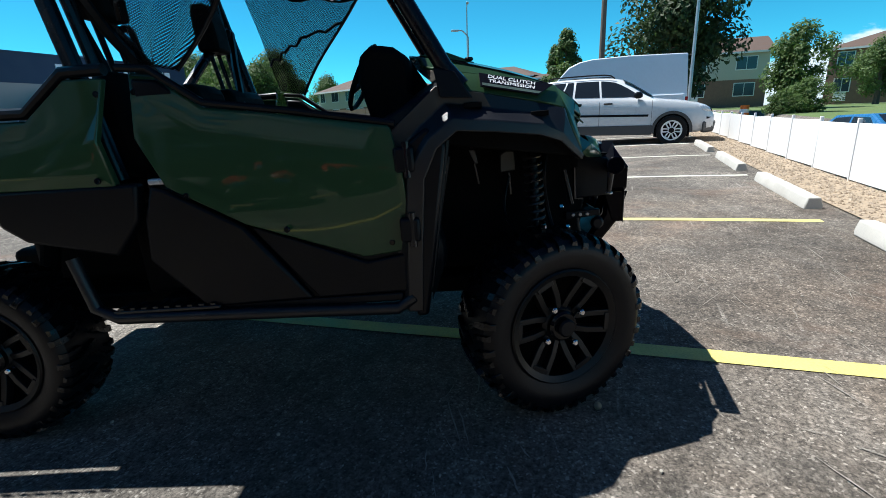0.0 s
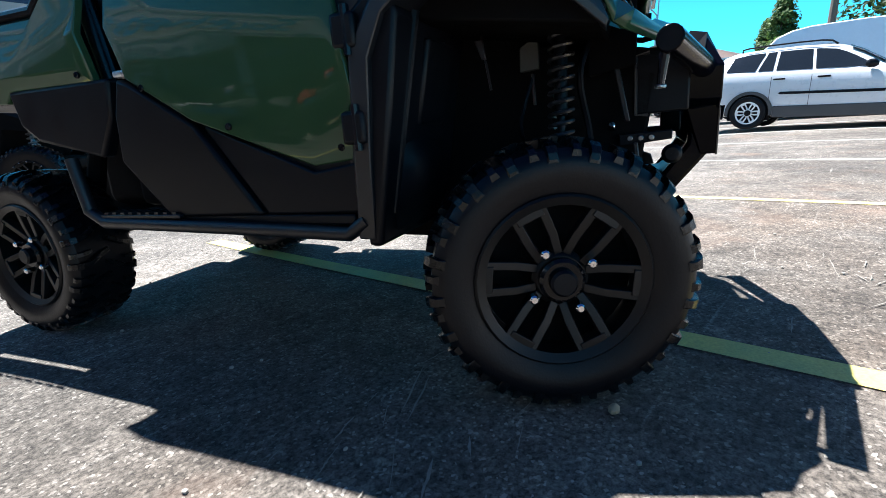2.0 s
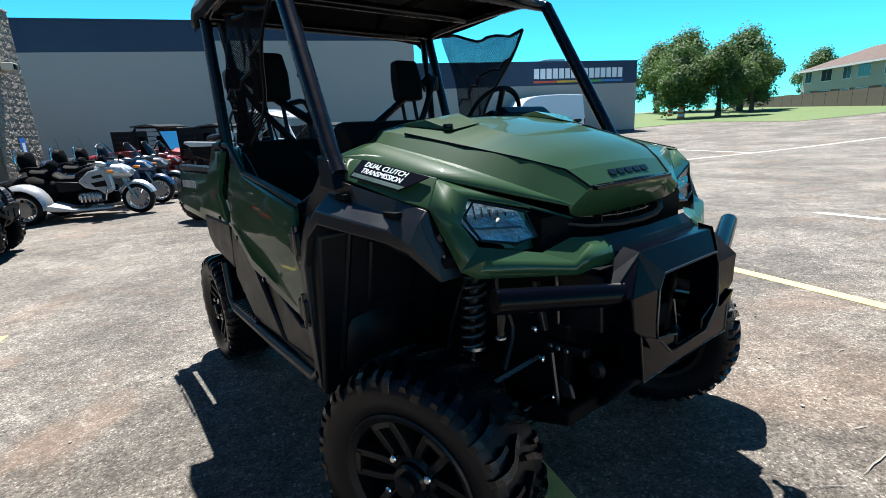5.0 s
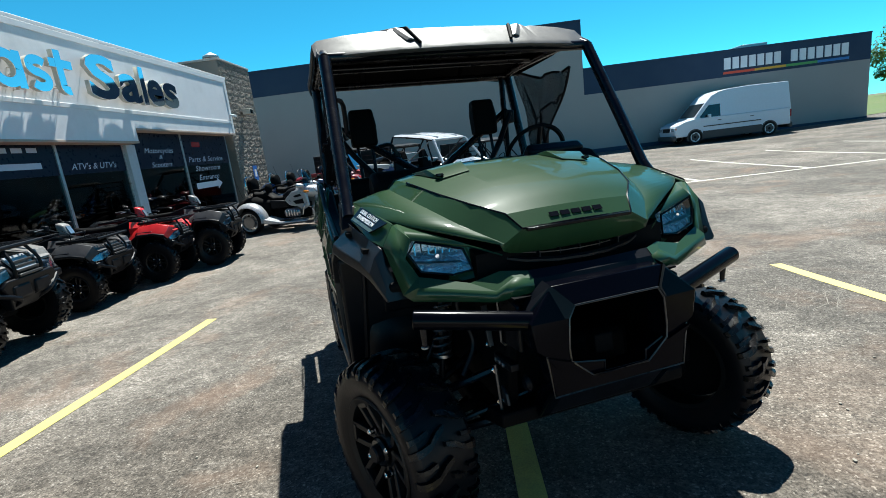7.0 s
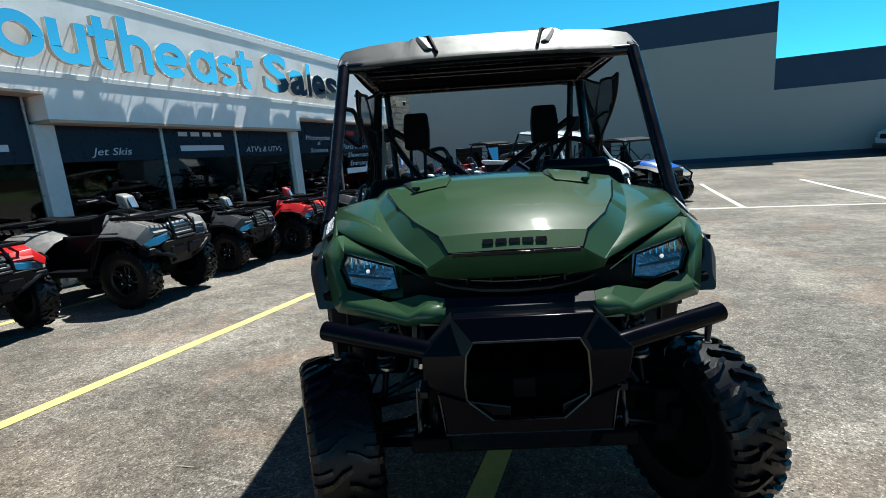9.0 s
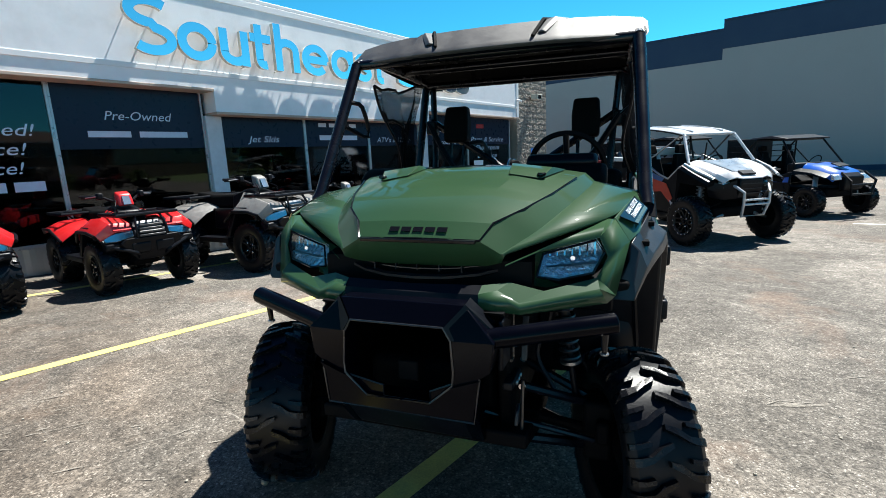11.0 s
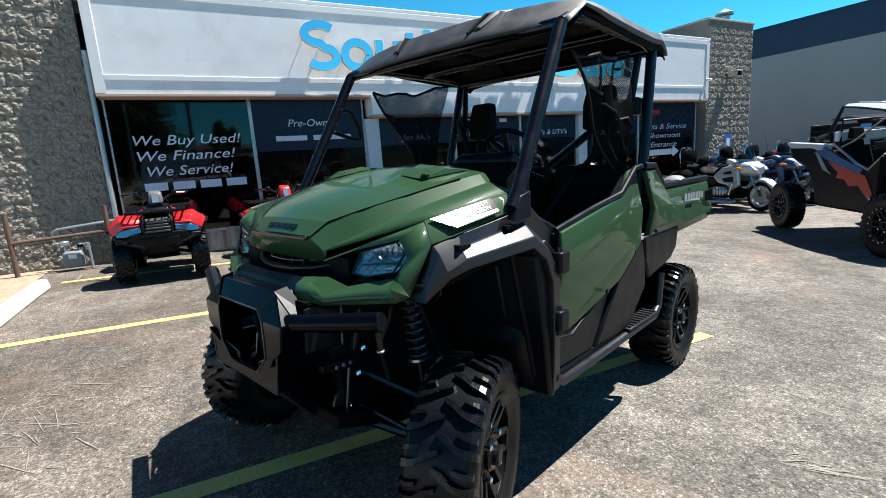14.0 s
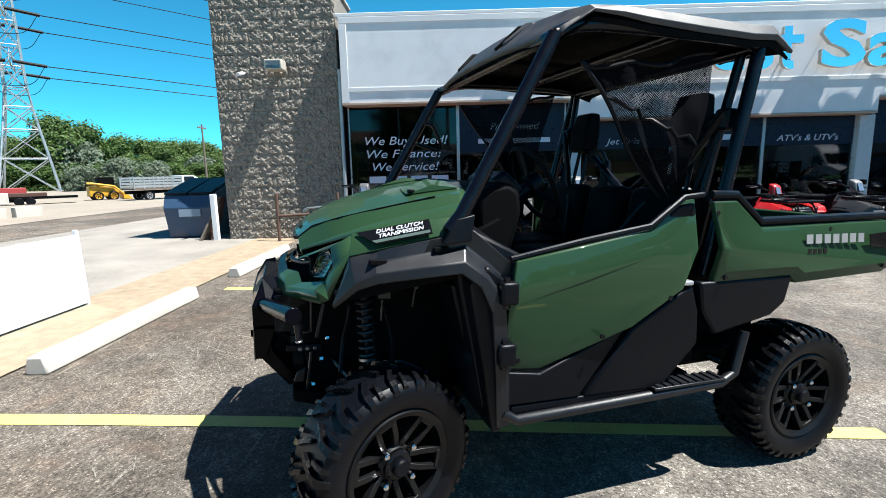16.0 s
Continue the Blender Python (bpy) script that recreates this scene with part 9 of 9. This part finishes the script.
def tree(label, m, H, crown, mat, n, leaf, trunk_h, shape="round", seed=1, group=""):
    """Tapered trunk, limbs and a crown of small leaves in uneven clumps."""
    rng = random.Random(seed)
    e = empty("tree", m)
    tagged(e, label, "tree", group)
    bm = bmesh.new()
    r0 = 0.03 * H + 0.05
    add_tube(bm, [(0, 0, -0.2), (0.05, 0.03, trunk_h * 0.5), (0.0, 0.05, trunk_h), (0.1, 0, H * 0.75)], [r0 * 1.3, r0, r0 * 0.8, r0 * 0.2], 9, 0)
    clumps = []
    for k in range(46 if n > 6500 else 26 if n > 1500 else 16):
        a = rng.uniform(0, 2 * math.pi)
        z = rng.uniform(0.0, 1.0)
        if shape == "cone":
            rr = crown * (1 - z) * rng.uniform(0.3, 1.0)
        else:
            rr = crown * math.sqrt(max(0.05, 1 - (2 * z - 0.85) ** 2)) * rng.uniform(0.25, 0.85)
        c = Vector((rr * math.cos(a), rr * math.sin(a), trunk_h * 0.8 + z * (H - trunk_h * 0.8) * 0.93))
        clumps.append((c, crown * rng.uniform(0.22, 0.42) * (0.7 if shape == "cone" else 1)))
        if k < 9:
            add_tube(bm, [(0.02, 0.03, trunk_h * rng.uniform(0.75, 1.2)), c * 0.6 + Vector((0, 0, c.z * 0.35)), c], [r0 * 0.4, r0 * 0.25, r0 * 0.08], 6, 0)
    part("trunk", bm, BARK, e)
    vs, fs = [], []
    for k in range(n):
        c, r = rng.choice(clumps)
        d = Vector((rng.gauss(0, 1), rng.gauss(0, 1), rng.gauss(0, 0.8))).normalized() * r * rng.uniform(0.45, 1.05) ** 0.7
        p = c + d
        nrm = (d.normalized() + Vector((rng.uniform(-0.8, 0.8), rng.uniform(-0.8, 0.8), rng.uniform(-0.2, 1.0)))).normalized()
        t1 = nrm.orthogonal().normalized()
        t1 = Matrix.Rotation(rng.uniform(0, 6.28), 3, nrm) @ t1
        t2 = nrm.cross(t1)
        s = leaf * rng.uniform(0.6, 1.3)
        b = len(vs)
        vs += [p - t1 * s, p + t2 * s * 0.55 + nrm * s * 0.15, p + t1 * s, p - t2 * s * 0.55 + nrm * s * 0.1]
        fs.append((b, b + 1, b + 2, b + 3))
    me = bpy.data.meshes.new("crown")
    me.from_pydata(vs, [], fs)
    me.materials.append(mat)
    o = new("crown", me)
    o.parent = e
    return e


t_big = tree("large broad dark-leaved tree", pose(-33, 4.2, 0.5), 9.6, 4.2, LEAFD, 22000, 0.15, 2.4, seed=3)
t_mid = tree("young round-crowned leafy tree", pose(-36, 11.9, 0.6), 5.2, 2.1, LEAF, 9000, 0.105, 1.6, seed=5)
t_cone = tree("slender upright young tree", pose(-34, -2.4, 0.3), 6.4, 1.9, LEAF, 9000, 0.11, 1.0, "cone", seed=7)
copy_thing(t_cone, pose(-46, -4.6, -0.1) @ Matrix.Scale(1.15, 4))
t_wide = tree("broad leafy tree beside the grey building", pose(-34.5, -32.5, 0.3), 6.2, 2.9, LEAF, 15000, 0.11, 1.7, seed=9, group="trees beyond the lot")
for x, y, s in ((-36.5, -30.5, 0.95), (-43, -32.5, 0.85), (-45, -43, 1.4), (-45, -35.5, 1.25), (-46, -48, 1.3), (-60, -60, 1.3), (-75, -48, 1.2), (-80, -40, 1.0), (-70, 2, 1.0), (-75, 14, 0.9), (-46, 20, 0.8)):
    copy_thing(t_wide, pose(x, y, gz(y, x) - 0.1, 0, 0, x * 37 % 360) @ Matrix.Scale(s, 4))
for x, y, s in ((-28, -2 + 11.2, 0.22), (-29, 10.6, 0.3), (-33.5, -9.9, 0.24), (-32.9, -9.2, 0.2), (-33, -15, 0.25)):
    b = copy_thing(t_mid, pose(x, y, gz(y, x) - 0.35) @ Matrix.Diagonal((s * 2.0, s * 2.0, s * 1.3, 1)))
    b.name = "bush"
    tagged(b, "low leafy green bush", "bush", "bushes")
# far woods behind the yard
t_far = tree("full green tree at the edge of the yard", pose(60, 66, 0), 9.0, 4.3, LEAF, 9000, 0.25, 0.8, seed=11, group="trees behind the yard")
t_pale = tree("pale silvery tree at the edge of the yard", pose(68, 56, 0), 7.0, 4.0, LEAFP, 7000, 0.25, 0.6, seed=13, group="trees behind the yard")
rng = random.Random(21)
for k in range(34):
    u = k / 33
    x, y = 56 + 44 * u, 74 - 58 * u
    src = t_pale if k % 7 == 4 else t_far
    copy_thing(src, pose(x + rng.uniform(-2.5, 2.5), y + rng.uniform(-2.5, 2.5), -0.6, 0, 0, k * 77) @ Matrix.Scale(rng.choice((0.62, 0.75, 0.85, 0.95, 1.12)) * rng.uniform(0.93, 1.07), 4))
for k in range(34):
    u = k / 33
    copy_thing(t_far, pose(62 + 44 * u + rng.uniform(-2, 2), 78 - 58 * u, -1.0, 0, 0, k * 59) @ Matrix.Scale(rng.uniform(0.8, 1.0), 4))
for x, y, sc in ((57.0, 40.6, 0.66), (59.5, 37.8, 0.6), (55.0, 44.2, 0.52)):
    copy_thing(t_pale, pose(x, y, -0.4, 0, 0, x * 50) @ Matrix.Scale(sc, 4))
for k in range(26):
    u = k / 25
    copy_thing(t_far, pose(52 + 44 * u + rng.uniform(-1.5, 1.5), 72 - 60 * u, -1.0, 0, 0, k * 41) @ Matrix.Diagonal((0.8, 0.8, 0.5, 1)))


def pole(name, label, m, H, r, arm=None, mat=WOODP, cross=False):
    e = empty(name, m)
    tagged(e, label, name.replace("_", " "))
    part("pole", tube([(0, 0, -0.3), (0, 0, H)], [r, r * 0.7], 10), mat, e)
    if arm:
        part("arm", tube([(0, 0, H), (arm * 0.5, 0, H + 0.45), (arm, 0, H + 0.5)], 0.05, 8, 3), mat, e)
        part("lamp_head", box(arm - 0.1, arm + 0.55, -0.14, 0.14, H + 0.42, H + 0.55), GALV, e, bevel=0.04)
    if cross:
        part("cross_arm", box(-0.9, 0.9, -0.06, 0.06, H - 0.5, H - 0.38), mat, e)
        for x in (-0.8, -0.4, 0.4, 0.8):
            part("insulator", tube([(x, 0, H - 0.38), (x, 0, H - 0.2)], 0.04, 8), GALV, e)
    return e


pole("utility_pole", "dark wooden utility pole behind the parked cars", pose(-27.5, 0.2, 0), 10.5, 0.17)
pole("street_lamp", "slim grey street lamp beside the lot", pose(-21, 4.0, 0.3), 9.0, 0.07, None, GALV)
pole("street_lamp", "tall grey street lamp with a single arm", pose(-40, -11.2, -0.1, 0, 0, -60), 7.6, 0.10, 0.9, GALV)
pole("street_lamp", "tall grey street lamp with a single arm", pose(-54, -15.5, 0.3, 0, 0, 20), 12.0, 0.10, 1.4, GALV)
pole("utility_pole", "wooden utility pole with a cross arm by the woods", pose(51.7, 27.5, 0), 7.3, 0.12, None, WOODP, True)
pole("utility_pole", "wooden utility pole with a cross arm by the woods", pose(56.0, 64.0, 0), 9.5, 0.14, None, WOODP, True)


def pylon(m, H=46):
    e = empty("transmission_tower", m)
    tagged(e, "tall grey lattice steel transmission tower carrying power lines", "transmission tower")
    lv = [(0, 2.9), (3.4, 2.25), (6.2, 1.7), (8.4, 1.3), (10.2, 1.05), (12.2, 1.0), (14.2, 0.96), (16.4, 0.92), (18.6, 0.88), (20.8, 0.84), (23.2, 0.8), (26, 0.6), (29, 0.1)]
    cs = ((1, 1), (-1, 1), (-1, -1), (1, -1))
    for sx, sy in cs:
        part("leg", tube([(sx * w, sy * w, z) for z, w in lv], 0.12, 6), GALV, e)
    for (z0, w0), (z1, w1) in zip(lv, lv[1:]):
        for k in range(4):
            a, b = cs[k], cs[(k + 1) % 4]
            part("brace", tube([(a[0] * w0, a[1] * w0, z0), (b[0] * w1, b[1] * w1, z1)], 0.05, 5), GALV, e)
            part("brace", tube([(b[0] * w0, b[1] * w0, z0), (a[0] * w1, a[1] * w1, z1)], 0.05, 5), GALV, e)
            part("strut", tube([(a[0] * w1, a[1] * w1, z1), (b[0] * w1, b[1] * w1, z1)], 0.05, 5), GALV, e)
    for z in (12.2, 16.8, 21.5):
        for s in (1, -1):
            arm = part("cross_arm", tube([(s * 0.8, 0, z), (s * 4.2, 0, z + 0.1)], [0.14, 0.06], 6), GALV, e)
            part("arm_stay", tube([(s * 0.8, 0, z + 1.6), (s * 4.2, 0, z + 0.1)], 0.05, 5), GALV, arm)
            for d in (1, -1):
                part("insulator", tube([(s * 4.1, d * 0.3, z), (s * 4.1, d * 3.4, z - 0.25)], 0.16, 6), BLACK, arm)
                pts = [(s * 4.1, d * (3.4 + 250 * k / 14), z - 0.25 - 4.5 * (1 - (1 - k / 14) ** 2)) for k in range(15)]
                part("power_line", tube(pts, 0.045, 4), BLACK, arm)
            part("jumper", tube([(s * 4.1, 3.2, z - 0.25), (s * 4.1, 1.6, z - 2.0), (s * 4.1, -1.6, z - 2.0), (s * 4.1, -3.2, z - 0.25)], 0.03, 4, 4), BLACK, arm)
    return e


pylon(pose(57.9, 53.0, 0, 0, 0, 38) @ Matrix.Diagonal((1.0, 1.0, 1.25, 1)))

# things in the yard behind the fence
e = empty("dumpster", pose(7.72, 5.72, 0.12, 0, 0, 4) @ Matrix.Diagonal((0.72, 0.50, 0.86, 1)))
tagged(e, "dark blue steel dumpster with sloped lids", "dumpster")
part("body", loft([[(-0.8, -0.9, 0.05), (0.8, -0.9, 0.05), (0.8, 0.9, 0.05), (-0.8, 0.9, 0.05)], [(-0.95, -0.95, 0.75), (0.85, -0.95, 0.75), (0.85, 0.95, 0.75), (-0.95, 0.95, 0.75)], [(-0.80, -0.95, 1.05), (0.85, -0.95, 1.38), (0.85, 0.95, 1.38), (-0.80, 0.95, 1.05)]]), DUMP, e, bevel=0.02)
for y in (-0.48, 0.48):
    part("lid", loft([[(-0.86, y - 0.44, 1.06), (0.85, y - 0.44, 1.40), (0.85, y + 0.44, 1.40), (-0.86, y + 0.44, 1.06)], [(-0.86, y - 0.44, 1.10), (0.85, y - 0.44, 1.44), (0.85, y + 0.44, 1.44), (-0.86, y + 0.44, 1.10)]]), BLACK, e, bevel=0.008)
for y in (-0.99, 0.99):
    part("fork_pocket", box(-0.5, 0.5, y - 0.05, y + 0.05, 0.45, 0.62), DUMP, e, bevel=0.01)
part("label_patch", box(-0.965, -0.955, -0.5, 0.35, 0.55, 0.72), pbr("faded_label", (0.22, 0.28, 0.35), 0.6), e)
e = empty("leaning_boards", pose(6.9, 5.05, 0.12))
tagged(e, "brown boards leaning by a white post at the pier", "boards")
part("board", loft([[(-0.1, 0.1, 0), (0.25, 0.1, 0), (0.25, 0.14, 0), (-0.1, 0.14, 0)], [(0.0, -0.12, 0.85), (0.25, -0.12, 0.85), (0.25, -0.08, 0.85), (0.0, -0.08, 0.85)]]), pbr("red_brown_board", (0.10, 0.045, 0.03), 0.8, var=0.3), e)
part("board", loft([[(-0.3, 0.2, 0), (0.0, 0.2, 0), (0.0, 0.24, 0), (-0.3, 0.24, 0)], [(-0.1, -0.1, 0.7), (0.05, -0.1, 0.7), (0.05, -0.06, 0.7), (-0.1, -0.06, 0.7)]]), WOODP, e)
part("white_post", box(-0.22, -0.12, -0.12, -0.02, 0, 0.92), TRIMW, e, bevel=0.01)


RUST = pbr("rusty_dark_steel", (0.07, 0.035, 0.025), 0.8, var=0.3)


def truck():
    e = empty("flatbed_truck", pose(27.2, 17.9, 0.12, 0, 0, -122) @ Matrix.Scale(0.74, 4))
    tagged(e, "white pickup truck with a grey stake-sided flatbed", "truck")
    part("chassis", box(-0.5, 0.5, -3.0, 3.0, 0.55, 0.8), DARK, e)
    part("bed", box(-1.1, 1.1, -3.0, 0.8, 0.85, 1.0), WOODP, e)
    for s in (1, -1):
        for k in range(4):
            part("side_board", box(s * 1.1 - 0.03, s * 1.1 + 0.03, -3.0, 0.8, 1.05 + 0.22 * k, 1.2 + 0.22 * k), GALV, e)
        for k in range(6):
            part("stake", box(s * 1.1 - 0.05, s * 1.1 + 0.05, -3.0 + 0.75 * k, -2.92 + 0.75 * k, 0.95, 1.9), GALV, e)
        for y in (-1.8, 2.2):
            wheel(Matrix.Translation((s * 0.85, y, 0.4)), 0.4, 0.24, 0.25, s, 5, SILVER, e, nuts=0, lugs=0, lug_h=0.004)
    part("cab", loft([[(-0.95, 0.9, 0.6), (0.95, 0.9, 0.6), (0.95, 3.3, 0.6), (-0.95, 3.3, 0.6)], [(-0.97, 0.9, 1.25), (0.97, 0.9, 1.25), (0.97, 3.3, 1.2), (-0.97, 3.3, 1.2)], [(-0.8, 1.0, 1.95), (0.8, 1.0, 1.95), (0.8, 2.0, 1.95), (-0.8, 2.0, 1.95)]]), WHITEP, e, bevel=0.06)
    for s in (1, -1):
        part("side_window", prism([(1.10, 1.32), (1.14, 1.85), (1.92, 1.85), (2.3, 1.32)], s * 0.86, s * 0.955), pbr("dark_tinted_window", (0, 0, 0)), e)
    part("windscreen", loft([[(-.75, 2.95, 1.36), (.75, 2.95, 1.36)], [(-.68, 2.12, 1.9), (.68, 2.12, 1.9)]], False, False), pbr("dark_tinted_window", (0, 0, 0)), e)
    part("rear_window", box(-0.65, 0.65, 0.9, 0.93, 1.35, 1.8), pbr("dark_tinted_window", (0, 0, 0)), e)
    return e


truck()


def skid_loader():
    e = empty("skid_loader", pose(27.4, 21.9, 0.12, 0, 0, -135) @ Matrix.Scale(0.72, 4))
    tagged(e, "yellow skid steer loader in the yard", "loader")
    part("body", box(-0.6, 0.6, -1.2, 0.7, 0.35, 1.2), YELLOWM, e, bevel=0.08)
    part("cab", box(-0.5, 0.5, -0.5, 0.7, 1.2, 2.0), DARK, e, bevel=0.05)
    for s in (1, -1):
        part("lift_arm", tube([(s * 0.75, -1.1, 1.5), (s * 0.75, 0.6, 1.2), (s * 0.75, 1.3, 0.5)], 0.1, 8), YELLOWM, e)
        for y in (-0.6, 0.5):
            wheel(Matrix.Translation((s * 0.75, y, 0.4)), 0.4, 0.24, 0.3, s, 5, YELLOWM, e, nuts=0, lugs=12)
    part("bucket", prism([(1.2, 0.1), (1.9, 0.05), (1.4, 0.7), (1.2, 0.7)], -0.85, 0.85), YELLOWM, e, bevel=0.02)


skid_loader()
blk = None
for k, (dx, dy, z) in enumerate(((0, 0, 0), (1.0, -0.7, 0), (2.0, -1.4, 0), (0.2, 0, 0.62), (1.2, -0.7, 0.62), (0.6, -0.2, 1.24), (-1.0, 0.8, 0), (-0.9, 0.8, 0.62))):
    m = pose(12.6 + dx * 0.8, 16.4 + dy * 0.8, 0.12 + z * 0.8, 0, 0, -35 + 3 * (k % 3)) @ Matrix.Scale(0.8, 4)
    if blk is None:
        blk = finish("concrete_block", box(-0.6, 0.6, -0.3, 0.3, 0, 0.6), CONCRETE, bevel=0.03)
        tagged(blk, "large pale concrete block stacked in the yard", "concrete block", "concrete blocks")
        blk.matrix_world = m
    else:
        copy_thing(blk, m)
e = empty("red_skip", pose(26.5, 27.0, 0.12, 0, 0, -45) @ Matrix.Scale(0.7, 4))
tagged(e, "red steel equipment box in the yard", "equipment box")
part("body", box(-1.0, 1.0, -0.6, 0.6, 0.3, 1.3), pbr("faded_red_steel", (0.28, 0.03, 0.03), 0.6), e, bevel=0.05)
part("base", box(-1.1, 1.1, -0.5, 0.5, 0.0, 0.3), DARK, e)
e = empty("low_trailer", pose(23.4, 23.0, 0.12, 0, 0, -48) @ Matrix.Scale(0.6, 4))
tagged(e, "long low dark steel trailer with a dark load", "trailer")
part("deck", box(-3.2, 3.2, -0.9, 0.9, 0.55, 0.75), DARK, e)
part("load", box(-2.9, 1.0, -0.7, 0.7, 0.76, 1.1), RUST, e, bevel=0.03)
for x in (-1.0, -0.2):
    part("wheel", revolve(disc_prof(0.35, -0.95, -0.7, 0.03), 20, "y", (x, 0, 0.35)), RUBBER, e)
    part("wheel", revolve(disc_prof(0.35, 0.7, 0.95, 0.03), 20, "y", (x, 0, 0.35)), RUBBER, e)


def traffic_barrel(x, y):
    e = empty("traffic_barrel", pose(x, y, 0.1))
    tagged(e, "orange traffic barrel with white bands", "traffic barrel", "traffic barrels")
    for k, mt in enumerate((ORANGE, LETTERW, ORANGE, LETTERW, ORANGE)):
        part("band", revolve(disc_prof(0.27 - 0.015 * k, 0.2 * k, 0.2 * k + 0.199, 0.004), 18, "z"), mt, e)
    return e


tb_ = traffic_barrel(-29, 7.7)
for x, y in ((-7.0, 5.6), (-38.5, -38.0), (-33.5, -31.6)):
    copy_thing(tb_, pose(x, y, gz(y, x)))

# pale scratches scraped into the asphalt, in clusters
bm = bmesh.new()
rng = random.Random(8)
clusters = [(-1.75, 2.35, 8, 0.55, 26), (-0.9, 2.75, 4, 0.5, 22), (-2.3, 1.75, 14, 0.6, 22), (-3.0, 2.6, 6, 0.5, 18), (-1.3, 1.6, -8, 0.4, 14), (-2.55, -0.75, 40, 0.22, 34), (-2.2, -1.1, 42, 0.2, 14), (0.9, 2.4, 2, 0.5, 18), (0.62, 0.95, 30, 0.32, 26), (-4.2, 1.2, 10, 0.8, 20), (-3.2, -2.2, 35, 0.8, 20), (-2.4, 0.6, 5, 0.6, 16), (0.2, 3.0, 0, 0.5, 12), (1.9, 2.2, 60, 0.5, 12), (1.6, 2.15, 63, 0.36, 15), (1.25, 1.5, 60, 0.35, 11), (0.7, 2.2, 66, 0.34, 13), (1.9, 1.6, 62, 0.3, 8), (-1.35, -0.72, 48, 0.07, 16), (-1.8, -1.2, 44, 0.3, 10), (0.2, 2.5, 30, 0.5, 12), (-0.6, 2.0, 15, 0.5, 12)]
for cx, cy, ang, spread, num in clusters:
    for k in range(num):
        x, y = cx + rng.gauss(0, spread), cy + rng.gauss(0, spread * 0.45)
        a = radians(ang + rng.gauss(0, 13))
        ln, w = rng.uniform(0.03, 0.13) * rng.choice((1, 1, 1.6, 2.6)), rng.uniform(0.0008, 0.0036)
        n = 6
        pts = []
        for q in range(n + 1):
            u = q / n - 0.5
            pts.append((x + math.cos(a) * ln * u - math.sin(a) * rng.gauss(0, 0.0015), y + math.sin(a) * ln * u + math.cos(a) * rng.gauss(0, 0.0015), w * (1 - (2 * abs(u)) ** 2) * rng.uniform(0.4, 1.3) + 0.0003))
        vs = [(bm.verts.new((px - math.sin(a) * pw, py + math.cos(a) * pw, gz(py) + 0.0055)), bm.verts.new((px + math.sin(a) * pw, py - math.cos(a) * pw, gz(py) + 0.0055))) for px, py, pw in pts]
        for (p0, p1), (q0, q1) in zip(vs, vs[1:]):
            bm.faces.new((p0, p1, q1, q0))
tagged(finish("scratch_marks", bm, pbr("scraped_asphalt", (0.225, 0.205, 0.175), 0.9, var=0.35, scale=20, fine=90, bump=0.002, dirt=(0.16, 0.14, 0.12), dirt_amt=0.8), smooth=0), "pale scratch marks scraped into the worn asphalt", "scratch marks", kind="stuff")

# loose gravel along the fence
rng = random.Random(14)
vs, fs = [], []
for k in range(5200):
    x, y = -0.6 - 15 * rng.random() ** 1.2, rng.uniform(3.36, 4.2)
    r = rng.uniform(0.006, 0.02)
    z, b = gz(y, x) + 0.012 + r * 0.2, len(vs)
    a = rng.uniform(0, 3)
    ca, sa = math.cos(a), math.sin(a)
    q = [rng.uniform(0.7, 1.3) for _ in range(4)]
    vs += [(x + r * ca * q[0], y + r * sa * q[0], z), (x - r * sa * q[1], y + r * ca * q[1], z), (x - r * ca * q[2], y - r * sa * q[2], z), (x + r * sa * q[3], y - r * ca * q[3], z), (x, y, z + r * 0.8), (x, y, z - r * 0.8)]
    for i in range(4):
        fs += [(b + i, b + (i + 1) % 4, b + 4), (b + (i + 1) % 4, b + i, b + 5)]
me = bpy.data.meshes.new("gravel")
me.from_pydata(vs, [], fs)
gm = leaf_mat("tan_gravel", (0.16, 0.115, 0.075), (0.38, 0.30, 0.21))
gm.node_tree.links.new(gm.node_tree.nodes["Principled BSDF"].outputs[0], gm.node_tree.nodes["Material Output"].inputs["Surface"])
me.materials.append(gm)
tagged(new("gravel", me), "loose tan gravel along the low fence", "gravel", kind="stuff")

# small stone chips lying on the asphalt
bm = bmesh.new()
rng = random.Random(4)
for k in range(260):
    x, y = rng.uniform(-4, 4), rng.uniform(-2.5, 3.2)
    r = rng.uniform(0.003, 0.009)
    add_ball(bm, (x, y, gz(y) + r * 0.5), r, 5, 3, 1, rng.uniform(0.6, 1.2), 0.7)
tagged(finish("stone_chips", bm, pbr("stone_chip", (0.3, 0.28, 0.24), 0.9)), "scattered small stone chips on the asphalt", "stone chips", kind="stuff")
bm = bmesh.new()
add_ball(bm, (0.333, 1.347, gz(1.35) + 0.010), 0.016, 8, 5, 1.2, 0.9, 0.8)
tagged(finish("pebble", bm, pbr("tan_pebble", (0.28, 0.22, 0.14), 0.9)), "tan pebble lying beside the front tyre", "pebble")
